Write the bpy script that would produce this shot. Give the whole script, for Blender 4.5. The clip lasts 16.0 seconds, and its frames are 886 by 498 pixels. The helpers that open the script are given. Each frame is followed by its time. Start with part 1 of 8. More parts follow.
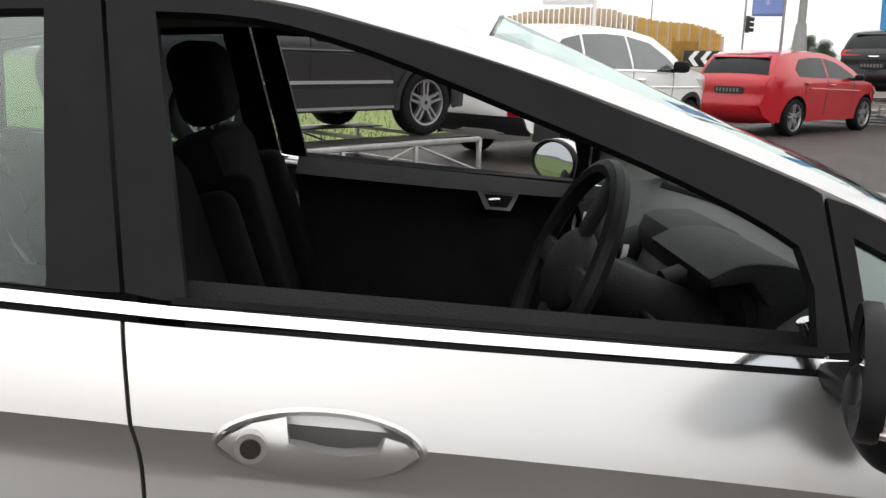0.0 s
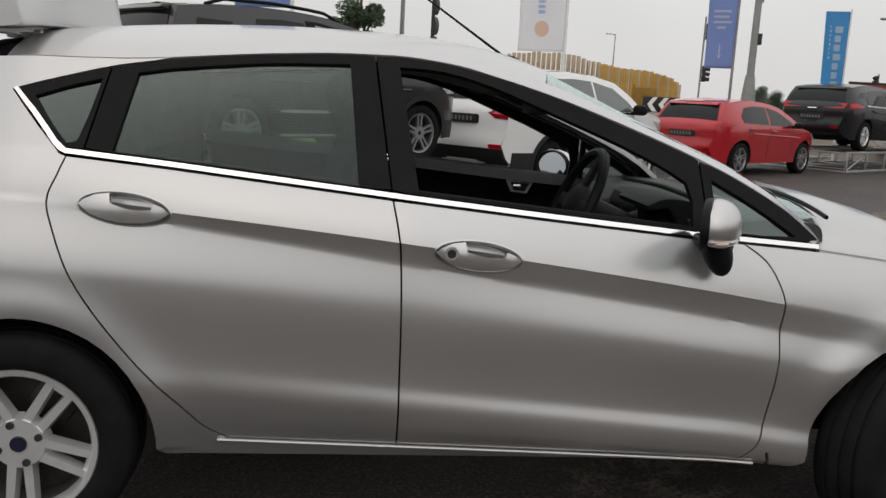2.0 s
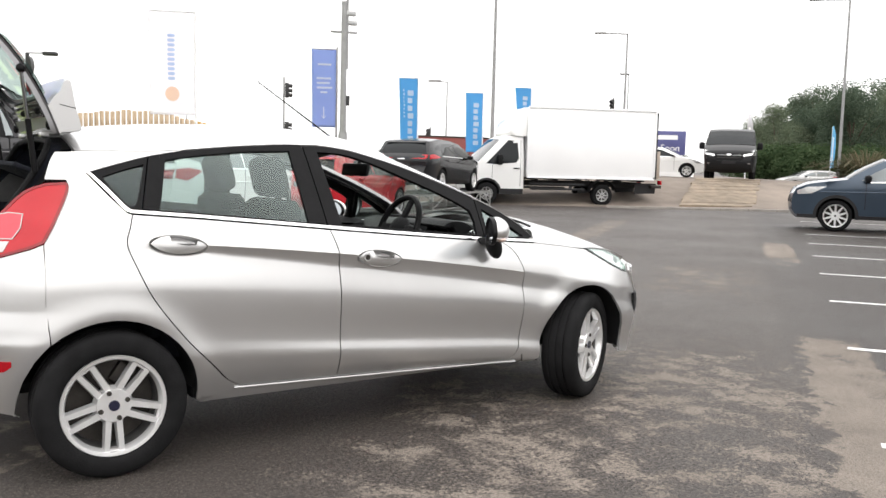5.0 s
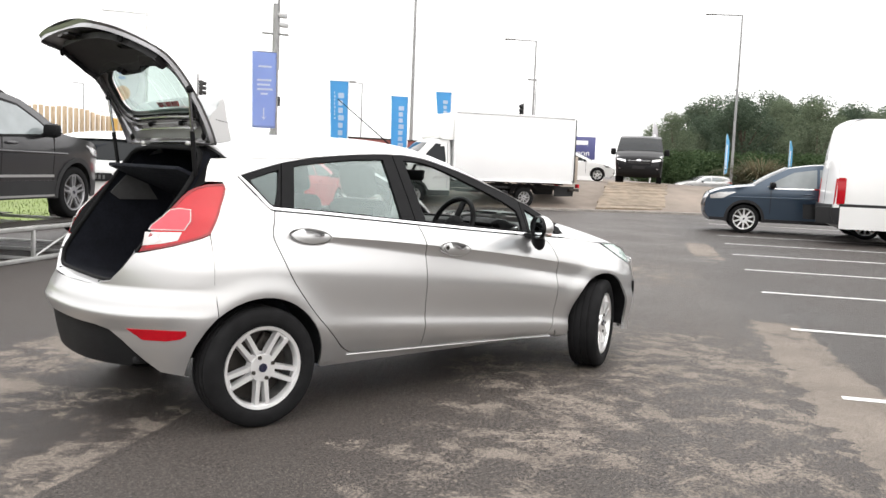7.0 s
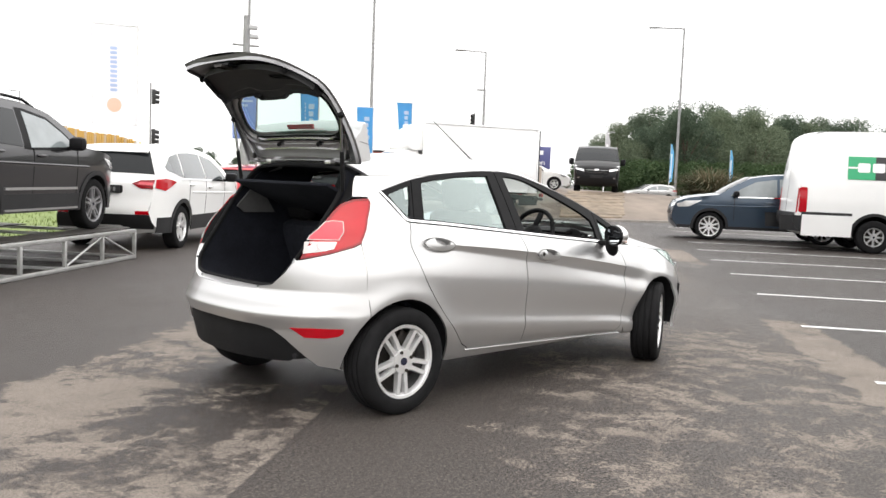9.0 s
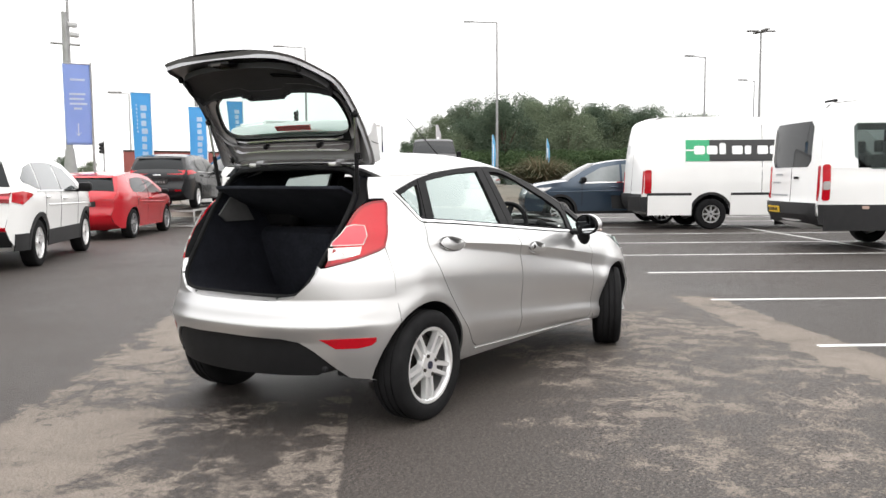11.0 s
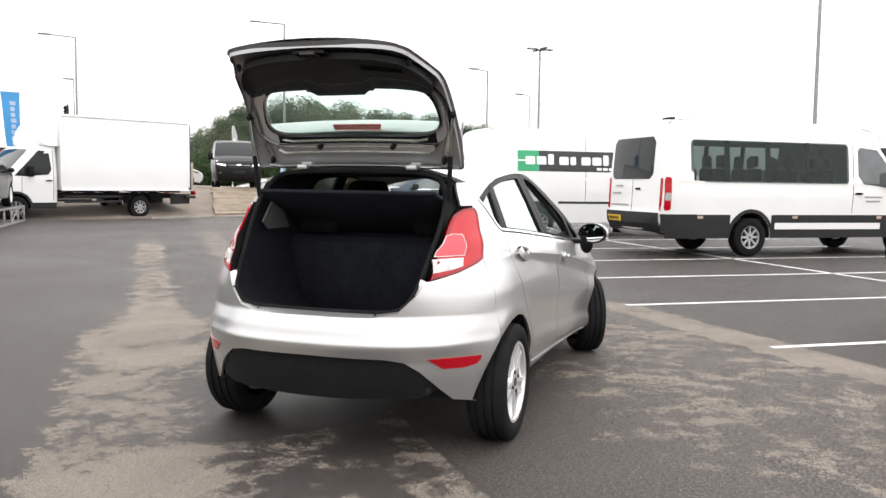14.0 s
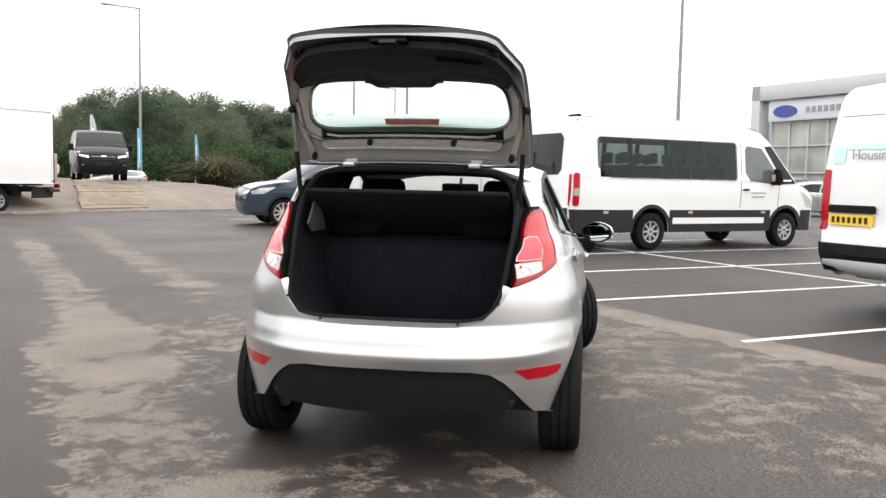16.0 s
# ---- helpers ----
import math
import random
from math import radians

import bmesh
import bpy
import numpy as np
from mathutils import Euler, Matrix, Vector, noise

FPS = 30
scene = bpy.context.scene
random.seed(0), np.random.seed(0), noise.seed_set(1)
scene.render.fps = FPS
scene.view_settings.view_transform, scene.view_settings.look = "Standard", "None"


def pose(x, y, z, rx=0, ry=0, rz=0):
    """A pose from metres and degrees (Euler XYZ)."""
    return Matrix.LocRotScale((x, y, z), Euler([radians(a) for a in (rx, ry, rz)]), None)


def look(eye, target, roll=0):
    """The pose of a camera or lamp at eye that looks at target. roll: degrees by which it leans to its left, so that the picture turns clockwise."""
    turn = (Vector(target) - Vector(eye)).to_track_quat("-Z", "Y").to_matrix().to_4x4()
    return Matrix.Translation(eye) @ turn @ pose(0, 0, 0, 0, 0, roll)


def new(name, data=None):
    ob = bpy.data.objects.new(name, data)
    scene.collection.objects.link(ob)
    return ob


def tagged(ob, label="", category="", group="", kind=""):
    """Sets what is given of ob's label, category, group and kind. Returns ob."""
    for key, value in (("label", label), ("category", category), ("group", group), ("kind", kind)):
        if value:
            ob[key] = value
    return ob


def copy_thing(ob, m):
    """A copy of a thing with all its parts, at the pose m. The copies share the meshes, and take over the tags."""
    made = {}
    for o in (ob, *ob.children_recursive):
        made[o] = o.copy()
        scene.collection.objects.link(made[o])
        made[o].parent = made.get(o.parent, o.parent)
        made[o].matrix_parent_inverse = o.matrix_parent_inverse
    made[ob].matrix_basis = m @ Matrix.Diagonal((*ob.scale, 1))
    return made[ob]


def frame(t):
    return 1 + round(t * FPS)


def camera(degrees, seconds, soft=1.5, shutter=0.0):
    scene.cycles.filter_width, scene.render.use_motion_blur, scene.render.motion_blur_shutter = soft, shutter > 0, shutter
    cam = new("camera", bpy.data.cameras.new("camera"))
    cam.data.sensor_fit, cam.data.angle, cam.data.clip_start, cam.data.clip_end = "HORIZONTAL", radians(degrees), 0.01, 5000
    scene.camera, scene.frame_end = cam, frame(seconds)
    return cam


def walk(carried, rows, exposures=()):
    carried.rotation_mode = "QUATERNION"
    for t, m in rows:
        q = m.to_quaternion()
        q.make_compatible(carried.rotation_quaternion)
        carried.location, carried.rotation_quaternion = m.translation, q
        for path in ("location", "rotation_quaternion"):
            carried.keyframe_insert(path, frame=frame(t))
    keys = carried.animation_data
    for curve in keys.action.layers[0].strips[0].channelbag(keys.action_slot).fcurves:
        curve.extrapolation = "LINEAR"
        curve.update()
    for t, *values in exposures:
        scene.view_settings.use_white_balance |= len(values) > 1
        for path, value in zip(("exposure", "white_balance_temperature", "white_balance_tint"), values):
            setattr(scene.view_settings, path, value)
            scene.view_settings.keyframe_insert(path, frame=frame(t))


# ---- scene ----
cam = camera(54.4, 16.0)
PATH = [
    (0, (1.251, -1.722, 1.264), (1.374, 0.225, 0.822), 1.1),
    (0.5, (1.155, -2.024, 1.259), (1.288, -0.061, 0.904), 0.9),
    (1, (1.05, -2.367, 1.269), (1.182, -0.4, 0.933), 1.3),
    (1.5, (0.98, -2.742, 1.242), (1.127, -0.777, 0.899), 2.1),
    (2, (0.839, -3.012, 1.245), (1.053, -1.055, 0.89), 3.1),
    (2.5, (0.623, -3.343, 1.279), (1.005, -1.407, 0.952), 3.8),
    (3, (0.417, -3.629, 1.269), (0.966, -1.725, 0.996), 2.7),
    (3.5, (0.179, -3.797, 1.284), (0.885, -1.941, 1.04), 1.8),
    (4, (-0.17, -3.934, 1.288), (0.719, -2.156, 1.073), 1.8),
    (4.5, (-0.474, -4.119, 1.27), (0.538, -2.406, 1.07), 1.5),
    (7, (-1.969, -4.446, 1.28), (-0.687, -2.923, 1.092), 2.3),
    (7.5, (-2.277, -4.411, 1.288), (-0.98, -2.897, 1.133), 1.7),
    (8, (-2.569, -4.441, 1.263), (-1.262, -2.934, 1.123), 1.4),
    (8.5, (-2.795, -4.377, 1.276), (-1.468, -2.889, 1.122), 2.1),
    (9, (-3.052, -4.238, 1.284), (-1.668, -2.804, 1.121), 2.2),
    (9.5, (-3.214, -4.055, 1.271), (-1.744, -2.708, 1.113), 1.0),
    (12, (-3.925, -2.881, 1.283), (-2.188, -1.903, 1.119), 0.6),
    (12.5, (-4.038, -2.642, 1.269), (-2.258, -1.742, 1.117), 1.2),
    (13, (-4.161, -2.366, 1.282), (-2.337, -1.556, 1.14), 1.2),
    (13.5, (-4.158, -2.086, 1.261), (-2.301, -1.356, 1.122), 0.7),
    (14, (-4.145, -1.826, 1.278), (-2.258, -1.183, 1.125), 0.8),
    (14.5, (-4.197, -1.533, 1.284), (-2.278, -0.99, 1.13), 1.9),
    (15, (-4.242, -1.274, 1.292), (-2.304, -0.805, 1.146), 1.8),
    (15.5, (-4.185, -1.028, 1.278), (-2.233, -0.619, 1.128), 1.3),
    (16, (-4.149, -0.812, 1.29), (-2.182, -0.490, 1.127), 1.1),
]
walk(cam, [(t, look(eye, target, roll)) for t, eye, target, roll in PATH],
     ((0, 0.2), (0.25, -0.2), (0.5, -0.55), (1, -0.62), (2, -0.55), (2.5, -0.38), (3, -0.25), (3.5, -0.02), (4, 0.28), (4.5, 0.54), (7, 0.72), (8.5, 0.68), (12.5, 0.70), (16, 0.70)))

# ---- light ----
world = bpy.data.worlds.new("overcast_sky")
scene.world = world
world.use_nodes = True
wn, wl = world.node_tree.nodes, world.node_tree.links
wn.clear()
w_out = wn.new("ShaderNodeOutputWorld")
w_bg = wn.new("ShaderNodeBackground")
w_sky = wn.new("ShaderNodeTexSky")
w_sky.sky_type, w_sky.sun_disc = "NISHITA", False
w_sky.sun_elevation, w_sky.sun_rotation = radians(50), radians(200)
w_sky.air_density, w_sky.dust_density, w_sky.ozone_density = 1.0, 6.0, 1.0
w_mix = wn.new("ShaderNodeMix")
w_mix.data_type = "RGBA"
w_mix.inputs[0].default_value = 0.93
w_mix.inputs[7].default_value = (9.0, 8.9, 8.85, 1)
wl.new(w_sky.outputs[0], w_mix.inputs[6])
w_noise = wn.new("ShaderNodeTexNoise")
w_noise.inputs["Scale"].default_value = 2.2
w_noise.inputs["Detail"].default_value = 5
w_ramp = wn.new("ShaderNodeMapRange")
w_ramp.inputs[1].default_value, w_ramp.inputs[2].default_value = 0.3, 0.7
w_ramp.inputs[3].default_value, w_ramp.inputs[4].default_value = 0.115, 0.135
wl.new(w_noise.outputs[0], w_ramp.inputs[0])
w_co, w_sep = wn.new("ShaderNodeTexCoord"), wn.new("ShaderNodeSeparateXYZ")
w_up, w_mul = wn.new("ShaderNodeMapRange"), wn.new("ShaderNodeMath")
w_up.inputs[3].default_value, w_up.inputs[4].default_value = 0.94, 1.62
w_mul.operation = "MULTIPLY"
wl.new(w_co.outputs["Generated"], w_sep.inputs[0])
wl.new(w_sep.outputs[2], w_up.inputs[0])
wl.new(w_up.outputs[0], w_mul.inputs[0])
wl.new(w_ramp.outputs[0], w_mul.inputs[1])
wl.new(w_mix.outputs[2], w_bg.inputs[0])
wl.new(w_mul.outputs[0], w_bg.inputs[1])
wl.new(w_bg.outputs[0], w_out.inputs[0])
sun = new("sun", bpy.data.lights.new("sun", "SUN"))
sun.data.energy, sun.data.angle, sun.data.color = 0.5, radians(150), (1, 0.97, 0.93)
sun.matrix_world = look((10, -22, 30), (0, 0, 0))


# ---- materials ----
def mat(name, base, rough=0.5, metal=0.0, coat=0.0, var=0.12, scale=8.0, bump=0.0, bump_scale=60.0, spec=0.5, transmission=0.0,
        alpha=1.0, emit=0.0, ior=1.45):
    """A surface with colour that varies at two scales, and fine relief."""
    m = bpy.data.materials.new(name)
    m.use_nodes = True
    nt = m.node_tree
    p = nt.nodes["Principled BSDF"]
    p.inputs["Roughness"].default_value = rough
    p.inputs["Metallic"].default_value = metal
    p.inputs["Coat Weight"].default_value = coat
    p.inputs["Coat Roughness"].default_value = 0.04
    p.inputs["Specular IOR Level"].default_value = spec
    p.inputs["Transmission Weight"].default_value = transmission
    p.inputs["Alpha"].default_value = alpha
    p.inputs["IOR"].default_value = ior
    if emit:
        p.inputs["Emission Color"].default_value = (*base, 1)
        p.inputs["Emission Strength"].default_value = emit
    if var <= 0:
        p.inputs["Base Color"].default_value = (*base, 1)
        return m
    co = nt.nodes.new("ShaderNodeTexCoord")
    n1, n2 = nt.nodes.new("ShaderNodeTexNoise"), nt.nodes.new("ShaderNodeTexNoise")
    for n, sc in ((n1, scale * 0.15), (n2, scale)):
        n.inputs["Scale"].default_value, n.inputs["Detail"].default_value = sc, 4
        nt.links.new(co.outputs["Object"], n.inputs["Vector"])
    add = nt.nodes.new("ShaderNodeMath")
    nt.links.new(n1.outputs[0], add.inputs[0])
    nt.links.new(n2.outputs[0], add.inputs[1])
    rng = nt.nodes.new("ShaderNodeMapRange")
    rng.inputs[1].default_value, rng.inputs[2].default_value = 0.7, 1.3
    nt.links.new(add.outputs[0], rng.inputs[0])
    mix = nt.nodes.new("ShaderNodeMix")
    mix.data_type = "RGBA"
    mix.inputs[6].default_value = (*[c * (1 - var) for c in base], 1)
    mix.inputs[7].default_value = (*[min(1, c * (1 + var)) for c in base], 1)
    nt.links.new(rng.outputs[0], mix.inputs[0])
    nt.links.new(mix.outputs[2], p.inputs["Base Color"])
    if bump:
        n3, b = nt.nodes.new("ShaderNodeTexNoise"), nt.nodes.new("ShaderNodeBump")
        n3.inputs["Scale"].default_value, n3.inputs["Detail"].default_value = bump_scale, 3
        nt.links.new(co.outputs["Object"], n3.inputs["Vector"])
        b.inputs["Strength"].default_value, b.inputs["Distance"].default_value = bump, 0.01
        nt.links.new(n3.outputs[0], b.inputs["Height"])
        nt.links.new(b.outputs[0], p.inputs["Normal"])
    return m


def glass(name, tint, gloss, rough=0.0, rise=3.2, start=0.0, edge=0.95):
    """Thin sheet glass: clear or tinted, with a reflection that grows towards grazing."""
    m = bpy.data.materials.new(name)
    m.use_nodes = True
    nt = m.node_tree
    nt.nodes.clear()
    out = nt.nodes.new("ShaderNodeOutputMaterial")
    tr, gl, mx = nt.nodes.new("ShaderNodeBsdfTransparent"), nt.nodes.new("ShaderNodeBsdfGlossy"), nt.nodes.new("ShaderNodeMixShader")
    fr = nt.nodes.new("ShaderNodeLayerWeight")
    fr.inputs[0].default_value = 0.5
    pw, mr = nt.nodes.new("ShaderNodeMath"), nt.nodes.new("ShaderNodeMapRange")
    pw.operation = "POWER"
    pw.inputs[1].default_value = rise
    st = nt.nodes.new("ShaderNodeMapRange")
    st.inputs[1].default_value = start
    nt.links.new(fr.outputs["Facing"], st.inputs[0])
    nt.links.new(st.outputs[0], pw.inputs[0])
    gl.inputs[0].default_value = (0.87, 1.0, 0.97, 1)
    nt.links.new(pw.outputs[0], mr.inputs[0])
    mr.inputs[3].default_value, mr.inputs[4].default_value = gloss, edge
    tr.inputs[0].default_value = (*tint, 1)
    gl.inputs["Roughness"].default_value = rough
    nt.links.new(mr.outputs[0], mx.inputs[0])
    nt.links.new(tr.outputs[0], mx.inputs[1])
    nt.links.new(gl.outputs[0], mx.inputs[2])
    nt.links.new(mx.outputs[0], out.inputs[0])
    return m


SILVER = mat("silver_metallic_paint", (0.50, 0.496, 0.493), 0.33, 0.82, 0.6, 0.02, 3)
BLACK_SATIN = mat("satin_black_trim", (0.0098, 0.0098, 0.0105), 0.45, 0, 0, 0.2, 20, spec=0.10)
BLACK_PLASTIC = mat("textured_black_plastic", (0.0128, 0.0128, 0.0138), 0.62, 0, 0, 0.25, 12, 0.25, 300, spec=0.2)
VALANCE = mat("coarse_black_plastic", (0.0075, 0.0075, 0.0082), 0.6, 0, 0, 0.25, 12, 0.25, 300, spec=0.2)
RUBBER = mat("tyre_rubber", (0.0105, 0.0105, 0.0110), 0.75, 0, 0, 0.3, 14, 0.2, 120, spec=0.10)
DARK_CLOTH = mat("dark_seat_cloth", (0.0060, 0.0060, 0.0066), 0.95, 0, 0, 0.3, 60, 0.4, 500, spec=0.15)
DARK_CARPET = mat("dark_boot_carpet", (0.0095, 0.0095, 0.0110), 0.95, 0, 0, 0.3, 80, 0.4, 400, spec=0.1)
BOOT_CARPET = mat("dark_boot_lining", (0.0095, 0.0105, 0.0150), 0.95, 0, 0, 0.3, 80, 0.4, 400, spec=0.2)
REAR_CLOTH = mat("dark_rear_seat_cloth", (0.0150, 0.0163, 0.0215), 0.95, 0, 0, 0.3, 60, 0.4, 500, spec=0.15)
GREY_LINER = mat("grey_trim_cloth", (0.30, 0.30, 0.29), 0.9, 0, 0, 0.08, 30)
CHROME = mat("bright_chrome", (0.86, 0.86, 0.86), 0.09, 1.0, 0, 0.02, 10)
ALLOY = mat("silver_alloy", (0.76, 0.76, 0.76), 0.28, 0.64, 0.4, 0.06, 18)
STEEL_DARK = mat("dark_brake_steel", (0.045, 0.04, 0.036), 0.55, 0.6, 0, 0.3, 25)
RED_LENS = mat("red_lamp_lens", (0.40, 0.0025, 0.009), 0.10, 0, 0.3, 0.06, 12, spec=0.4)
REFLECTOR_RED = mat("deep_red_reflector", (0.34, 0.003, 0.010), 0.12, 0, 0.15, 0.1, 40, spec=0.35)
DARK_RED = mat("dark_red_lamp_edge", (0.20, 0.002, 0.006), 0.15, 0, 0.2, 0.06, 12)
PINK_LENS = mat("pale_red_lamp_lens", (0.54, 0.055, 0.075), 0.15, 0, 0.2, 0.1, 20)
CLEAR_LENS = mat("clear_lamp_lens", (0.46, 0.42, 0.41), 0.08, 0.4, 1.0, 0.15, 30)
AMBER = mat("amber_lens", (0.50, 0.36, 0.30), 0.1, 0, 1.0, 0.1, 30)
PRIVACY = glass("privacy_glass", (0.66, 0.76, 0.735), 0.04, 0.0, 0.92, 0.08, 0.74)
GATE_GLASS = glass("green_tinted_glass", (0.70, 0.84, 0.79), 0.15)
CLEAR = glass("clear_glass", (0.88, 0.92, 0.90), 0.05)
LAMP_BOWL = mat("bright_lamp_reflector", (0.80, 0.80, 0.81), 0.22, 0.7, 0.3, 0.25, 18)
MIRROR = mat("mirror_glass", (0.40, 0.43, 0.45), 0.01, 1.0, 0, 0)
DARK_GLASS = mat("dark_vehicle_glass", (0.012, 0.014, 0.0155), 0.04, 0, 0.0, 0.1, 3, spec=0.28)
GREY_GLASS = mat("pale_vehicle_glass", (0.20, 0.225, 0.23), 0.05, 0, 0.5, 0.3, 2)


# ---- mesh helpers ----
def finish(name, bm, material, parent=None, label="", smooth=40, smooth_on=True):
    me = bpy.data.meshes.new(name)
    bm.to_mesh(me)
    bm.free()
    if material:
        me.materials.append(material)
    if smooth_on:
        me.polygons.foreach_set("use_smooth", [True] * len(me.polygons))
        me.set_sharp_from_angle(angle=radians(smooth))
    ob = new(name, me)
    if parent:
        ob.parent = parent
    if label:
        ob["label"] = label
    return ob


def part(name, bm, material, parent, label="", smooth=40):
    return finish(name, bm, material, parent, label, smooth)


def empty(name, label, category, m=Matrix(), group="", kind=""):
    ob = new(name)
    ob.empty_display_size = 0.2
    ob.matrix_world = m
    return tagged(ob, label, category, group, kind)


def bm_box(bm, x0, x1, y0, y1, z0, z1, bevel=0.0, m=Matrix(), seg=2):
    r = bmesh.ops.create_cube(bm, size=1)
    for v in r["verts"]:
        v.co = Vector(((x0 + x1) / 2 + v.co.x * (x1 - x0), (y0 + y1) / 2 + v.co.y * (y1 - y0), (z0 + z1) / 2 + v.co.z * (z1 - z0)))
    vs = r["verts"]
    if bevel:
        es = list({e for v in vs for e in v.link_edges})
        q = bmesh.ops.bevel(bm, geom=es, offset=bevel, segments=seg, affect="EDGES", profile=0.5)
        vs = list({v for f in q["faces"] for v in f.verts} | {v for v in vs if v.is_valid})
    if m != Matrix():
        bmesh.ops.transform(bm, matrix=m, verts=vs)
    return vs


def box(name, dims, material, parent=None, bevel=0.0, m=Matrix(), label=""):
    bm = bmesh.new()
    bm_box(bm, *dims, bevel=bevel, m=m)
    return finish(name, bm, material, parent, label)


def bm_tube(bm, a, b, r0, r1=None, n=10, caps=True):
    a, b = Vector(a), Vector(b)
    r1 = r0 if r1 is None else r1
    d = b - a
    q = d.to_track_quat("Z", "Y").to_matrix().to_4x4()
    bmesh.ops.create_cone(bm, cap_ends=caps, segments=n, radius1=r0, radius2=r1, depth=d.length,
                          matrix=Matrix.Translation((a + b) / 2) @ q)


def tube(name, a, b, r0, material, parent=None, r1=None, n=10, label=""):
    bm = bmesh.new()
    bm_tube(bm, a, b, r0, r1, n)
    return finish(name, bm, material, parent, label)


def bm_ball(bm, c, r, m=Matrix(), u=16, v=10):
    q = bmesh.ops.create_uvsphere(bm, u_segments=u, v_segments=v, radius=1,
                                  matrix=Matrix.Translation(c) @ m @ Matrix.Diagonal((*r, 1)))
    return q["verts"]


def curve(pts, n=6):
    """Points along a smooth line through pts."""
    pts = [Vector(p) for p in pts]
    out = []
    for i in range(len(pts) - 1):
        p0, p1, p2, p3 = pts[max(i - 1, 0)], pts[i], pts[i + 1], pts[min(i + 2, len(pts) - 1)]
        for k in range(n):
            t = k / n
            out.append(0.5 * ((2 * p1) + (p2 - p0) * t + (2 * p0 - 5 * p1 + 4 * p2 - p3) * t * t + (3 * p1 - p0 - 3 * p2 + p3) * t ** 3))
    out.append(pts[-1].copy())
    return [tuple(p) for p in out]


def lerp(x, table):
    return float(np.interp(x, [a for a, _ in table], [b for _, b in table]))


def area2(poly):
    return sum(poly[i][0] * poly[(i + 1) % len(poly)][1] - poly[(i + 1) % len(poly)][0] * poly[i][1] for i in range(len(poly)))


def inset(poly, d):
    """The outline moved inwards by d."""
    p = [poly[i] for i in range(len(poly)) if math.dist(poly[i], poly[i - 1]) > 1e-5]
    if area2(p) < 0:
        p = p[::-1]
    out = []
    for i in range(len(p)):
        a, b, c = Vector(p[i - 1]), Vector(p[i]), Vector(p[(i + 1) % len(p)])
        u, v = (b - a).normalized(), (c - b).normalized()
        n = Vector((-u.y - v.y, u.x + v.x))
        k = 1 + u.dot(v)
        n = n / max(k, 0.35)
        out.append((b.x + n.x * d, b.y + n.y * d))
    return out


def half_plane(poly, axis, value, sign):
    out = []
    for i in range(len(poly)):
        a, b = poly[i - 1], poly[i]
        da, db = (a[axis] - value) * sign, (b[axis] - value) * sign
        if (da < 0) != (db < 0):
            t = da / (da - db)
            q = [a[0] + (b[0] - a[0]) * t, a[1] + (b[1] - a[1]) * t]
            q[axis] = value
            out.append(tuple(q))
        if db >= 0:
            out.append(b)
    return out


def bm_panel(bm, poly, where, step, hint, thick=0.0, step2=None):
    """Fills the flat outline with a net of cells and bends it onto the surface where(u, v); hint: the way out."""
    step2 = step2 or step
    us, vs = [p[0] for p in poly], [p[1] for p in poly]
    keys, faces = {}, []
    i0, i1 = math.floor(min(us) / step), math.ceil(max(us) / step)
    j0, j1 = math.floor(min(vs) / step2), math.ceil(max(vs) / step2)

    def vert(p):
        k = (round(p[0], 5), round(p[1], 5))
        if k not in keys:
            keys[k] = bm.verts.new(where(*k))
        return keys[k]

    for i in range(i0, i1):
        col = half_plane(half_plane(poly, 0, i * step, 1), 0, (i + 1) * step, -1)
        if len(col) < 3:
            continue
        for j in range(j0, j1):
            c = half_plane(half_plane(col, 1, j * step2, 1), 1, (j + 1) * step2, -1)
            if len(c) < 3 or abs(area2(c)) < 1e-8:
                continue
            f = []
            for p in c:
                v = vert(p)
                if v not in f:
                    f.append(v)
            if len(f) > 2:
                try:
                    faces.append(bm.faces.new(f))
                except ValueError:
                    pass
    bm.normal_update()
    total = Vector()
    for f in faces:
        total += f.normal * f.calc_area()
    if total.dot(Vector(hint)) < 0:
        bmesh.ops.reverse_faces(bm, faces=faces)
    bm.normal_update()
    if thick:
        vn = {v: v.normal.copy() for v in keys.values()}
        rim = [e for f in faces for e in f.edges if len(e.link_faces) == 1]
        r = bmesh.ops.extrude_edge_only(bm, edges=list(set(rim)))
        src = {tuple(round(c, 5) for c in v.co): n for v, n in vn.items()}
        for g in r["geom"]:
            if isinstance(g, bmesh.types.BMVert):
                g.co -= src.get(tuple(round(c, 5) for c in g.co), Vector(hint)) * thick
    return faces


def panel(name, poly, where, step, hint, material, parent, thick=0.0, label="", step2=None, smooth=30):
    bm = bmesh.new()
    bm_panel(bm, poly, where, step, hint, thick, step2)
    return finish(name, bm, material, parent, label, smooth)


def ray_out(poly, c, a):
    """How far the outline lies from c in the direction a."""
    dx, dy = math.cos(a), math.sin(a)
    best = 0.0
    for i in range(len(poly)):
        (x0, y0), (x1, y1) = poly[i - 1], poly[i]
        ex, ey = x1 - x0, y1 - y0
        den = dx * ey - dy * ex
        if abs(den) < 1e-12:
            continue
        t = ((x0 - c[0]) * ey - (y0 - c[1]) * ex) / den
        u = ((x0 - c[0]) * dy - (y0 - c[1]) * dx) / den
        if t > 0 and -1e-6 <= u <= 1 + 1e-6:
            best = max(best, t)
    return best


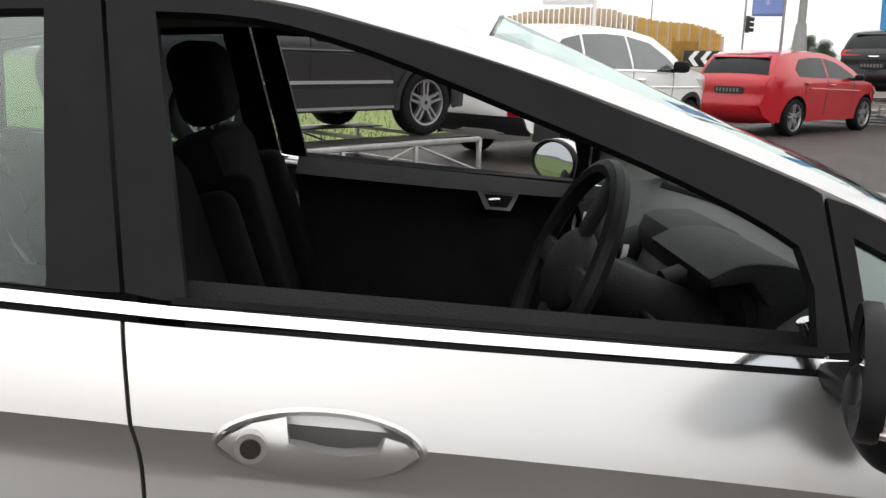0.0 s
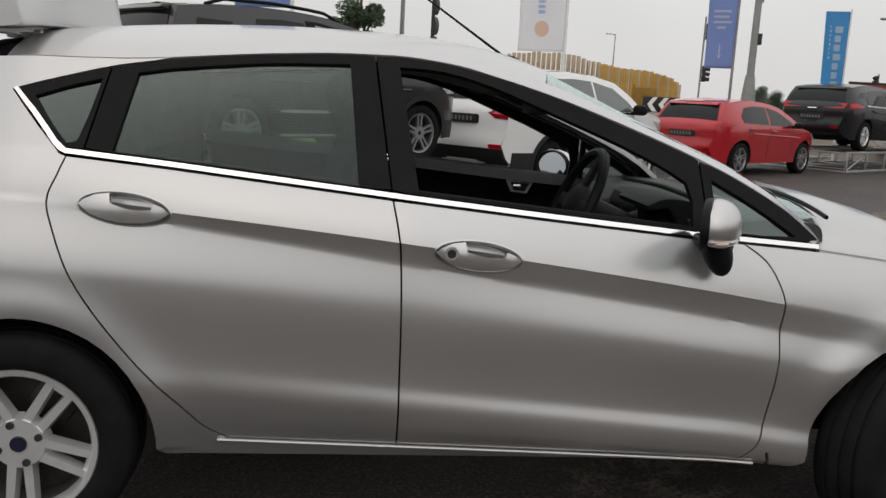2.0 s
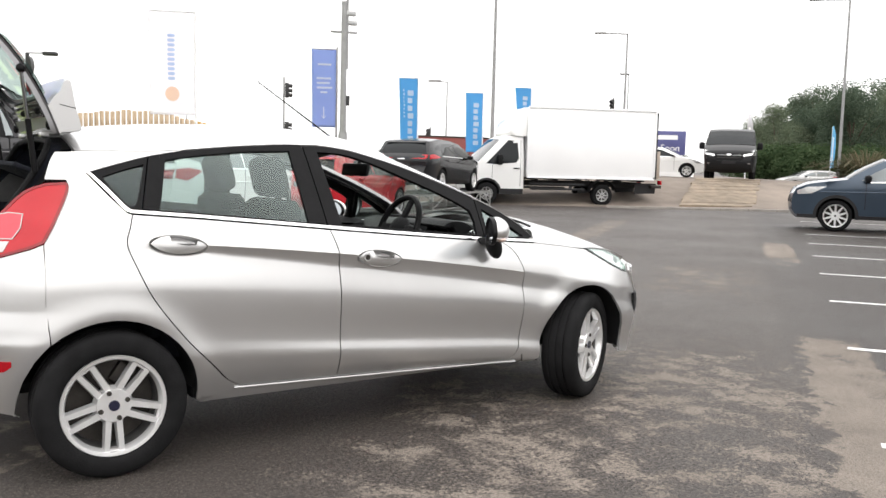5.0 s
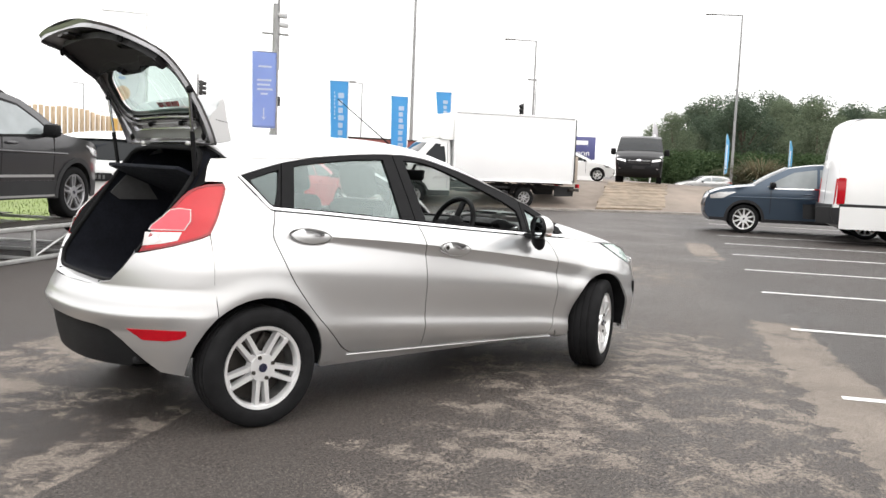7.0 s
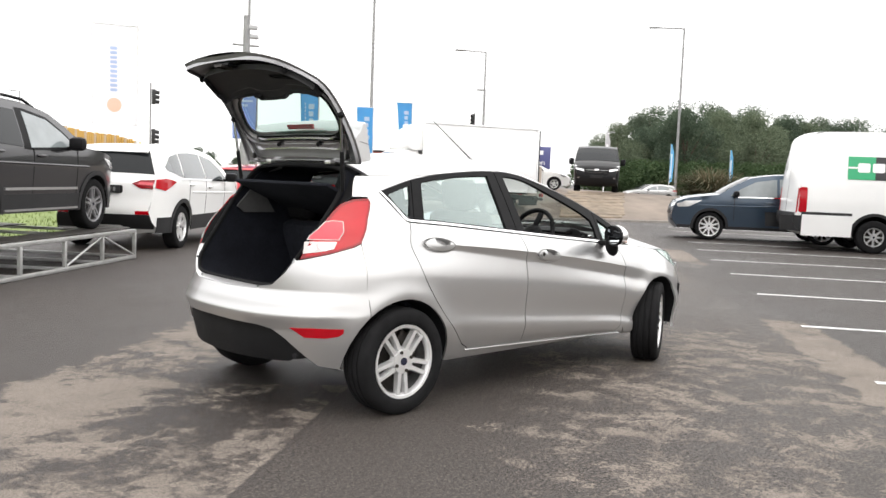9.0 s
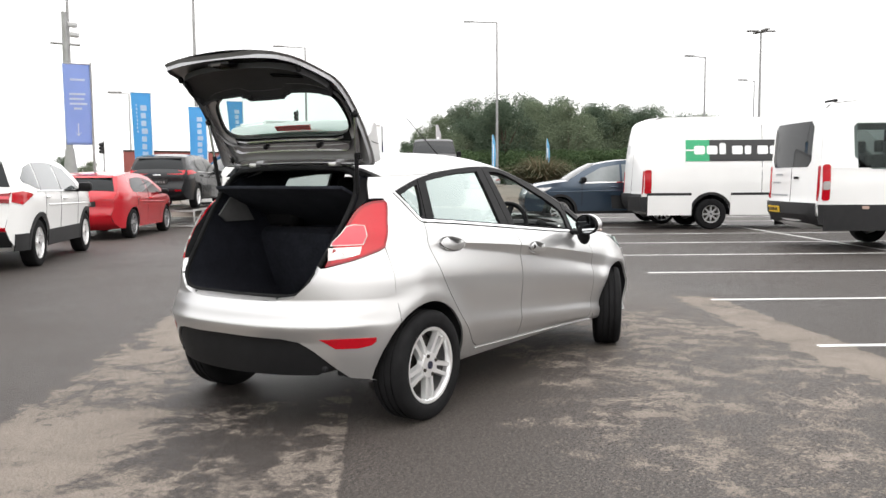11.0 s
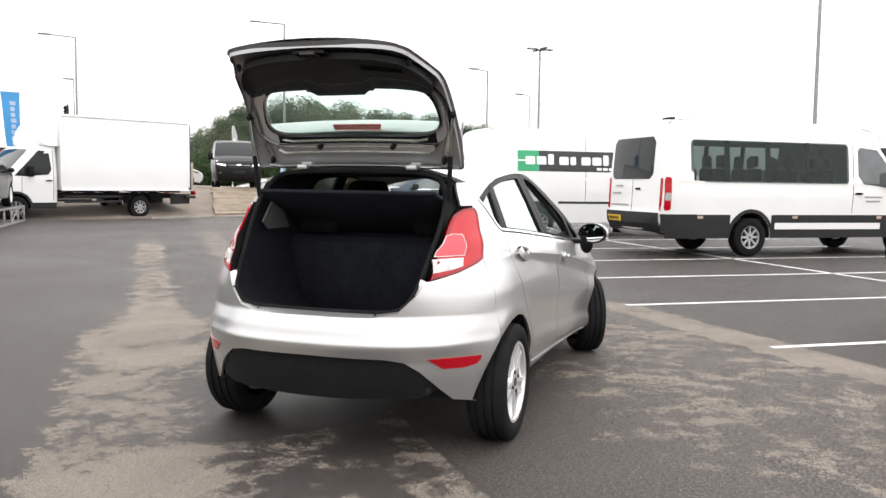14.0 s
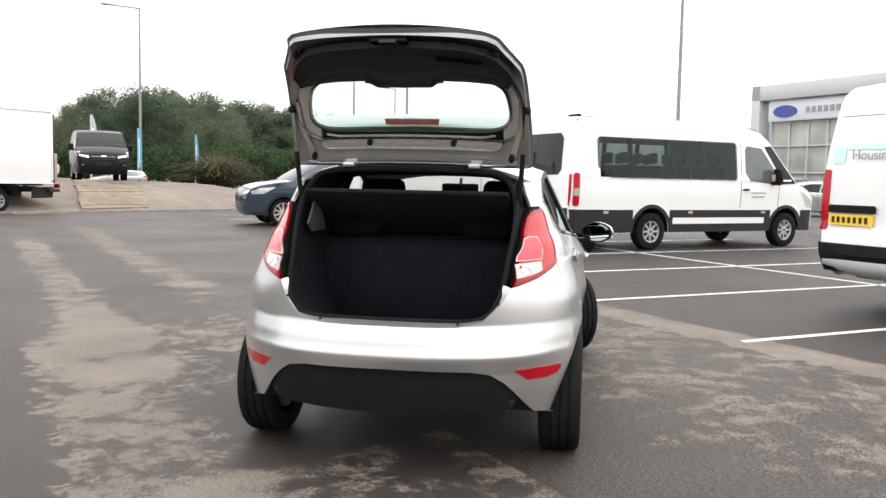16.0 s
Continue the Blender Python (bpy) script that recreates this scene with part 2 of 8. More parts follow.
def ring_panel(name, outer, hole, where, hint, material, parent, thick=0.0, label="", across=3, smooth=30):
    """A frame: the band between an outline and the hole in it, bent onto the surface where(u, v)."""
    c = (sum(p[0] for p in hole) / len(hole), sum(p[1] for p in hole) / len(hole))
    angles = sorted({round(math.atan2(p[1] - c[1], p[0] - c[0]), 4) for p in outer + hole} | {round(-math.pi + 2 * math.pi * k / 72, 4) for k in range(72)})
    rings = []
    for k in range(across + 1):
        f = k / across
        row = []
        for a in angles:
            r0, r1 = ray_out(hole, c, a), ray_out(outer, c, a)
            r = r0 + (max(r1, r0 + 0.0005) - r0) * f
            row.append(where(c[0] + r * math.cos(a), c[1] + r * math.sin(a)))
        rings.append(row)
    bm = bmesh.new()
    for k in range(across):
        bm_strip(bm, rings[k], rings[k + 1], True)
    bmesh.ops.remove_doubles(bm, verts=bm.verts, dist=0.0001)
    faces = list(bm.faces)
    bm.normal_update()
    total = sum((f.normal * f.calc_area() for f in faces), Vector())
    if total.dot(Vector(hint)) < 0:
        bmesh.ops.reverse_faces(bm, faces=faces)
        bm.normal_update()
    if thick:
        vn = {tuple(round(q, 5) for q in v.co): v.normal.copy() for v in bm.verts}
        r = bmesh.ops.extrude_edge_only(bm, edges=[e for e in bm.edges if len(e.link_faces) == 1])
        for g in r["geom"]:
            if isinstance(g, bmesh.types.BMVert):
                g.co -= vn.get(tuple(round(q, 5) for q in g.co), Vector(hint)) * thick
    return finish(name, bm, material, parent, label, smooth)


def bm_sweep(bm, pts, r, closed=False, n=8):
    """A bent tube along a line of points."""
    rings = []
    k = len(pts)
    for i in range(k):
        a = Vector(pts[(i - 1) % k if closed else max(i - 1, 0)])
        b = Vector(pts[(i + 1) % k if closed else min(i + 1, k - 1)])
        t = (b - a).normalized()
        u = t.cross(Vector((0, 0, 1)) if abs(t.z) < 0.95 else Vector((0, 1, 0))).normalized()
        v = u.cross(t)
        rings.append([bm.verts.new(Vector(pts[i]) + (u * math.cos(q) + v * math.sin(q)) * r) for q in (2 * math.pi * j / n for j in range(n))])
    for i in range(k if closed else k - 1):
        p, q = rings[i], rings[(i + 1) % k]
        off = min(range(n), key=lambda o: sum((p[j].co - q[(j + o) % n].co).length for j in range(n)))
        for j in range(n):
            bm.faces.new((p[j], p[(j + 1) % n], q[(j + 1 + off) % n], q[(j + off) % n]))
    if not closed:
        bm.faces.new(rings[0])
        bm.faces.new(rings[-1])
    bmesh.ops.recalc_face_normals(bm, faces=bm.faces)


def bm_strip(bm, a, b, closed=False):
    """A band between two lines of points of equal length."""
    va, vb = [bm.verts.new(p) for p in a], [bm.verts.new(p) for p in b]
    n = len(a)
    for i in range(n if closed else n - 1):
        j = (i + 1) % n
        bm.faces.new((va[i], va[j], vb[j], vb[i]))


def bm_prism(bm, poly, where, d):
    """An outline in (u, v) given depth d; where(u, v, w) gives the place."""
    a = [bm.verts.new(where(u, v, 0)) for u, v in poly]
    b = [bm.verts.new(where(u, v, d)) for u, v in poly]
    n = len(poly)
    bm.faces.new(a)
    bm.faces.new(b[::-1])
    for i in range(n):
        bm.faces.new((a[i], a[i - 1], b[i - 1], b[i]))
    bmesh.ops.recalc_face_normals(bm, faces=bm.faces)


def ellipse(cu, cv, ru, rv, n=24, turn=0.0):
    c, s = math.cos(turn), math.sin(turn)
    return [(cu + ru * math.cos(a) * c - rv * math.sin(a) * s, cv + ru * math.cos(a) * s + rv * math.sin(a) * c)
            for a in (2 * math.pi * k / n for k in range(n))]

# ---- ground ----
def asphalt():
    m = bpy.data.materials.new("worn_damp_asphalt")
    m.use_nodes = True
    nt = m.node_tree
    p = nt.nodes["Principled BSDF"]
    N, Lk = nt.nodes.new, nt.links.new
    co = N("ShaderNodeTexCoord")

    def noise_(scale, detail=5, rough=0.55, dist=0.0):
        n = N("ShaderNodeTexNoise")
        n.inputs["Scale"].default_value, n.inputs["Detail"].default_value = scale, detail
        n.inputs["Roughness"].default_value, n.inputs["Distortion"].default_value = rough, dist
        Lk(co.outputs["Object"], n.inputs["Vector"])
        return n.outputs[0]

    def rng(a, lo, hi, to0=0.0, to1=1.0):
        r = N("ShaderNodeMapRange")
        for i, v in enumerate((lo, hi, to0, to1)):
            r.inputs[i + 1].default_value = v
        Lk(a, r.inputs[0])
        return r.outputs[0]

    def mul(a, b, op="MULTIPLY"):
        q = N("ShaderNodeMath")
        q.operation = op
        for i, v in enumerate((a, b)):
            if isinstance(v, (int, float)):
                q.inputs[i].default_value = v
            else:
                Lk(v, q.inputs[i])
        return q.outputs[0]

    def mix(f, a, b):
        q = N("ShaderNodeMix")
        q.data_type = "RGBA"
        Lk(f, q.inputs[0])
        for i, v in ((6, a), (7, b)):
            if isinstance(v, tuple):
                q.inputs[i].default_value = (*v, 1)
            else:
                Lk(v, q.inputs[i])
        return q.outputs[2]

    # bands of older and newer surface lie side by side; "over" runs across them
    sep = N("ShaderNodeSeparateXYZ")
    Lk(co.outputs["Object"], sep.inputs[0])
    over = mul(mul(sep.outputs[0], 0.616), mul(sep.outputs[1], -0.788), "ADD")
    along = mul(mul(sep.outputs[0], 0.788), mul(sep.outputs[1], 0.616), "ADD")
    grain, grit, broad, patch = noise_(150, 5, 0.75), noise_(300, 3), noise_(0.4, 5, 0.6), noise_(1.5, 12, 0.68, 0.7)
    ragged, stones, chips = noise_(6, 10, 0.74, 0.3), noise_(46, 8, 0.85), noise_(3.4, 12, 0.75, 0.4)
    wobble = mul(over, mul(mul(ragged, -0.5, "ADD"), 0.42), "ADD")
    clean = mul(over, mul(mul(ragged, -0.5, "ADD"), 0.10), "ADD")
    way = mul(along, mul(mul(patch, -0.5, "ADD"), 3.0), "ADD")

    def mix_grey(a, b, f):
        return mul(mul(a, 1 - f), mul(b, f), "ADD")

    def between(v, a, b, soft):
        return mul(rng(v, a - soft, a + soft), rng(v, b - soft, b + soft, 1.0, 0.0))

    def total(*masks):
        t = masks[0]
        for k in masks[1:]:
            t = mul(t, k, "ADD")
        return t
    strip = mul(mul(rng(wobble, -1.74, -1.56), rng(clean, 0.19, 0.24, 1.0, 0.0)), rng(way, 3.0, 5.5, 1.0, 0.0))
    track_a = mul(between(wobble, -1.32, -0.72, 0.14), between(way, 2.6, 15.5, 1.2))
    track_b = mul(between(wobble, -0.05, 0.62, 0.16), between(way, 5.0, 18.5, 1.4))
    coarse = mul(rng(clean, 0.19, 0.24), rng(over, 3.3, 3.55, 1.0, 0.0))
    worn = mul(mul(coarse, rng(over, 0.7, 1.7)), rng(way, 2.0, 4.6, 1.0, 0.0))
    bits = mul(between(over, 1.9, 3.3, 0.3), between(along, 5.6, 8.8, 0.6))
    streak = mul(between(wobble, 3.42, 3.90, 0.06), total(between(way, -3.0, 4.0, 0.5), between(way, 10.0, 13.5, 0.6)))
    bay = rng(over, 3.6, 3.9)
    # wet stain, its dark colour also standing in for shade under the car
    stain_shade = mul(between(wobble, -0.85, 0.22, 0.22), between(way, -1.2, 2.6, 0.7))
    lift = total(mul(stain_shade, -0.075), mul(strip, 0.172), mul(track_a, 0.16), mul(track_b, 0.155), mul(worn, 0.118), mul(bits, 0.110), mul(streak, 0.22))
    mottle = mul(mix_grey(patch, chips, 0.5), mul(mul(mul(chips, mul(patch, -1.0), "ADD"), coarse), 0.28), "ADD")
    wear = total(mul(mottle, 0.62), mul(ragged, 0.38), mul(mul(broad, -0.5, "ADD"), 0.20), lift, -0.135)
    wear = mul(wear, mul(mul(stones, -0.5, "ADD"), total(mul(coarse, 0.30), 0.16)), "ADD")
    dry = rng(wear, 0.485, 0.535)
    dry = mul(dry, rng(mul(grain, mul(stones, 0.7), "ADD"), 0.72, 0.90, 0.25, 1.0))
    plain = mix(rng(grain, 0.35, 0.65), (0.021, 0.0172, 0.0152), (0.064, 0.0540, 0.0485))
    damp = mix(rng(grain, 0.35, 0.65), (0.0160, 0.0128, 0.0113), (0.049, 0.0405, 0.0360))
    rough_ = mix(rng(stones, 0.40, 0.62), (0.004, 0.0033, 0.0029), (0.078, 0.0655, 0.0575))
    speck = mul(rng(noise_(80, 3, 0.6), 0.55, 0.62), coarse)
    rough_ = mix(mul(speck, 0.85), rough_, (0.185, 0.158, 0.138))
    base = mix(coarse, plain, rough_)
    base = mix(total(bay, mul(stain_shade, strip)), base, damp)
    base = mix(rng(broad, 0.40, 0.64, 0.0, 0.35), base, (0.058, 0.0490, 0.0440))
    pale = mix(rng(mul(grain, mul(patch, 0.6), "ADD"), 0.62, 1.0), (0.130, 0.1100, 0.0930), (0.300, 0.258, 0.218))
    col = mix(dry, base, pale)
    col = mix(rng(grit, 0.60, 0.68, 0, 0.5), col, (0.20, 0.19, 0.175))
    Lk(col, p.inputs["Base Color"])
    Lk(rng(mul(broad, dry, "ADD"), 0.3, 1.3, 0.48, 0.85), p.inputs["Roughness"])
    p.inputs["Specular IOR Level"].default_value = 0.28
    b = N("ShaderNodeBump")
    b.inputs["Strength"].default_value, b.inputs["Distance"].default_value = 0.6, 0.007
    Lk(mul(grit, mul(grain, stones, "ADD"), "ADD"), b.inputs["Height"])
    Lk(b.outputs[0], p.inputs["Normal"])
    return m


ASPHALT = asphalt()
GRASS = mat("short_grass", (0.145, 0.19, 0.055), 0.9, 0, 0, 0.2, 4, 0.5, 60)
bm = bmesh.new()
bmesh.ops.create_grid(bm, x_segments=40, y_segments=40, size=600)
tagged(finish("ground", bm, ASPHALT), "dark worn asphalt with pale dusty patches", "ground", kind="structure")

# ---- the silver hatchback ----
REAR_HUB, FRONT_HUB, WHEEL_R = (0.0, 0.29), (2.489, 0.29), 0.292


def z_belt(x):
    return lerp(x, ((-0.1, 1.062), (0.106, 1.049), (0.373, 1.028), (0.656, 1.002), (0.948, 0.975), (1.328, 0.940), (1.79, 0.901), (2.172, 0.877), (2.6, 0.85)))


def z_crease(x):
    return 0.935 - 0.055 * x - 0.024 * x * x if x > 0 else 0.935


def pchip(x, xs, ys):
    """A smooth line through points with no overshoot."""
    h = np.diff(xs)
    d = np.diff(ys) / h
    m = np.zeros(len(xs))
    for i in range(1, len(xs) - 1):
        if d[i - 1] * d[i] > 0:
            m[i] = 2 * d[i - 1] * d[i] / (d[i - 1] + d[i])
    m[0], m[-1] = d[0], d[-1]
    i = int(min(max(np.searchsorted(xs, x) - 1, 0), len(h) - 1))
    t = (x - xs[i]) / h[i]
    if t < 0 or t > 1:
        return ys[0] if t < 0 else ys[-1]
    return ((1 + 2 * t) * (1 - t) ** 2 * ys[i] + t * (1 - t) ** 2 * h[i] * m[i]
            + t * t * (3 - 2 * t) * ys[i + 1] + t * t * (t - 1) * h[i] * m[i + 1])


SECTIONS = ((0.0, (0.735, 0.782, 0.789, 0.792, 0.802, 0.752, 0.742, 0.680)),
            (0.5, (0.742, 0.797, 0.806, 0.803, 0.814, 0.786, 0.796, 0.722)),
            (1.0, (0.742, 0.805, 0.8165, 0.8095, 0.825, 0.809, 0.824, 0.753)),
            (1.9, (0.742, 0.809, 0.818, 0.806, 0.826, 0.800, 0.814, 0.746)))


def z_band(x):
    return lerp(x, ((0.0, 0.018), (0.38, 0.032), (0.95, 0.056), (1.3, 0.066), (2.0, 0.076)))


def half_width(x, z):
    """Half the body's width at x along the car and z up, before the plan's taper."""
    zb, zc = z_belt(x), z_crease(x)
    band = z_band(x)
    zl = 0.50 - 0.082 * x if x > 0 else 0.50
    knots = (0.235, zl - 0.06, zl - 0.005, zl + 0.05, 0.5 * (zl + zc) + 0.03, zc - band, zc, zb)
    ws = [float(np.interp(x, [s[0] for s in SECTIONS], [s[1][k] for s in SECTIONS])) for k in range(8)]
    ws[5] = ws[6] - 0.004 - (ws[6] - 0.004 - ws[5]) * min(max((2.03 - x) / 0.12, 0), 1)
    if z > zb:
        return ws[-1] - 0.43 * (z - zb) - 0.12 * (z - zb) ** 2
    if z >= zc:
        t = (z - zc) / (zb - zc)
        return ws[6] + (ws[7] - ws[6]) * (0.55 * t + 0.45 * t * t)
    if z >= zc - band:
        t = (z - zc + band) / band
        return ws[5] + (ws[6] - ws[5]) * (0.6 * t + 0.4 * t * t)
    return pchip(z, knots[:6], ws[:6])


TAIL_A = ((0.28, 0.645), (0.40, 0.672), (0.47, 0.680), (0.532, 0.708), (0.550, 0.711), (0.578, 0.698), (0.61, 0.690), (0.67, 0.66), (0.84, 0.69), (0.92, 0.715), (1.0, 0.70), (1.15, 0.60), (1.35, 0.42))


def side_y(x, z):
    if x < 0:
        a = lerp(z, TAIL_A)
        n = lerp(z, ((0.55, 2.4), (0.95, 1.72)))
        w = half_width(0.0, z) * max(1 - min(-x / a, 1) ** n, 0) ** (1 / n)
    elif x > 1.9:
        a = lerp(z, ((0.2, 1.26), (0.45, 1.31), (0.7, 1.26), (0.9, 1.2)))
        xe = 1.9 + (x - 1.9) * 0.3
        w = half_width(xe, z + z_crease(xe) - z_crease(x)) * max(1 - min((x - 1.9) / a, 1) ** 3.6, 0) ** (1 / 3.6)
    else:
        w = half_width(x, z)
    for hx, hz in (REAR_HUB, FRONT_HUB):
        r = math.hypot(x - hx, z - hz)
        w += 0.016 * math.exp(-((r - 0.35) / 0.07) ** 2) * (min(max((z - 0.30) / 0.25, 0.2), 1.0) if hx else (1 if z > 0.26 else 0.4))
    return w


def side(s, d=0.0):
    return lambda x, z: (x, s * (side_y(x, z) + d), z)


def to_net(x, z):
    """Height in the body net: the crease at 0, the foot of its dark band at -0.04."""
    d, b = z - z_crease(x), z_band(min(x, 2.0))
    return d if d >= 0 else d / b * 0.04 if d > -b else d + b - 0.04


def from_net(x, v):
    b = z_band(min(x, 2.0))
    return z_crease(x) + (v if v >= 0 else v / 0.04 * b if v > -0.04 else v + 0.04 - b)


def flank(name, poly, s, d, material, parent, thick=0.014, label="", step=0.016, hint=None, smooth=24):
    """A panel of the body side, its net running along the shoulder crease."""
    S = side(s, d)
    dense = []
    for i in range(len(poly)):
        a, b = poly[i - 1], poly[i]
        k = max(1, int(math.dist(a, b) / 0.025))
        dense += [(a[0] + (b[0] - a[0]) * j / k, a[1] + (b[1] - a[1]) * j / k) for j in range(1, k + 1)]
    return panel(name, [(x, to_net(x, z)) for x, z in dense], lambda u, v: S(u, from_net(u, v)), step, hint or (0, s, 0), material, parent, thick, label, 0.01, smooth)


Z_SPLIT = ((-0.16, 1.28), (0, 1.288), (0.12, 1.290), (0.22, 1.293), (0.35, 1.302), (0.5, 1.317), (0.64, 1.329), (0.82, 1.339), (0.94, 1.340), (1.1, 1.326),
           (1.25, 1.292), (1.41, 1.247), (1.58, 1.189), (1.74, 1.129), (1.9, 1.060), (2.06, 0.970), (2.155, 0.892))
Z_CENTRE = ((-0.16, 1.372), (0.0, 1.392), (0.2, 1.412), (0.4, 1.425), (0.65, 1.433), (0.95, 1.430), (1.2, 1.408), (1.4, 1.360), (1.55, 1.295),
            (1.7, 1.228), (1.85, 1.163), (2.0, 1.106), (2.15, 1.032), (2.3, 0.965))


def split_z(x):
    return pchip(x, [p[0] for p in Z_SPLIT], [p[1] for p in Z_SPLIT])


def roof_z(x, y):
    zc, ze = pchip(x, [p[0] for p in Z_CENTRE], [p[1] for p in Z_CENTRE]), split_z(min(x, 2.155))
    ye = side_y(min(x, 2.155), ze)
    return zc - (zc - ze) * min(abs(y) / ye, 1.0) ** 2.4


def arch(hub, r, a0, a1, n=18):
    return [(hub[0] + r * math.cos(radians(a)), hub[1] + r * math.sin(radians(a))) for a in np.linspace(a0, a1, n)]


def sill_z(x):
    return 0.300 - 0.0253 * (x - 0.52)


RD = curve(((0.103, 1.036), (0.088, 0.989), (0.069, 0.925), (0.091, 0.848), (0.156, 0.705), (0.279, 0.537), (0.407, 0.400), (0.468, 0.335), (0.53, 0.3)), 5)
BG = curve(((0.947, 0.962), (0.971, 0.823), (0.98, 0.563), (0.983, 0.289)), 5)
FD = curve(((1.925, 0.879), (1.985, 0.835), (2.02, 0.775), (2.036, 0.715), (2.032, 0.632), (2.026, 0.466), (2.004, 0.325), (1.95, 0.264)), 5)
DLO_TOP = curve(((-0.036, 1.203), (0.073, 1.236), (0.209, 1.272), (0.35, 1.296), (0.492, 1.313), (0.638, 1.326), (0.818, 1.336), (0.94, 1.337), (1.096, 1.323),
                 (1.254, 1.289), (1.414, 1.244), (1.576, 1.186), (1.738, 1.126), (1.901, 1.057), (2.063, 0.967), (2.15, 0.894)), 3)


def chrome_line(x0, x1, d, n=16):
    return [(x, z_belt(x) + d) for x in np.linspace(x0, x1, n)]


def wheel(name, parent, m, alloy=ALLOY, spokes=5, r=WHEEL_R, rim=0.199, width=0.195, twin=True, bolts=4, tread=True, label=""):
    """A tyre on an alloy wheel, its face towards -y."""
    top = new(name)
    top.parent, top.matrix_local = parent, m
    if label:
        top["label"] = label
    h = width / 2
    bm = bmesh.new()
    prof = [(rim, -h * 0.80), (rim + 0.012, -h * 0.97), (rim + 0.035, -h), (r - 0.035, -h * 0.98), (r - 0.012, -h * 0.90), (r - 0.002, -h * 0.74)]
    if tread:
        for c in (-0.42, 0.0, 0.42):
            prof += [(r, h * (c - 0.07)), (r - 0.008, h * (c - 0.05)), (r - 0.008, h * (c + 0.05)), (r, h * (c + 0.07))]
    prof += [(r - 0.002, h * 0.74), (r - 0.012, h * 0.90), (r - 0.035, h * 0.98), (rim + 0.03, h), (rim, h * 0.8)]
    n = 48
    rings = [[bm.verts.new((q * math.cos(t), y, q * math.sin(t))) for q, y in prof] for t in (2 * math.pi * k / n for k in range(n))]
    for k in range(n):
        for i in range(len(prof) - 1):
            bm.faces.new((rings[k][i], rings[k][i + 1], rings[(k + 1) % n][i + 1], rings[(k + 1) % n][i]))
    bmesh.ops.recalc_face_normals(bm, faces=bm.faces)
    part("tyre", bm, RUBBER, top, smooth=50)
    bm = bmesh.new()
    prof = [(rim + 0.006, -h * 0.84), (rim + 0.002, -h * 0.90), (rim - 0.012, -h * 0.88), (rim - 0.019, -h * 0.74), (rim - 0.022, -h * 0.55)]
    rings = [[bm.verts.new((q * math.cos(t), y, q * math.sin(t))) for q, y in prof] for t in (2 * math.pi * k / n for k in range(n))]
    for k in range(n):
        for i in range(len(prof) - 1):
            bm.faces.new((rings[k][i], rings[k][i + 1], rings[(k + 1) % n][i + 1], rings[(k + 1) % n][i]))
    bmesh.ops.recalc_face_normals(bm, faces=bm.faces)
    for f in bm.faces:
        f.normal_flip()
    part("rim", bm, alloy, top)
    bm = bmesh.new()
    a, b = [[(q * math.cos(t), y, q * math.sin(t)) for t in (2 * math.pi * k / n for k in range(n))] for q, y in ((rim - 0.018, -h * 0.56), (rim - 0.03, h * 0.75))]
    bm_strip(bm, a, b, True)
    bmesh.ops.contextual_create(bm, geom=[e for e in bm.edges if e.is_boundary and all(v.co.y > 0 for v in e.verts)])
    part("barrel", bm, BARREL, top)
    y0 = -h * 0.80
    for k in range(spokes):
        bm = bmesh.new()
        a = 2 * math.pi * k / spokes + math.pi / 2
        ca, sa = math.cos(a), math.sin(a)
        arms = ((-1, 1) if twin else (0,))
        for sgn in arms:
            wi, wo = (rim * 0.085, rim * 0.070) if twin else (0.025, 0.02)
            oi, oo = sgn * rim * 0.092, sgn * rim * 0.150
            pts = [(rim * 0.22, oi - wi), (rim * 0.98, oo - wo), (rim * 0.98, oo + wo), (rim * 0.22, oi + wi)]
            lo, hi = [], []
            for i, (u, v) in enumerate(pts):
                y = y0 + (0.004 if i in (0, 3) else -0.002)
                shrink = 0.72
                cv = oi if i in (0, 3) else oo
                vv = cv + (v - cv) * shrink
                hi.append(bm.verts.new((u * ca - vv * sa, y, u * sa + vv * ca)))
                lo.append(bm.verts.new((u * ca - v * sa, y + 0.030, u * sa + v * ca)))
            bm.faces.new(hi)
            for i in range(4):
                bm.faces.new((hi[i], lo[i], lo[(i + 1) % 4], hi[(i + 1) % 4]))
        if twin:
            w = rim * 0.185
            vs = []
            for u, v in ((rim * 0.87, -w * 0.9), (rim * 0.98, -w), (rim * 0.98, w), (rim * 0.87, w * 0.9)):
                vs.append((bm.verts.new((u * ca - v * sa, y0 + 0.004, u * sa + v * ca)), bm.verts.new((u * ca - v * sa, y0 + 0.03, u * sa + v * ca))))
            bm.faces.new([v[0] for v in vs])
            for i in range(4):
                bm.faces.new((vs[i][0], vs[i][1], vs[(i + 1) % 4][1], vs[(i + 1) % 4][0]))
        bmesh.ops.recalc_face_normals(bm, faces=bm.faces)
        part("spoke", bm, alloy, top, smooth=25)
    bm = bmesh.new()
    bm_tube(bm, (0, y0 + 0.03, 0), (0, y0 - 0.001, 0), rim * 0.39, rim * 0.33, 28)
    part("hub", bm, alloy, top)
    bm = bmesh.new()
    bm_tube(bm, (0, y0 + 0.01, 0), (0, y0 - 0.006, 0), 0.024, 0.021, 20)
    part("centre_cap", bm, mat_cap, top, "dark blue centre cap")
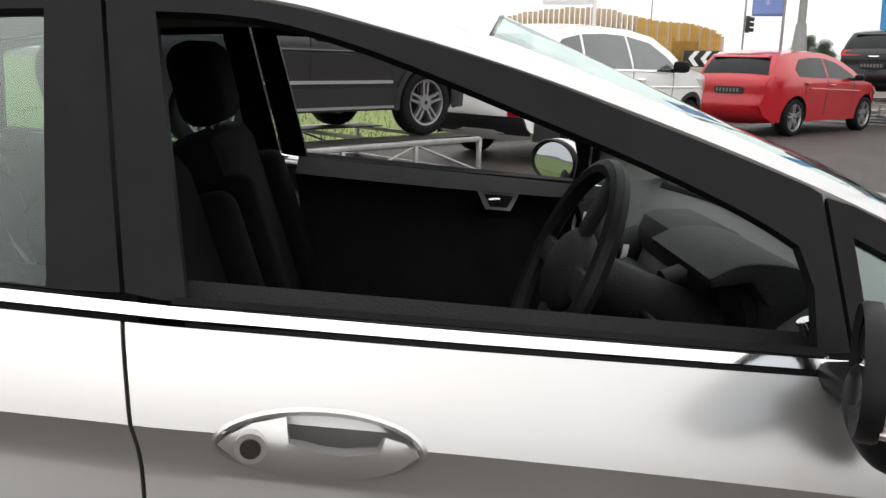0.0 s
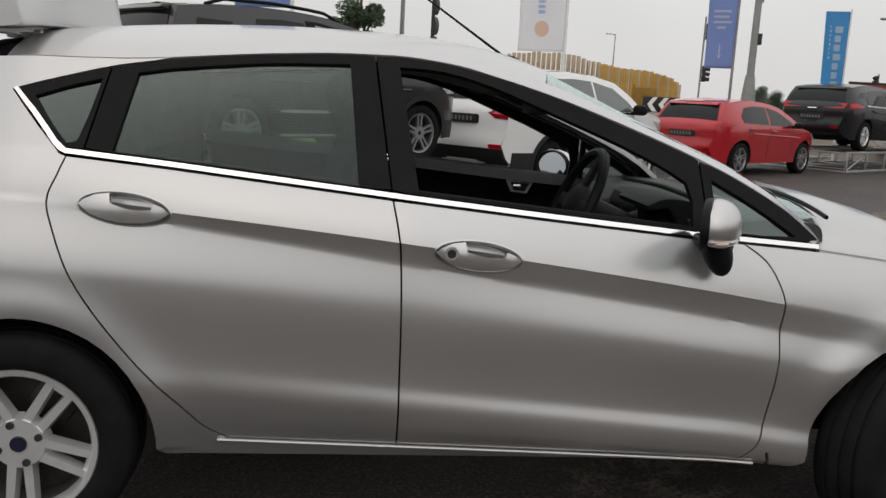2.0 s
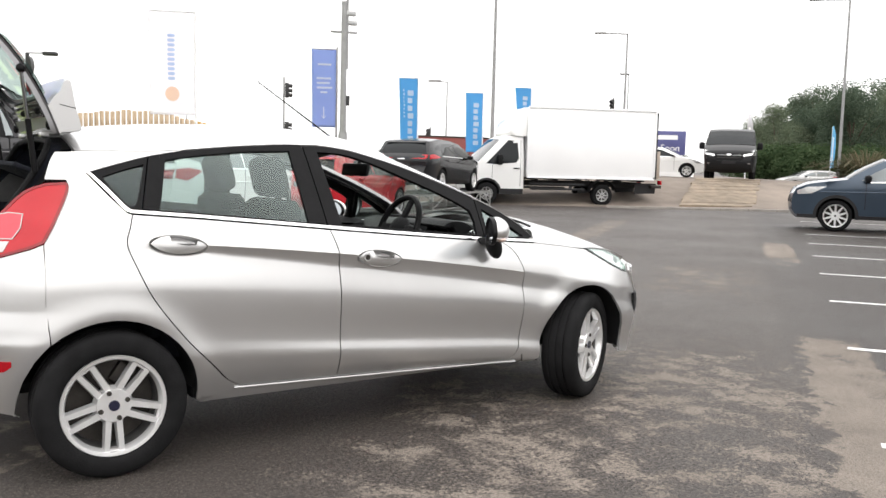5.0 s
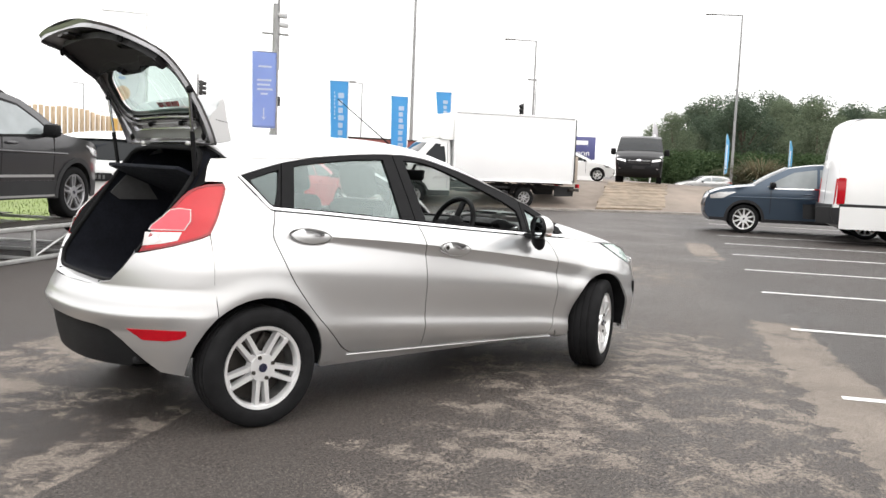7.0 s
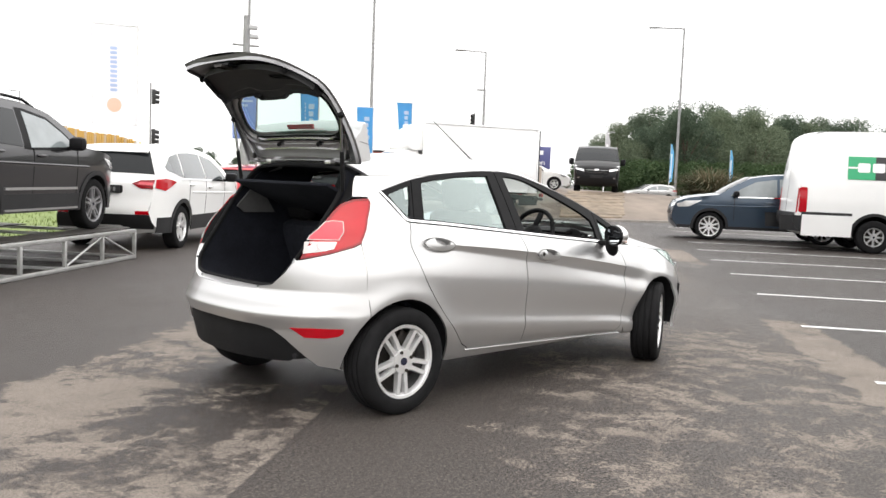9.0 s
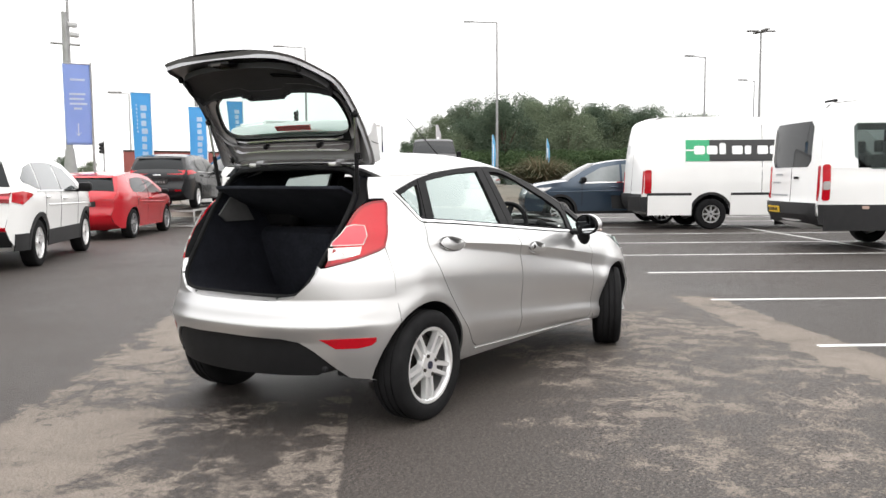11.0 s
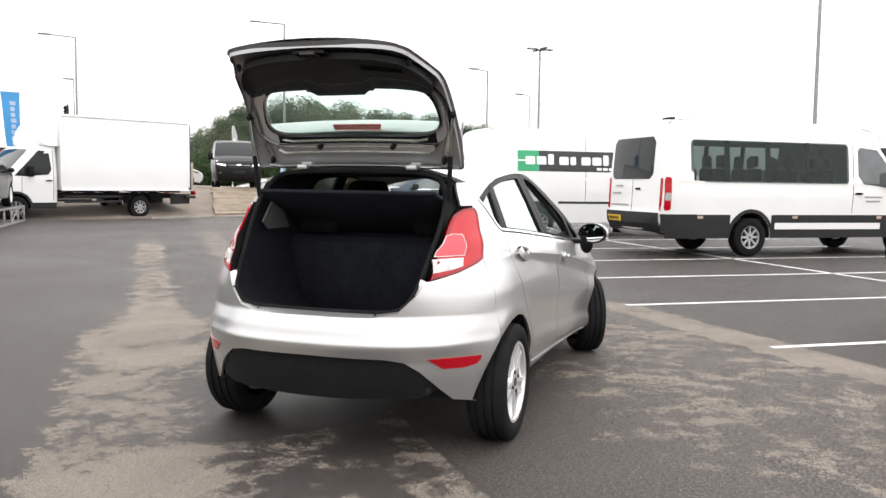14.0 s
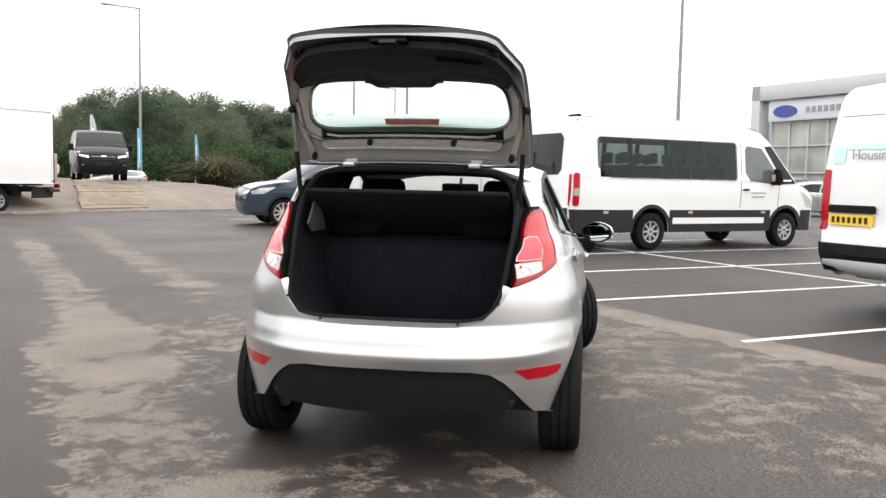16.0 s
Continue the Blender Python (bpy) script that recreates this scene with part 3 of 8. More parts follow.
    for k in range(bolts):
        a = 2 * math.pi * (k + 0.5) / bolts + 0.2
        bm = bmesh.new()
        bm_tube(bm, (0.054 * math.cos(a), y0 + 0.01, 0.054 * math.sin(a)), (0.054 * math.cos(a), y0 - 0.008, 0.054 * math.sin(a)), 0.011, 0.010, 8)
        part("wheel_bolt", bm, STEEL_DARK, top)
    bm = bmesh.new()
    bm_tube(bm, (0, h * 0.25, 0), (0, h * 0.15, 0), rim * 0.86, None, 24)
    bm_box(bm, -0.06, 0.06, -h * 0.1, h * 0.3, rim * 0.35, rim * 0.8, 0.01)
    part("brake_disc", bm, STEEL_DARK, top)
    return top


TRIM_GREY = mat("dark_grey_trim", (0.055, 0.055, 0.055), 0.85, 0, 0, 0.15, 30)
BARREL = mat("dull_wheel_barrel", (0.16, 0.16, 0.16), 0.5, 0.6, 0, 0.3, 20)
mat_cap = mat("dark_blue_enamel", (0.012, 0.014, 0.035), 0.2, 0.2, 0.6, 0.05, 30)
STITCH = mat("grey_plastic_print", (0.35, 0.35, 0.36), 0.4, 0, 0, 0.05, 20)


DASH_PAD = mat("dark_dashboard_foam", (0.052, 0.055, 0.053), 0.6, 0, 0, 0.15, 25, 0.2, 250, spec=0.35)


def dent(door, cx, cz, turn, s):
    """Presses the hollow behind a pull handle into a door's skin."""
    ct, st = math.cos(turn), math.sin(turn)

    def f(p, k=1.0):
        u, v = (p.x - cx) * ct + (p.z - cz) * st, -(p.x - cx) * st + (p.z - cz) * ct
        return math.hypot(u / (0.112 * k), v / (0.036 * k))
    bm = bmesh.new()
    bm.from_mesh(door.data)
    near = [e for e in bm.edges if any(abs(v.co.x - cx) < 0.13 and abs(v.co.z - cz) < 0.06 for v in e.verts)]
    bmesh.ops.subdivide_edges(bm, edges=near, cuts=3, use_grid_fill=True)
    for v in bm.verts:
        q = f(v.co)
        if q < 1:
            g = min((1 - q) / 0.30, 1.0)
            v.co.y -= s * (0.006 + 0.034 * g * g * (3 - 2 * g))
    bm.to_mesh(door.data)
    bm.free()
    door.data.update()


def hatchback():
    car = empty("hatchback_car", "silver five-door hatchback with open tailgate and open front window", "car")
    R, L = -1, 1

    def out(s):
        return (0, s, 0)

    for s in (R, L):
        # rear door
        poly = RD[::1] + [(x, sill_z(x)) for x in np.linspace(0.56, 0.97, 8)] + BG[::-1] + chrome_line(0.94, 0.115, -0.013)
        rear_door = flank("rear_door", inset(poly, 0.0025), s, 0.0, SILVER, car)
        # front door
        poly = BG + [(x, sill_z(x)) for x in np.linspace(1.0, 1.94, 12)] + FD[::-1] + chrome_line(1.91, 0.955, -0.013)
        front_door = flank("front_door", inset(poly, 0.0025), s, 0.0, SILVER, car)
        # rear wing, C-pillar and sill in one pressing
        edge = curve(((-0.155, 1.281), (-0.178, 1.24), (-0.203, 1.168)), 4)
        dlo = [p for p in DLO_TOP if p[0] < 0.34]
        poly = (RD + [(x, sill_z(x)) for x in np.linspace(0.56, 1.94, 20)] + [(1.985, 0.275), (2.02, 0.31), (2.03, 0.29), (2.045, 0.245)]
                + [(x, 0.243) for x in np.linspace(2.0, 0.36, 14)] + arch(REAR_HUB, 0.338, -6, 131) + [(-0.235, 0.7), (-0.226, 0.925)]
                + curve(((-0.226, 0.925), (-0.185, 1.0), (-0.14, 1.09), (-0.122, 1.14), (-0.128, 1.168)), 4) + edge[::-1]
                + [(x, split_z(x)) for x in np.linspace(-0.14, 0.35, 14)] + dlo[::-1] + [(-0.052, 1.196), (0.02, 1.112), (0.085, 1.042)])
        flank("rear_wing", inset(poly, 0.0022), s, 0.0, SILVER, car)
        # front wing with the bumper's side
        poly = (FD[::-1] + [(1.95, 0.878), (2.175, 0.862), (2.35, 0.842), (2.53, 0.818)] + curve(((2.534, 0.816), (2.64, 0.765), (2.76, 0.712), (2.871, 0.675)), 4)
                + [(2.927, 0.664), (2.933, 0.702), (2.96, 0.712), (3.03, 0.70), (3.03, 0.21), (2.93, 0.195), (2.82, 0.215)] + arch(FRONT_HUB, 0.338, -8, 185) + [(2.115, 0.243), (2.05, 0.243), (2.035, 0.29)])
        flank("front_wing", inset(poly, 0.0022), s, 0.0, SILVER, car, smooth=35)
        # lip along the foot of the doors
        bm = bmesh.new()
        bm_sweep(bm, [(x, s * (side_y(x, sill_z(x)) + 0.001), sill_z(x) - 0.007) for x in np.linspace(0.50, 2.0, 28)], 0.0055, False, 8)
        part("sill_lip", bm, SILVER, car)
        # bright strip round the side windows
        low, high = chrome_line(0.10, 2.15, -0.007, 40), chrome_line(0.10, 2.15, 0.005, 40)
        panel("window_strip", low + high[::-1] + [(0.078, 1.072), (0.050, 1.106), (0.012, 1.150), (-0.042, 1.205), (-0.052, 1.201), (0.000, 1.144), (0.040, 1.097), (0.067, 1.063), (0.083, 1.049)],
              side(s, 0.004), 0.04, out(s), CHROME, car, 0.010, "thin bright chrome strip")
        # black frames and pillars round the glass
        belt = chrome_line(0.085, 2.15, 0.009, 40)
        front_open = curve(((0.958, 1.309), (1.081, 1.303), (1.222, 1.268), (1.413, 1.196), (1.573, 1.133), (1.700, 1.075), (1.768, 1.035)), 3) + [(1.783, 0.985), (1.780, 0.918), (1.4, 0.948), (1.016, 0.981)]
        rear_open = curve(((0.262, 1.256), (0.35, 1.272), (0.48, 1.288), (0.626, 1.302), (0.822, 1.310)), 3) + [(0.856, 0.994), (0.5, 1.028), (0.215, 1.052)]
        quarter_open = [(0.005, 1.184), (0.09, 1.214), (0.172, 1.237), (0.15, 1.15), (0.124, 1.072), (0.098, 1.066), (0.05, 1.12)]
        gusset_open = [(1.842, 1.045), (1.92, 1.005), (2.02, 0.945), (2.085, 0.900), (1.96, 0.902), (1.85, 0.912)]
        top = [p for p in DLO_TOP]

        cut = lambda a, b: [p for p in top if a < p[0] < b]
        blt = lambda a, b: [p for p in belt if a < p[0] < b]
        rows = (("quarter_window_frame", [(0.19, 1.268)] + cut(-0.1, 0.185)[::-1] + blt(0.08, 0.14) + [(0.142, 1.058), (0.19, 1.268)][:1], quarter_open),
                ("rear_door_frame", [(0.196, 1.268)] + cut(0.2, 0.885) + [(0.888, 1.335), (0.94, 0.988)] + blt(0.155, 0.93)[::-1] + [(0.148, 1.058)], rear_open),
                ("front_door_frame", [(0.894, 1.335)] + cut(0.9, 1.80) + [(1.806, 1.096), (1.822, 0.911)] + blt(0.955, 1.815)[::-1] + [(0.946, 0.988)], front_open),
                ("pillar_gusset", [(1.812, 1.092)] + cut(1.82, 2.2) + blt(1.835, 2.14)[::-1] + [(1.828, 0.911)], gusset_open))
        for nm, outer, hole in rows:
            ring_panel(nm, outer, hole, side(s, -0.002), out(s), BLACK_SATIN, car, 0.018, "satin black window frame")
        panel("rear_door_glass", inset(rear_open, -0.006), side(s, -0.014), 0.08, out(s), PRIVACY, rear_door, 0, "dark tinted glass")
        panel("quarter_glass", inset(quarter_open, -0.006), side(s, -0.014), 0.08, out(s), PRIVACY, car, 0, "dark tinted glass")
        panel("gusset_glass", inset(gusset_open, -0.006), side(s, -0.014), 0.08, out(s), PRIVACY, car, 0, "dark tinted glass")
        # rubber lip under the open window
        panel("window_seal", [(1.0, 0.985), (1.4, 0.951), (1.79, 0.916), (1.79, 0.908), (1.4, 0.943), (1.0, 0.977)], side(s, 0.001), 0.1, out(s), RUBBER, front_door, 0.012)
        # pull handles in their oval cups
        for door, cx, cz in ((rear_door, 0.266, 0.914), (front_door, 1.174, 0.829)):
            turn = -0.085
            cup = ellipse(cx, cz, 0.122, 0.044, 32, turn)
            bm = bmesh.new()
            outer = [Vector(side(s, 0.002)(*p)) for p in cup]
            ring1 = [Vector(side(s, 0.0035)(*p)) for p in ellipse(cx, cz, 0.117, 0.040, 32, turn)]
            ring2 = [Vector(side(s, -0.008)(*p)) for p in ellipse(cx, cz, 0.108, 0.032, 32, turn)]
            for a, b in ((outer, ring1), (ring1, ring2)):
                bm_strip(bm, a, b, True)
            dent(door, cx, cz, turn, s)
            bmesh.ops.remove_doubles(bm, verts=bm.verts, dist=0.0001)
            bmesh.ops.recalc_face_normals(bm, faces=bm.faces)
            part("handle_cup", bm, SILVER, door)
            bar = [(-0.113, 0.0), (-0.085, -0.020), (-0.045, -0.031), (0.0, -0.035), (0.05, -0.029), (0.09, -0.016), (0.112, 0.002), (0.095, 0.016), (0.072, 0.022),
                   (0.067, 0.006), (0.03, 0.001), (0.0, 0.004), (-0.034, 0.012), (-0.040, 0.036), (-0.075, 0.028), (-0.10, 0.014)]
            ct, st = math.cos(turn), math.sin(turn)

            def on_bar(u, v, cx=cx, cz=cz):
                x, z = cx + u * ct - v * st, cz + u * st + v * ct
                swell = 0.004 + 0.017 * (1 - min(((v + 0.008) / 0.05) ** 2, 1)) * (1 - min((u / 0.14) ** 2, 1))
                return (x, s * (side_y(cx, cz) * 0.5 + side_y(x, z) * 0.5 + swell), z)
            panel("handle", bar, on_bar, 0.012, out(s), SILVER, door, 0.018, "", None, 40)
            if door is front_door and s == R:
                lx, lz = cx - 0.074, cz + 0.010
                ly = s * (side_y(lx, lz) + 0.017)
                bm = bmesh.new()
                bm_tube(bm, (lx, ly + 0.02, lz), (lx, ly - 0.004, lz), 0.020, 0.018, 20)
                part("lock_surround", bm, SILVER, door)
                bm = bmesh.new()
                bm_tube(bm, (lx, ly, lz), (lx, ly - 0.006, lz), 0.0125, 0.0115, 18)
                part("key_lock", bm, STEEL_DARK, door, "dark metal key lock")
        # mirror
        turn_m = Matrix.Translation((1.772, s * 0.902, 0.950)) @ Matrix.Rotation(s * radians(26), 4, "Z")
        bm = bmesh.new()
        bm_ball(bm, (0, 0, 0), (0.066, 0.112, 0.068), Matrix(), 28, 18)
        for v in bm.verts:
            v.co.x = max(v.co.x, -0.012)
            v.co.z = max(v.co.z, -0.030)
        bmesh.ops.transform(bm, matrix=turn_m, verts=bm.verts)
        mirror = part("door_mirror", bm, SILVER, car, "silver door mirror with black base", 50)
        bm = bmesh.new()
        hoops = [[(x, y, z) for y, z in ellipse(0, -0.002, 0.114 * k, 0.070 * k, 32)] for x, k in ((-0.010, 0.97), (-0.014, 0.985), (-0.026, 0.985), (-0.032, 0.94), (-0.025, 0.85))]
        for p, q in zip(hoops, hoops[1:]):
            bm_strip(bm, p, q, True)
        bmesh.ops.remove_doubles(bm, verts=bm.verts, dist=0.0001)
        bmesh.ops.recalc_face_normals(bm, faces=bm.faces)
        bmesh.ops.transform(bm, matrix=turn_m, verts=bm.verts)
        part("mirror_rim", bm, BLACK_SATIN, mirror)
        bm = bmesh.new()
        face_m = [[bm.verts.new((x, y, z)) for y, z in ellipse(0, -0.002, 0.098 * k, 0.059 * k, 32)] for x, k in ((-0.0245, 1.0), (-0.0252, 0.7), (-0.0255, 0.35))]
        for p, q in zip(face_m, face_m[1:]):
            for k in range(32):
                bm.faces.new((p[k], p[(k + 1) % 32], q[(k + 1) % 32], q[k]))
        bm.faces.new(face_m[-1])
        bmesh.ops.recalc_face_normals(bm, faces=bm.faces)
        bmesh.ops.transform(bm, matrix=turn_m @ Matrix.Rotation(radians(2 if s < 0 else 5), 4, "Y"), verts=bm.verts)
        part("mirror_glass", bm, MIRROR, mirror)
        bm = bmesh.new()
        bm_ball(bm, (0.0, 0.0, -0.032), (0.062, 0.106, 0.022), Matrix(), 24, 10)
        for v in bm.verts:
            v.co.x = max(v.co.x, -0.012)
        bmesh.ops.transform(bm, matrix=turn_m, verts=bm.verts)
        part("indicator", bm, CLEAR_LENS, mirror, "clear indicator lens")
        bm = bmesh.new()
        bm_ball(bm, (0.014, 0.075 * s, -0.036), (0.026, 0.030, 0.012), Matrix(), 16, 8)
        bmesh.ops.transform(bm, matrix=turn_m, verts=bm.verts)
        part("indicator_bulb", bm, AMBER, mirror)
        bm = bmesh.new()
        bm_ball(bm, (1.800, s * 0.845, 0.872), (0.040, 0.046, 0.068), Matrix(), 18, 12)
        for v in bm.verts:
            v.co.x += 0.25 * (0.90 - v.co.z)
        bm_box(bm, 1.775, 1.85, min(s * 0.74, s * 0.86), max(s * 0.74, s * 0.86), 0.872, 0.905, 0.012)
        part("mirror_base", bm, BLACK_SATIN, mirror, "black mirror base")
        # tail lamp
        lamp = curve(((-0.224, 0.928), (-0.183, 1.0), (-0.138, 1.09), (-0.120, 1.14), (-0.128, 1.163)), 3) + curve(((-0.20, 1.157), (-0.275, 1.125), (-0.355, 1.045), (-0.41, 0.985), (-0.455, 0.925), (-0.502, 0.836)), 3) + [(-0.43, 0.856), (-0.35, 0.880), (-0.27, 0.907)]
        tail = panel("tail_lamp", inset(lamp, 0.002), side(s, 0.006), 0.025, (-0.4, s, 0), RED_LENS, car, 0.02, "red tail lamp with clear reversing lens")
        ring_panel("lamp_rim", inset(lamp, 0.002), inset(lamp, 0.011), side(s, 0.0085), (-0.4, s, 0), DARK_RED, tail, 0.004, "dark red lamp edge")
        brake = [(-0.365, 1.032), (-0.33, 1.040), (-0.288, 1.036), (-0.300, 0.985), (-0.328, 0.945), (-0.452, 0.943), (-0.44, 0.962)]
        panel("brake_lens", brake, side(s, 0.010), 0.03, (-0.4, s, 0), PINK_LENS, tail, 0.006)
        ring_panel("lens_border", inset(brake, -0.003), brake, side(s, 0.011), (-0.4, s, 0), CLEAR_LENS, tail, 0.006, "pale lens border")
        panel("reversing_lens", [(-0.338, 0.934), (-0.470, 0.930), (-0.486, 0.868), (-0.42, 0.880), (-0.360, 0.896)], side(s, 0.010), 0.03, (-0.4, s, 0), CLEAR_LENS, tail, 0.006)
        panel("reversing_bowl", ellipse(-0.398, 0.907, 0.024, 0.019, 18), side(s, 0.0125), 0.03, (-0.4, s, 0), LAMP_BOWL, tail, 0.004)
        panel("fog_bulb", ellipse(-0.446, 0.900, 0.014, 0.013, 14), side(s, 0.0125), 0.03, (-0.4, s, 0), LAMP_BOWL, tail, 0.004)
        # head lamp
        lamp = curve(((2.54, 0.818), (2.64, 0.768), (2.76, 0.715), (2.871, 0.678)), 4) + [(2.925, 0.668), (2.93, 0.700), (2.86, 0.755), (2.72, 0.806)]
        head = panel("head_lamp", inset(lamp, 0.002), side(s, 0.002), 0.03, out(s), CLEAR, car, 0.01, "clear swept-back head lamp")
        panel("lamp_bowl", inset(lamp, 0.006), side(s, -0.012), 0.04, out(s), LAMP_BOWL, head, -0.01)
        bm = bmesh.new()
        bm_ball(bm, side(s, -0.036)(2.82, 0.732), (0.036, 0.03, 0.026), Matrix(), 16, 10)
        part("lamp_projector", bm, STEEL_DARK, head)
        # wheel-arch liner
        for hub, a0, a1 in ((REAR_HUB, -5, 185), (FRONT_HUB, -8, 188)):
            bm = bmesh.new()
            pa = [(x, s * (side_y(x, max(z, 0.26)) - 0.016), z) for x, z in arch(hub, 0.341, a0, a1, 24)]
            bm_strip(bm, pa, [(x, s * 0.46, z) for x, _, z in pa])
            part("arch_liner", bm, BLACK_PLASTIC, car)
        panel("door_trim", [(1.0, 0.982), (1.4, 0.946), (1.86, 0.906), (1.95, 0.6), (1.9, 0.36), (1.02, 0.36)], side(s, -0.085), 0.1, (0, -s, 0), BLACK_PLASTIC, front_door, -0.07, "black inner door trim")
        panel("door_trim", [(0.24, 1.048), (0.93, 0.988), (0.95, 0.38), (0.6, 0.38), (0.3, 0.62)], side(s, -0.085), 0.1, (0, -s, 0), BLACK_PLASTIC, rear_door, -0.07, "black inner door trim")

    # inner handle of the far door
    bm = bmesh.new()
    bm_prism(bm, [(1.49, 0.897), (1.61, 0.890), (1.585, 0.840), (1.515, 0.846)], lambda x, z, w: (x, 0.640 - w, z), 0.014)
    part("inner_handle_bezel", bm, LAMP_BOWL, car, "bright inner door handle surround")
    bm = bmesh.new()
    bm_prism(bm, [(1.51, 0.888), (1.592, 0.882), (1.575, 0.850), (1.527, 0.854)], lambda x, z, w: (x, 0.628 - w, z), 0.006)
    part("inner_handle_cup", bm, BLACK_PLASTIC, car)
    bm = bmesh.new()
    bm_box(bm, 1.52, 1.555, 0.612, 0.624, 0.860, 0.880, 0.004)
    part("inner_handle_lever", bm, CHROME, car)

    # roof and pillars
    rear_edge = [(-0.085 - 0.02 * (1 - (y / 0.56) ** 2), y) for y in np.linspace(-0.56, 0.56, 13)]
    edge = lambda s, a, b, n, d=0.002: [(x, s * (side_y(x, split_z(x)) - d)) for x in np.linspace(a, b, n)]
    front_edge = [(1.36 + 0.09 * (1 - (y / 0.60) ** 2), y) for y in np.linspace(-0.575, 0.575, 15)]
    roof_at = lambda x, y: (x, y, roof_z(x, y))
    poly = edge(-1, -0.085, 1.30, 36) + front_edge + edge(1, 1.30, -0.085, 36) + rear_edge[::-1]
    panel("roof", poly, roof_at, 0.04, (0, 0, 1), SILVER, car, 0.02, "", 0.05)
    for s in (R, L):
        outer = edge(s, 1.305, 2.155, 26)
        inner = [(x, y - s * (0.085 + 0.03 * (x - 1.3))) for x, y in outer]
        inner[0] = (1.36, s * 0.535)
        panel("windscreen_pillar", outer + inner[::-1], roof_at, 0.04, (0, 0, 1), SILVER, car, 0.02)
    left = [(x, y - 0.090 - 0.03 * (x - 1.3)) for x, y in edge(1, 1.32, 2.155, 20)]
    screen = [(x, -y) for x, y in left] + [(2.24, -0.55), (2.29, -0.3), (2.30, 0), (2.29, 0.3), (2.24, 0.55)] + left[::-1] + [(x + 0.004, y) for x, y in front_edge[::-1][1:-1]]
    panel("windscreen", screen, lambda x, y: (x, y, roof_z(x, y) - 0.006), 0.06, (0, 0, 1), CLEAR, car, 0, "clear windscreen")
    panel("headliner", [(-0.08, -0.52), (1.40, -0.52), (1.44, 0), (1.40, 0.52), (-0.08, 0.52)], lambda x, y: (x, y, roof_z(x, y) - 0.04), 0.12, (0, 0, -1), GREY_LINER, car)
    # bonnet
    def bonnet_z(x, y):
        zc = lerp(x, ((2.15, 1.015), (2.3, 0.99), (2.45, 0.965), (2.6, 0.928), (2.75, 0.878), (2.88, 0.82), (3.0, 0.745), (3.1, 0.68)))
        ze = lerp(x, ((2.1, 0.878), (2.175, 0.864), (2.35, 0.844), (2.53, 0.820), (2.7, 0.806), (2.86, 0.765), (3.0, 0.715), (3.1, 0.67)))
        return zc - (zc - ze) * min(abs(y) / 0.70, 1.0) ** 2.2
    be = [(2.165, 0.722), (2.35, 0.712), (2.53, 0.695), (2.72, 0.665), (2.86, 0.635), (2.95, 0.60)]
    nose = [(3.05 - 0.12 * (y / 0.6) ** 2, y) for y in np.linspace(0.58, -0.58, 11)]
    poly = be + nose + [(x, -y) for x, y in be[::-1]] + [(2.24, -0.55), (2.29, -0.3), (2.30, 0), (2.29, 0.3), (2.24, 0.55)]
    panel("bonnet", poly, lambda x, y: (x, y, bonnet_z(x, y)), 0.05, (0, 0, 1), SILVER, car, 0.02)
    bm = bmesh.new()
    bm_box(bm, 2.16, 2.34, -0.58, 0.58, 0.80, 0.86, 0.02)
    part("scuttle", bm, BLACK_PLASTIC, car)
    for y0, y1 in ((-0.56, -0.02), (0.04, 0.56)):
        bm = bmesh.new()
        arm = [(2.245 + 0.05 * (1 - abs(y)), y) for y in np.linspace(y0, y1, 8)]
        bm_sweep(bm, [(x, y, roof_z(x, y) + 0.004) for x, y in arm], 0.007, False, 6)
        part("wiper", bm, BLACK_SATIN, car)
    # nose
    def nose_at(y, z):
        b = half_width(2.1, z)
        a = lerp(z, ((0.2, 1.26), (0.45, 1.31), (0.7, 1.26), (0.9, 1.2)))
        return (1.9 + a * max(1 - min(abs(y) / b, 1) ** 3.6, 0) ** (1 / 3.6), y, z)
    nosey = lambda d: (lambda y, z: (nose_at(y, z)[0] + d, y, z))
    front_bumper = panel("front_bumper", [(-0.645, 0.21), (0.645, 0.21), (0.645, 0.672), (0.5, 0.690), (0.40, 0.715), (-0.40, 0.715), (-0.5, 0.690), (-0.645, 0.672)], nosey(0), 0.05, (1, 0, 0), SILVER, car, 0.02)
    panel("grille", [(-0.42, 0.30), (0.42, 0.30), (0.52, 0.56), (-0.52, 0.56)], nosey(0.006), 0.06, (1, 0, 0), BLACK_PLASTIC, front_bumper, 0.02, "black front grille")
    for s in (R, L):
        panel("lamp_corner", [(s * 0.45, 0.645), (s * 0.56, 0.640), (s * 0.652, 0.655), (s * 0.652, 0.690), (s * 0.56, 0.690), (s * 0.47, 0.690)], nosey(0.006), 0.04, (1, 0, 0), LAMP_BOWL, front_bumper, 0.01, "inner end of the head lamp")
        panel("fog_recess", [(s * 0.49, 0.385), (s * 0.675, 0.385), (s * 0.685, 0.535), (s * 0.58, 0.535)], nosey(0.014), 0.04, (1, 0, 0), BLACK_PLASTIC, front_bumper, 0.015, "black fog lamp recess")
        panel("fog_trim", [(s * 0.60, 0.40), (s * 0.665, 0.40), (s * 0.665, 0.412), (s * 0.622, 0.44), (s * 0.622, 0.50), (s * 0.605, 0.50)], nosey(0.018), 0.04, (1, 0, 0), STRUT_STEEL, front_bumper, 0.004)
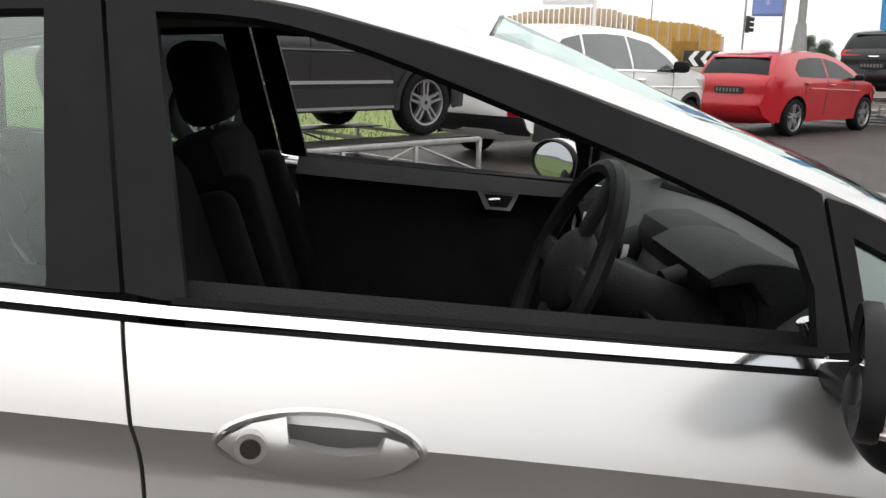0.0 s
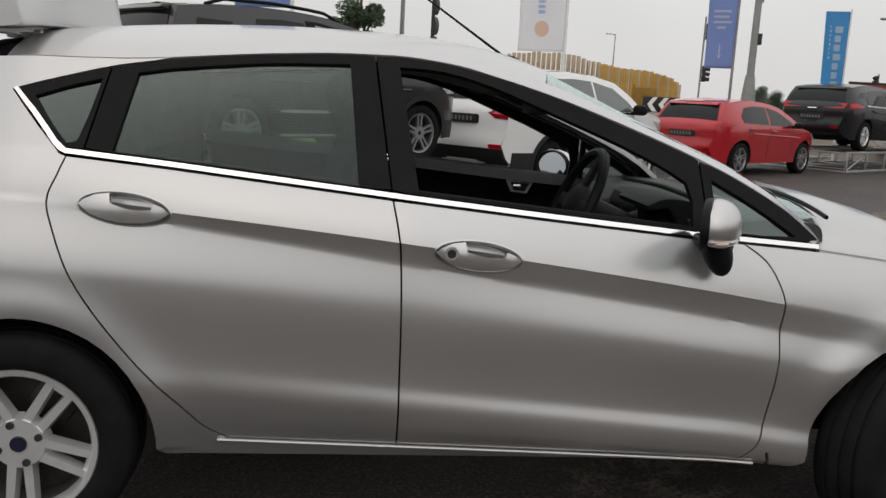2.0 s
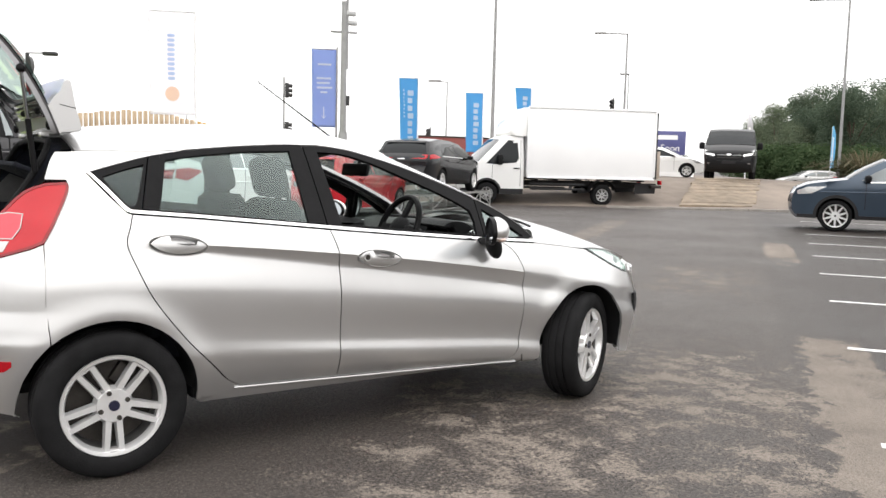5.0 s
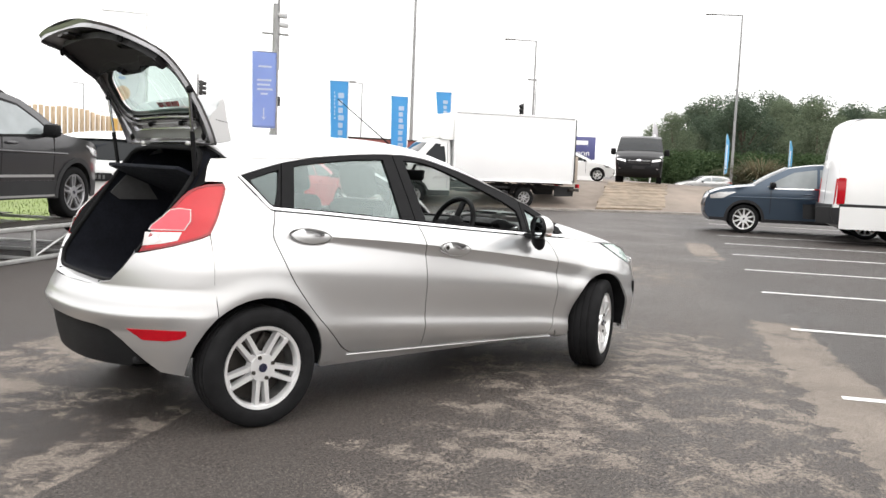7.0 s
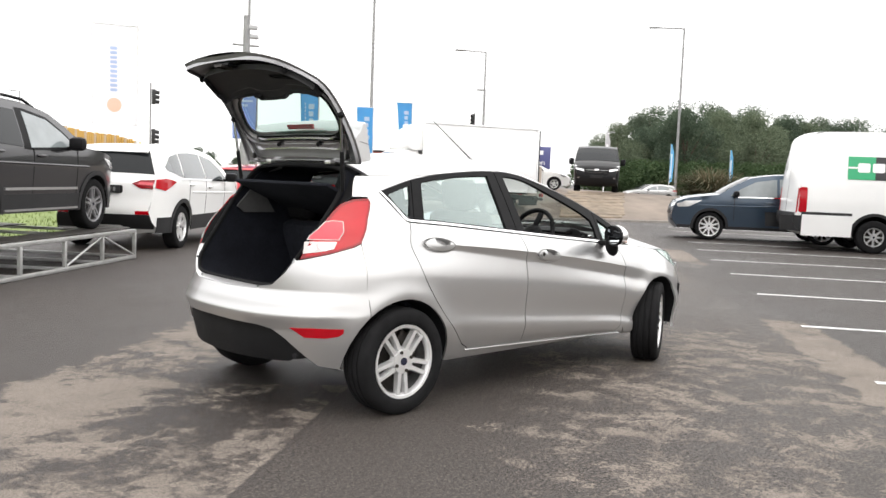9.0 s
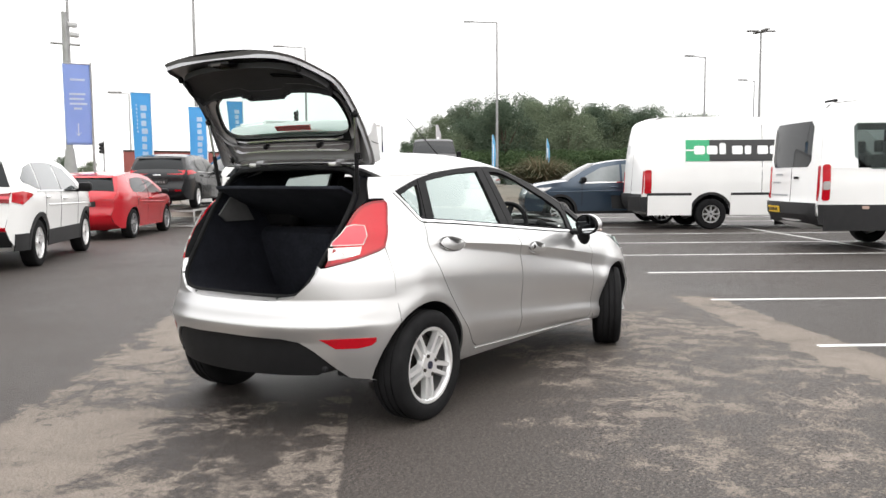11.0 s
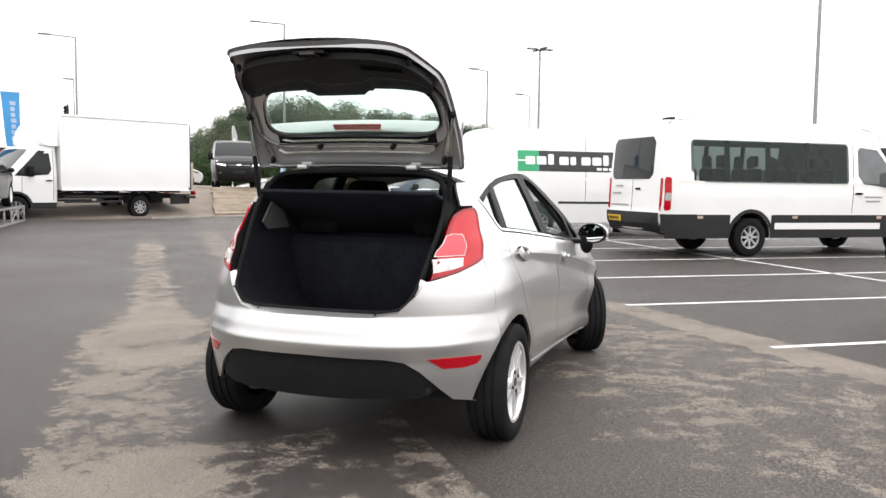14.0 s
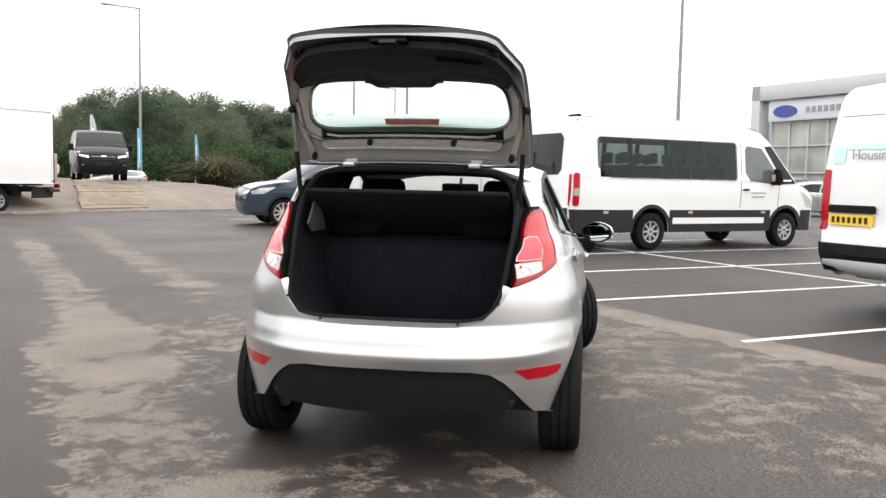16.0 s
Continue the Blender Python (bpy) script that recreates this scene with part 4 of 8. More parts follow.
    # rear bumper, wrapped round the tail
    def tail_at(th, z, d=0.0):
        a = lerp(z, TAIL_A)
        n = lerp(z, ((0.55, 2.4), (0.95, 1.72)))
        c, s_ = math.cos(th), math.sin(th)
        x = -a * abs(c) ** (2 / n)
        swell = 0.016 * math.exp(-((math.hypot(x, z - 0.29) - 0.35) / 0.07) ** 2) * (1 if z > 0.26 else 0.4)
        y = half_width(0.0, z) * abs(s_) ** (2 / n) + swell + d * abs(s_)
        return (x - d * abs(c), math.copysign(y, s_) if abs(s_) > 1e-6 else 0.0, z)

    def th_of(y, z):
        b = half_width(0.0, z)
        n = lerp(z, ((0.55, 2.4), (0.95, 1.72)))
        return math.asin(min(abs(y) / b, 1) ** (n / 2)) * (1 if y > 0 else -1)
    half = [(0.0, 0.668), (0.30, 0.668), (0.40, 0.69), (0.47, 0.76), (0.510, 0.830)]
    pts = [(th_of(y, z), z) for y, z in half]

    def th_x(x, z):
        n = lerp(z, ((0.55, 2.4), (0.95, 1.72)))
        return math.acos(min(-x / lerp(z, TAIL_A), 1) ** (n / 2))
    seam = [(th_x(x, z), z) for x, z in ((-0.49, 0.834), (-0.38, 0.867), (-0.265, 0.905), (-0.2275, 0.922), (-0.2300, 0.80), (-0.2342, 0.70), (-0.2290, 0.62), (-0.2240, 0.548), (-0.28, 0.48), (-0.315, 0.41), (-0.336, 0.33), (-0.345, 0.265))]
    low = [(th_of(y, z), z) for y, z in ((0.68, 0.265), (0.615, 0.285), (0.575, 0.34), (0.50, 0.43), (0.44, 0.472), (0.36, 0.487), (0.0, 0.492))]
    hf = pts + seam + low
    poly = hf + [(-a, b) for a, b in hf[::-1]]
    rear_bumper = panel("rear_bumper", poly, tail_at, 0.045, (-1, 0, 0), SILVER, car, 0.012, "", 0.01, 50)
    hf = [(th_of(y, z), z) for y, z in ((0.0, 0.49), (0.36, 0.485), (0.44, 0.470), (0.50, 0.428), (0.57, 0.343))] + [(th_of(0.50, 0.30), 0.30), (0, 0.29)]
    panel("bumper_insert", hf + [(-a, b) for a, b in hf[::-1]], lambda a, z: tail_at(a, z, -0.012), 0.06, (-1, 0, 0), VALANCE, rear_bumper, 0.03, "textured black lower bumper", 0.03)
    for s in (R, L):
        pts_ = [(s * th_of(y, z), z) for y, z in ((0.535, 0.486), (0.62, 0.489), (0.718, 0.487), (0.714, 0.466), (0.70, 0.448), (0.665, 0.437), (0.59, 0.438))]
        panel("reflector", pts_, lambda a, z: tail_at(a, z, 0.004), 0.05, (-1, s, 0), REFLECTOR_RED, rear_bumper, 0.015, "red rear reflector")
    # load sill: from the bumper's top edge in to the opening
    outer = [tail_at(th_of(y, z), z) for y, z in [(-y, z) for y, z in half[::-1]] + half[1:]]
    opening = [(-0.50, 0.478, 0.84), (-0.535, 0.463, 0.765), (-0.56, 0.415, 0.70), (-0.575, 0.30, 0.684), (-0.58, 0.0, 0.681)]
    inner = [(x, -y, z) for x, y, z in opening] + [(x, y, z) for x, y, z in opening[:-1][::-1]]
    bm = bmesh.new()
    mid = [tuple((Vector(a) * 0.55 + Vector(b) * 0.45) + Vector((0.0, 0, 0.003))) for a, b in zip(outer, inner)]
    bm_strip(bm, outer, mid)
    bm_strip(bm, mid, inner)
    bmesh.ops.remove_doubles(bm, verts=bm.verts, dist=0.0005)
    bmesh.ops.recalc_face_normals(bm, faces=bm.faces)
    load_sill = part("load_sill", bm, SILVER, car)
    for i in (1, 3, 5, 7):
        if i < len(mid):
            bm = bmesh.new()
            bm_ball(bm, mid[i], (0.007, 0.007, 0.005))
            part("trim_clip", bm, BLACK_SATIN, load_sill)
    # seal and jamb round the boot opening
    loop = [(-0.58, 0.0, 0.68), (-0.575, 0.30, 0.684), (-0.56, 0.40, 0.70), (-0.535, 0.455, 0.76), (-0.48, 0.478, 0.84), (-0.40, 0.492, 0.95), (-0.32, 0.505, 1.06),
            (-0.25, 0.505, 1.16), (-0.20, 0.485, 1.24), (-0.165, 0.43, 1.305), (-0.15, 0.30, 1.325), (-0.148, 0.0, 1.332)]
    loop = curve(loop, 4)
    full = loop + [(x, -y, z) for x, y, z in loop[-2:0:-1]]
    bm = bmesh.new()
    n = len(full)
    c = Vector((-0.36, 0, 1.0))
    bm_sweep(bm, full, 0.013, True)
    part("boot_seal", bm, RUBBER, car, "black rubber boot seal")
    for s in (R, L):
        zs = np.linspace(0.84, 1.27, 9)
        ox = [lerp(z, ((0.836, -0.502), (0.925, -0.455), (0.985, -0.41), (1.045, -0.355), (1.125, -0.275), (1.157, -0.20), (1.28, -0.155))) for z in zs]
        a = [(x, s * (side_y(x, z) - 0.004), z) for x, z in zip(ox, zs)]
        lx = [lerp(z, ((0.84, -0.48), (0.95, -0.40), (1.06, -0.32), (1.16, -0.25), (1.24, -0.20), (1.30, -0.165))) for z in zs]
        ly = [lerp(z, ((0.84, 0.478), (0.95, 0.492), (1.06, 0.505), (1.16, 0.505), (1.24, 0.485), (1.30, 0.43))) for z in zs]
        b = [(x + 0.035, s * y, z) for x, y, z in zip(lx, ly, zs)]
        bm = bmesh.new()
        bm_strip(bm, a, [((p[0] + q[0]) / 2 + 0.03, (p[1] + q[1]) / 2, p[2]) for p, q in zip(a, b)])
        bm_strip(bm, [((p[0] + q[0]) / 2 + 0.03, (p[1] + q[1]) / 2, p[2]) for p, q in zip(a, b)], b)
        bmesh.ops.remove_doubles(bm, verts=bm.verts, dist=0.0005)
        part("boot_jamb", bm, BLACK_SATIN, car)
    bm = bmesh.new()
    ys = np.linspace(-0.50, 0.50, 15)
    a = [(-0.085 - 0.02 * (1 - (y / 0.56) ** 2) + 0.004, y, roof_z(-0.10, y) - 0.012) for y in ys]
    b = [(-0.145, y * 0.86, 1.335 - 0.055 * (abs(y) / 0.5) ** 3) for y in ys]
    bm_strip(bm, a, b)
    part("hinge_channel", bm, BLACK_SATIN, car)
    # boot lining
    bm = bmesh.new()
    back = [(0.25, y * 0.96, 0.50 + (z - 0.68) * 0.95 if z < 1.0 else z - 0.025) for x, y, z in full]
    bm_strip(bm, [(x + 0.01, y * 0.995, z) for x, y, z in full], back, True)
    part("boot_lining", bm, BOOT_CARPET, car, "dark boot carpet lining")
    box("seat_backing", (0.225, 0.245, -0.47, 0.47, 0.52, 1.04), BOOT_CARPET, car, 0.008, label="dark carpeted rear seat back")
    box("boot_floor", (-0.56, 0.30, -0.50, 0.50, 0.50, 0.56), BOOT_CARPET, car, 0.01)
    box("parcel_shelf", (-0.33, 0.26, -0.475, 0.475, 0.0, 0.022), REAR_CLOTH, car, 0.01, pose(0.0, 0, 1.09, 0, 23, 0), "dark lifted parcel shelf")
    bm = bmesh.new()
    bm_prism(bm, [(-0.29, 1.07), (-0.20, 1.17), (-0.08, 1.12), (-0.02, 1.03), (-0.24, 1.03)], lambda x, z, w: (x, 0.465 - w, z), 0.01)
    part("boot_side_trim", bm, TRIM_GREY, car, "grey boot side trim")
    # seats
    def seat(x, y, rear=False):
        w = 0.24 if not rear else 0.62
        bm = bmesh.new()
        bm_box(bm, x, x + 0.50, y - w, y + w, 0.40, 0.56, 0.06)
        cloth = REAR_CLOTH if rear else DARK_CLOTH
        seat_ob = part("seat_cushion", bm, cloth, car, "dark cloth seat")
        bm = bmesh.new()
        top_z = 0.60 if not rear else 0.50
        bm_box(bm, -0.06, 0.08, -w, w, 0.0, top_z, 0.05, pose(x + 0.02, y, 0.50, 0, -16, 0))
        part("seat_back", bm, cloth, seat_ob)
        for q in (() if rear else (-1, 1)):
            bm = bmesh.new()
            bm_box(bm, 0.02, 0.13, q * w - 0.045, q * w + 0.045, 0.05, 0.50, 0.035, pose(x + 0.02, y, 0.50, 0, -16, 0), 3)
            part("side_bolster", bm, DARK_CLOTH, seat_ob)
        for q in ((0,) if not rear else (-0.34, 0.34)):
            bm = bmesh.new()
            bm_box(bm, -0.05, 0.06, q - 0.13, q + 0.13, top_z + 0.008, top_z + 0.20, 0.045, pose(x + 0.02, y, 0.50, 0, -13, 0), 3)
            part("headrest", bm, DARK_CLOTH, seat_ob)
            for k in (-0.05, 0.05):
                bm = bmesh.new()
                bm_tube(bm, pose(x + 0.02, y, 0.50, 0, -13, 0) @ Vector((0, q + k, top_z - 0.05)), pose(x + 0.02, y, 0.50, 0, -13, 0) @ Vector((0, q + k, top_z + 0.06)), 0.007)
                part("headrest_post", bm, STEEL_DARK, seat_ob)
    seat(0.95, -0.36)
    seat(0.95, 0.36)
    seat(0.22, 0.0, True)
    # dashboard
    bm = bmesh.new()
    prof = [(2.20, 0.93), (2.02, 0.935), (1.90, 0.915), (1.82, 0.86), (1.80, 0.78), (1.86, 0.66), (1.92, 0.50), (2.25, 0.45)]
    bm_prism(bm, prof, lambda x, z, w: (x, -0.66 + w, z), 1.32)
    es = [e for e in bm.edges if abs(e.verts[0].co.y - e.verts[1].co.y) > 1]
    bmesh.ops.bevel(bm, geom=es, offset=0.03, segments=3, affect="EDGES", profile=0.5)
    dash = part("dashboard", bm, DASH_PAD, car, "dark grey moulded dashboard")
    bm = bmesh.new()
    hood = curve(((1.93, 0.925), (1.86, 0.962), (1.78, 0.968), (1.725, 0.945)), 4) + [(1.732, 0.930), (1.79, 0.938), (1.82, 0.90), (1.80, 0.82), (1.90, 0.80)]
    bm_prism(bm, hood, lambda x, z, w: (x, -0.51 + w, z), 0.30)
    bmesh.ops.bevel(bm, geom=[e for e in bm.edges if abs(e.verts[0].co.y - e.verts[1].co.y) < 0.01], offset=0.006, segments=2, affect="EDGES", profile=0.5)
    hood_ob = part("instrument_hood", bm, BLACK_PLASTIC, dash, "black instrument hood")
    for y in (-0.44, -0.28):
        bm = bmesh.new()
        bm_tube(bm, (1.815, y, 0.868), (1.795, y, 0.865), 0.052, 0.056, 20)
        part("dial", bm, BLACK_SATIN, hood_ob)
    bm = bmesh.new()
    bm_sweep(bm, curve(((1.855, -0.655, 0.905), (1.94, -0.50, 0.93), (2.00, -0.20, 0.938), (2.02, 0.20, 0.938), (1.98, 0.52, 0.93)), 5), 0.011, False, 8)
    part("dash_ridge", bm, BLACK_SATIN, dash)
    bm = bmesh.new()
    bm_box(bm, 1.755, 1.80, -0.10, 0.14, 0.62, 0.83, 0.02)
    part("radio_panel", bm, BLACK_PLASTIC, dash)
    bm = bmesh.new()
    bm_box(bm, 1.80, 1.95, -0.14, 0.16, 0.84, 0.94, 0.04)
    part("display_hood", bm, BLACK_PLASTIC, dash)
    for y in (-0.60, -0.17, 0.19, 0.60):
        bm = bmesh.new()
        bm_tube(bm, (1.83, y, 0.84), (1.775, y, 0.825), 0.052, 0.048, 20)
        vent = part("air_vent", bm, BLACK_SATIN, dash)
        bm = bmesh.new()
        bmesh.ops.create_cone(bm, cap_ends=False, segments=24, radius1=0.053, radius2=0.049, depth=0.012, matrix=Matrix.Translation((1.776, y, 0.825)) @ Matrix.Rotation(radians(-75), 4, "Y"))
        part("vent_ring", bm, STITCH, vent)
    for a, b in (((1.86, -0.675, 0.80), (1.80, -0.66, 0.93)), ):
        tube("dash_trim", a, b, 0.012, CHROME, dash)
    # steering wheel
    steer = new("steering_wheel")
    steer.parent, steer.matrix_local = car, pose(1.535, -0.36, 0.925, 0, -66, 0)
    bm = bmesh.new()
    n, k = 40, 8
    rings = []
    for i in range(n):
        a = 2 * math.pi * i / n
        rings.append([bm.verts.new(((0.178 + 0.0165 * math.cos(q)) * math.cos(a), (0.178 + 0.0165 * math.cos(q)) * math.sin(a), 0.0165 * math.sin(q))) for q in (2 * math.pi * j / k for j in range(k))])
    for i in range(n):
        for j in range(k):
            bm.faces.new((rings[i][j], rings[(i + 1) % n][j], rings[(i + 1) % n][(j + 1) % k], rings[i][(j + 1) % k]))
    bmesh.ops.recalc_face_normals(bm, faces=bm.faces)
    part("wheel_rim", bm, BLACK_SATIN, steer)
    bm = bmesh.new()
    bm_ball(bm, (0, 0, -0.01), (0.075, 0.085, 0.035))
    part("airbag_cover", bm, BLACK_PLASTIC, steer)
    for a in (0, 100, 180, 260):
        bm = bmesh.new()
        bm_box(bm, 0.05, 0.175, -0.022, 0.022, -0.012, 0.006, 0.006, Matrix.Rotation(radians(90 + a), 4, "Z"))
        part("wheel_spoke", bm, BLACK_PLASTIC, steer)
    tube("steering_column", (1.555, -0.36, 0.915), (1.90, -0.36, 0.76), 0.05, BLACK_PLASTIC, car, 0.06, 14)
    for q in (-1, 1):
        tube("column_stalk", (1.66, -0.36 + q * 0.05, 0.86), (1.64, -0.36 + q * 0.19, 0.88), 0.008, BLACK_SATIN, car)
    bm = bmesh.new()
    bm_box(bm, -0.012, 0.012, -0.12, 0.12, -0.035, 0.035, 0.012)
    mir = part("rear_view_mirror", bm, BLACK_SATIN, car)
    mir.matrix_local = pose(1.47, 0.0, 1.225, 0, 10, 8)
    tube("mirror_stem", (1.475, 0, 1.235), (1.51, 0, 1.292), 0.01, BLACK_SATIN, car)
    box("centre_console", (0.95, 1.85, -0.12, 0.12, 0.25, 0.55), BLACK_PLASTIC, car, 0.03)
    # floor and underside
    box("underbody", (0.37, 2.10, -0.72, 0.72, 0.24, 0.30), BLACK_PLASTIC, car, 0.02)
    box("front_undertray", (2.11, 2.95, -0.55, 0.55, 0.25, 0.31), BLACK_PLASTIC, car, 0.02)
    box("rear_undertray", (-0.52, 0.36, -0.54, 0.54, 0.31, 0.36), BLACK_PLASTIC, car, 0.02)
    box("cabin_floor", (0.33, 2.10, -0.72, 0.72, 0.255, 0.30), DARK_CARPET, car, 0.01)
    for x in (-0.03, 2.55):
        tube("axle", (x, -0.62, 0.28), (x, 0.62, 0.28), 0.035, STEEL_DARK, car)
    tube("exhaust", (-0.44, 0.38, 0.30), (0.2, 0.38, 0.28), 0.025, STEEL_DARK, car)
    # aerial
    a0 = Vector((1.36, 0.0, roof_z(1.36, 0) - 0.002))
    bm = bmesh.new()
    bm_ball(bm, a0, (0.035, 0.018, 0.016))
    aerial = part("aerial", bm, BLACK_SATIN, car)
    tube("aerial_rod", a0, (0.90, 0.0, 1.665), 0.0048, BLACK_SATIN, aerial, 0.0025, 8)
    # wheels; the front pair is steered to the far side
    for x, y, a in ((0, -0.725, 0), (0, 0.725, 180), (2.489, -0.725, 27), (2.489, 0.725, 207)):
        wheel("wheel", car, pose(x, y, 0.291, 0, 0, a) @ pose(0, 0, 0, 0, 36 + x * 10, 0), label="silver five twin-spoke alloy wheel")
    tailgate(car)
    return car


def tailgate(car):
    prof = [(-0.10, 1.355), (-0.135, 1.45), (-0.195, 1.57), (-0.27, 1.685), (-0.355, 1.775), (-0.46, 1.832), (-0.575, 1.870), (-0.69, 1.887)]
    line = curve(prof, 8)
    cum = [0.0]
    for i in range(1, len(line)):
        cum.append(cum[-1] + math.dist(line[i], line[i - 1]))
    total = cum[-1]

    def at(v, y, d=0.0):
        """v: metres from the hinge; d: metres towards the painted outside."""
        v = min(max(v, 0), total)
        x, z = float(np.interp(v, cum, [p[0] for p in line])), float(np.interp(v, cum, [p[1] for p in line]))
        x2, z2 = float(np.interp(min(v + 0.02, total), cum, [p[0] for p in line])), float(np.interp(min(v + 0.02, total), cum, [p[1] for p in line]))
        x1, z1 = float(np.interp(max(v - 0.02, 0), cum, [p[0] for p in line])), float(np.interp(max(v - 0.02, 0), cum, [p[1] for p in line]))
        tx, tz = x2 - x1, z2 - z1
        q = math.hypot(tx, tz)
        nx, nz = tz / q, -tx / q
        d += 0.045 * (1 - (y / 0.56) ** 2) - 0.045
        return (x + nx * d, y, z + nz * d)

    w = ((0.0, 0.55), (0.03, 0.568), (0.20, 0.565), (0.40, 0.552), (0.54, 0.538), (0.60, 0.515), (0.70, 0.472), (0.78, 0.450), (total - 0.045, 0.432), (total - 0.016, 0.408), (total - 0.004, 0.36), (total, 0.27))
    wide = curve([(a, b) for a, b in w], 3)
    outline = [(v, y) for v, y in wide] + [(v, -y) for v, y in wide[::-1]]
    half = curve(((0.165, 0.0), (0.168, 0.30), (0.185, 0.42), (0.235, 0.468), (0.32, 0.466), (0.395, 0.44), (0.438, 0.375), (0.456, 0.29), (0.460, 0.19)), 4) + [(0.425, 0.14), (0.418, 0.0)]
    hole = half + [(v, -y) for v, y in half[-2:0:-1]]

    def shell(v, y):
        """How far the painted skin stands off: less at the sides and at the loose end."""
        return 0.030 - 0.024 * min(1.0, (y / 0.50) ** 2) - 0.012 * max(0.0, (v - 0.7) / 0.2) * (1 - min(1.0, (y / 0.50) ** 2))

    gate = ring_panel("tailgate", outline, inset(hole, 0.012), lambda v, y: at(v, y, shell(v, y)), (1, 0, 0.6), SILVER, car, 0.0, "raised silver tailgate", 10)
    ring_panel("gate_inner_frame", inset(outline, 0.012), inset(hole, -0.052), lambda v, y: at(v, y, 0.0), (-1, 0, -0.6), GATE_FRAME, gate, -0.02, "dark grey inner frame", 10)
    bm = bmesh.new()
    o2 = outline if area2(outline) > 0 else outline[::-1]
    ins = inset(o2, 0.012)
    bm_strip(bm, [at(v, y, shell(v, y)) for v, y in o2[:len(ins)]], [at(v, y, -0.002) for v, y in ins], True)
    bmesh.ops.recalc_face_normals(bm, faces=bm.faces)
    part("gate_rim", bm, GATE_EDGE, gate)
    # the spoiler stands forward over the roof while the gate is up
    nose_s = curve([(-0.118, 1.520), (-0.094, 1.566), (-0.082, 1.572), (-0.070, 1.558), (-0.062, 1.46), (-0.050, 1.380), (-0.054, 1.364), (-0.075, 1.358), (-0.096, 1.354)], 3)
    back_s = [0.012 + 0.028 * k for k in range(6)]
    bm = bmesh.new()
    rings = []
    for y, k in ((-0.536, 0.93), (-0.530, 0.98), (-0.515, 1.0), (-0.40, 1.0), (-0.20, 1.0), (0.0, 1.0), (0.20, 1.0), (0.40, 1.0), (0.515, 1.0), (0.530, 0.98), (0.536, 0.93)):
        q = (y / 0.53) ** 2
        ring = [at(v, y, 0.004 if v < 0.14 else 0.045) for v in back_s]
        for x, z in nose_s:
            ring.append((-0.10 + (x + 0.10) * k - 0.018 * q * (z - 1.36) / 0.2, y, 1.46 + (z - 1.46) * k + 0.020 * (1 - q)))
        rings.append([bm.verts.new(p) for p in ring])
    for a, b in zip(rings, rings[1:]):
        for i in range(len(a)):
            j = (i + 1) % len(a)
            bm.faces.new((a[i], a[j], b[j], b[i]))
    for r in (rings[0], rings[-1]):
        bm.faces.new(r)
    bmesh.ops.recalc_face_normals(bm, faces=bm.faces)
    spoiler = part("spoiler", bm, SILVER, gate, "silver roof spoiler")
    for s in (-1, 1):
        bm = bmesh.new()
        bm_box(bm, -0.135, -0.072, s * 0.537 - 0.0015, s * 0.537 + 0.0015, 1.452, 1.4545, 0.0005)
        bmesh.ops.transform(bm, matrix=Matrix.Translation((-0.072, 0, 1.453)) @ Matrix.Rotation(radians(12), 4, "Y") @ Matrix.Translation((0.072, 0, -1.453)), verts=bm.verts)
        part("spoiler_joint", bm, SEAM, spoiler)
    panel("gate_glass", inset(hole, 0.0), lambda v, y: at(v, y, 0.024), 0.08, (1, 0, 0.6), GATE_GLASS, gate, 0, "green-tinted heated rear glass")
    ring_panel("glass_border", inset(hole, -0.062), hole, lambda v, y: at(v, y, 0.012), (-1, 0, -0.6), BLACK_SATIN, gate, -0.022, "black glass surround")
    trim = [(0.52, 0.495), (0.58, 0.475), (0.66, 0.435), (0.715, 0.385), (0.75, 0.27), (0.757, 0.0)]
    trim = [(0.421, 0.0), (0.424, 0.125), (0.466, 0.175), (0.468, 0.30), (0.462, 0.40), (0.44, 0.475)] + trim
    trim = trim + [(v, -y) for v, y in trim[-2:0:-1]]
    panel("gate_trim", trim, lambda v, y: at(v, y, -0.018), 0.05, (-1, 0, -0.6), GATE_TRIM, gate, -0.03, "black plastic tailgate trim", 0.06)
    for y0, y1, v0, v1 in ((-0.075, 0.075, 0.775, 0.835), (-0.035, 0.035, 0.785, 0.850)):
        bm = bmesh.new()
        bm_panel(bm, [(v0, y0), (v1, y0), (v1, y1), (v0, y1)], lambda v, y: at(v, y, -0.03 if y1 > 0.05 else -0.04), 0.05, (-1, 0, -0.6), -0.012)
        part("latch_recess" if y1 > 0.05 else "latch", bm, BLACK_SATIN if y1 > 0.05 else STEEL_DARK, gate)
    bm = bmesh.new()
    bm_panel(bm, [(0.58, -0.36), (0.60, -0.36), (0.62, -0.16), (0.595, -0.16)], lambda v, y: at(v, y, -0.024), 0.05, (-1, 0, -0.6), -0.006)
    part("pull_slot", bm, BLACK_SATIN, gate)
    bm = bmesh.new()
    bm_panel(bm, [(0.085, -0.40), (0.105, -0.43), (0.135, -0.43), (0.135, 0.43), (0.105, 0.43), (0.085, 0.40)], lambda v, y: at(v, y, -0.012), 0.05, (-1, 0, -0.6), -0.012)
    part("gate_rib", bm, mat_grey, gate)
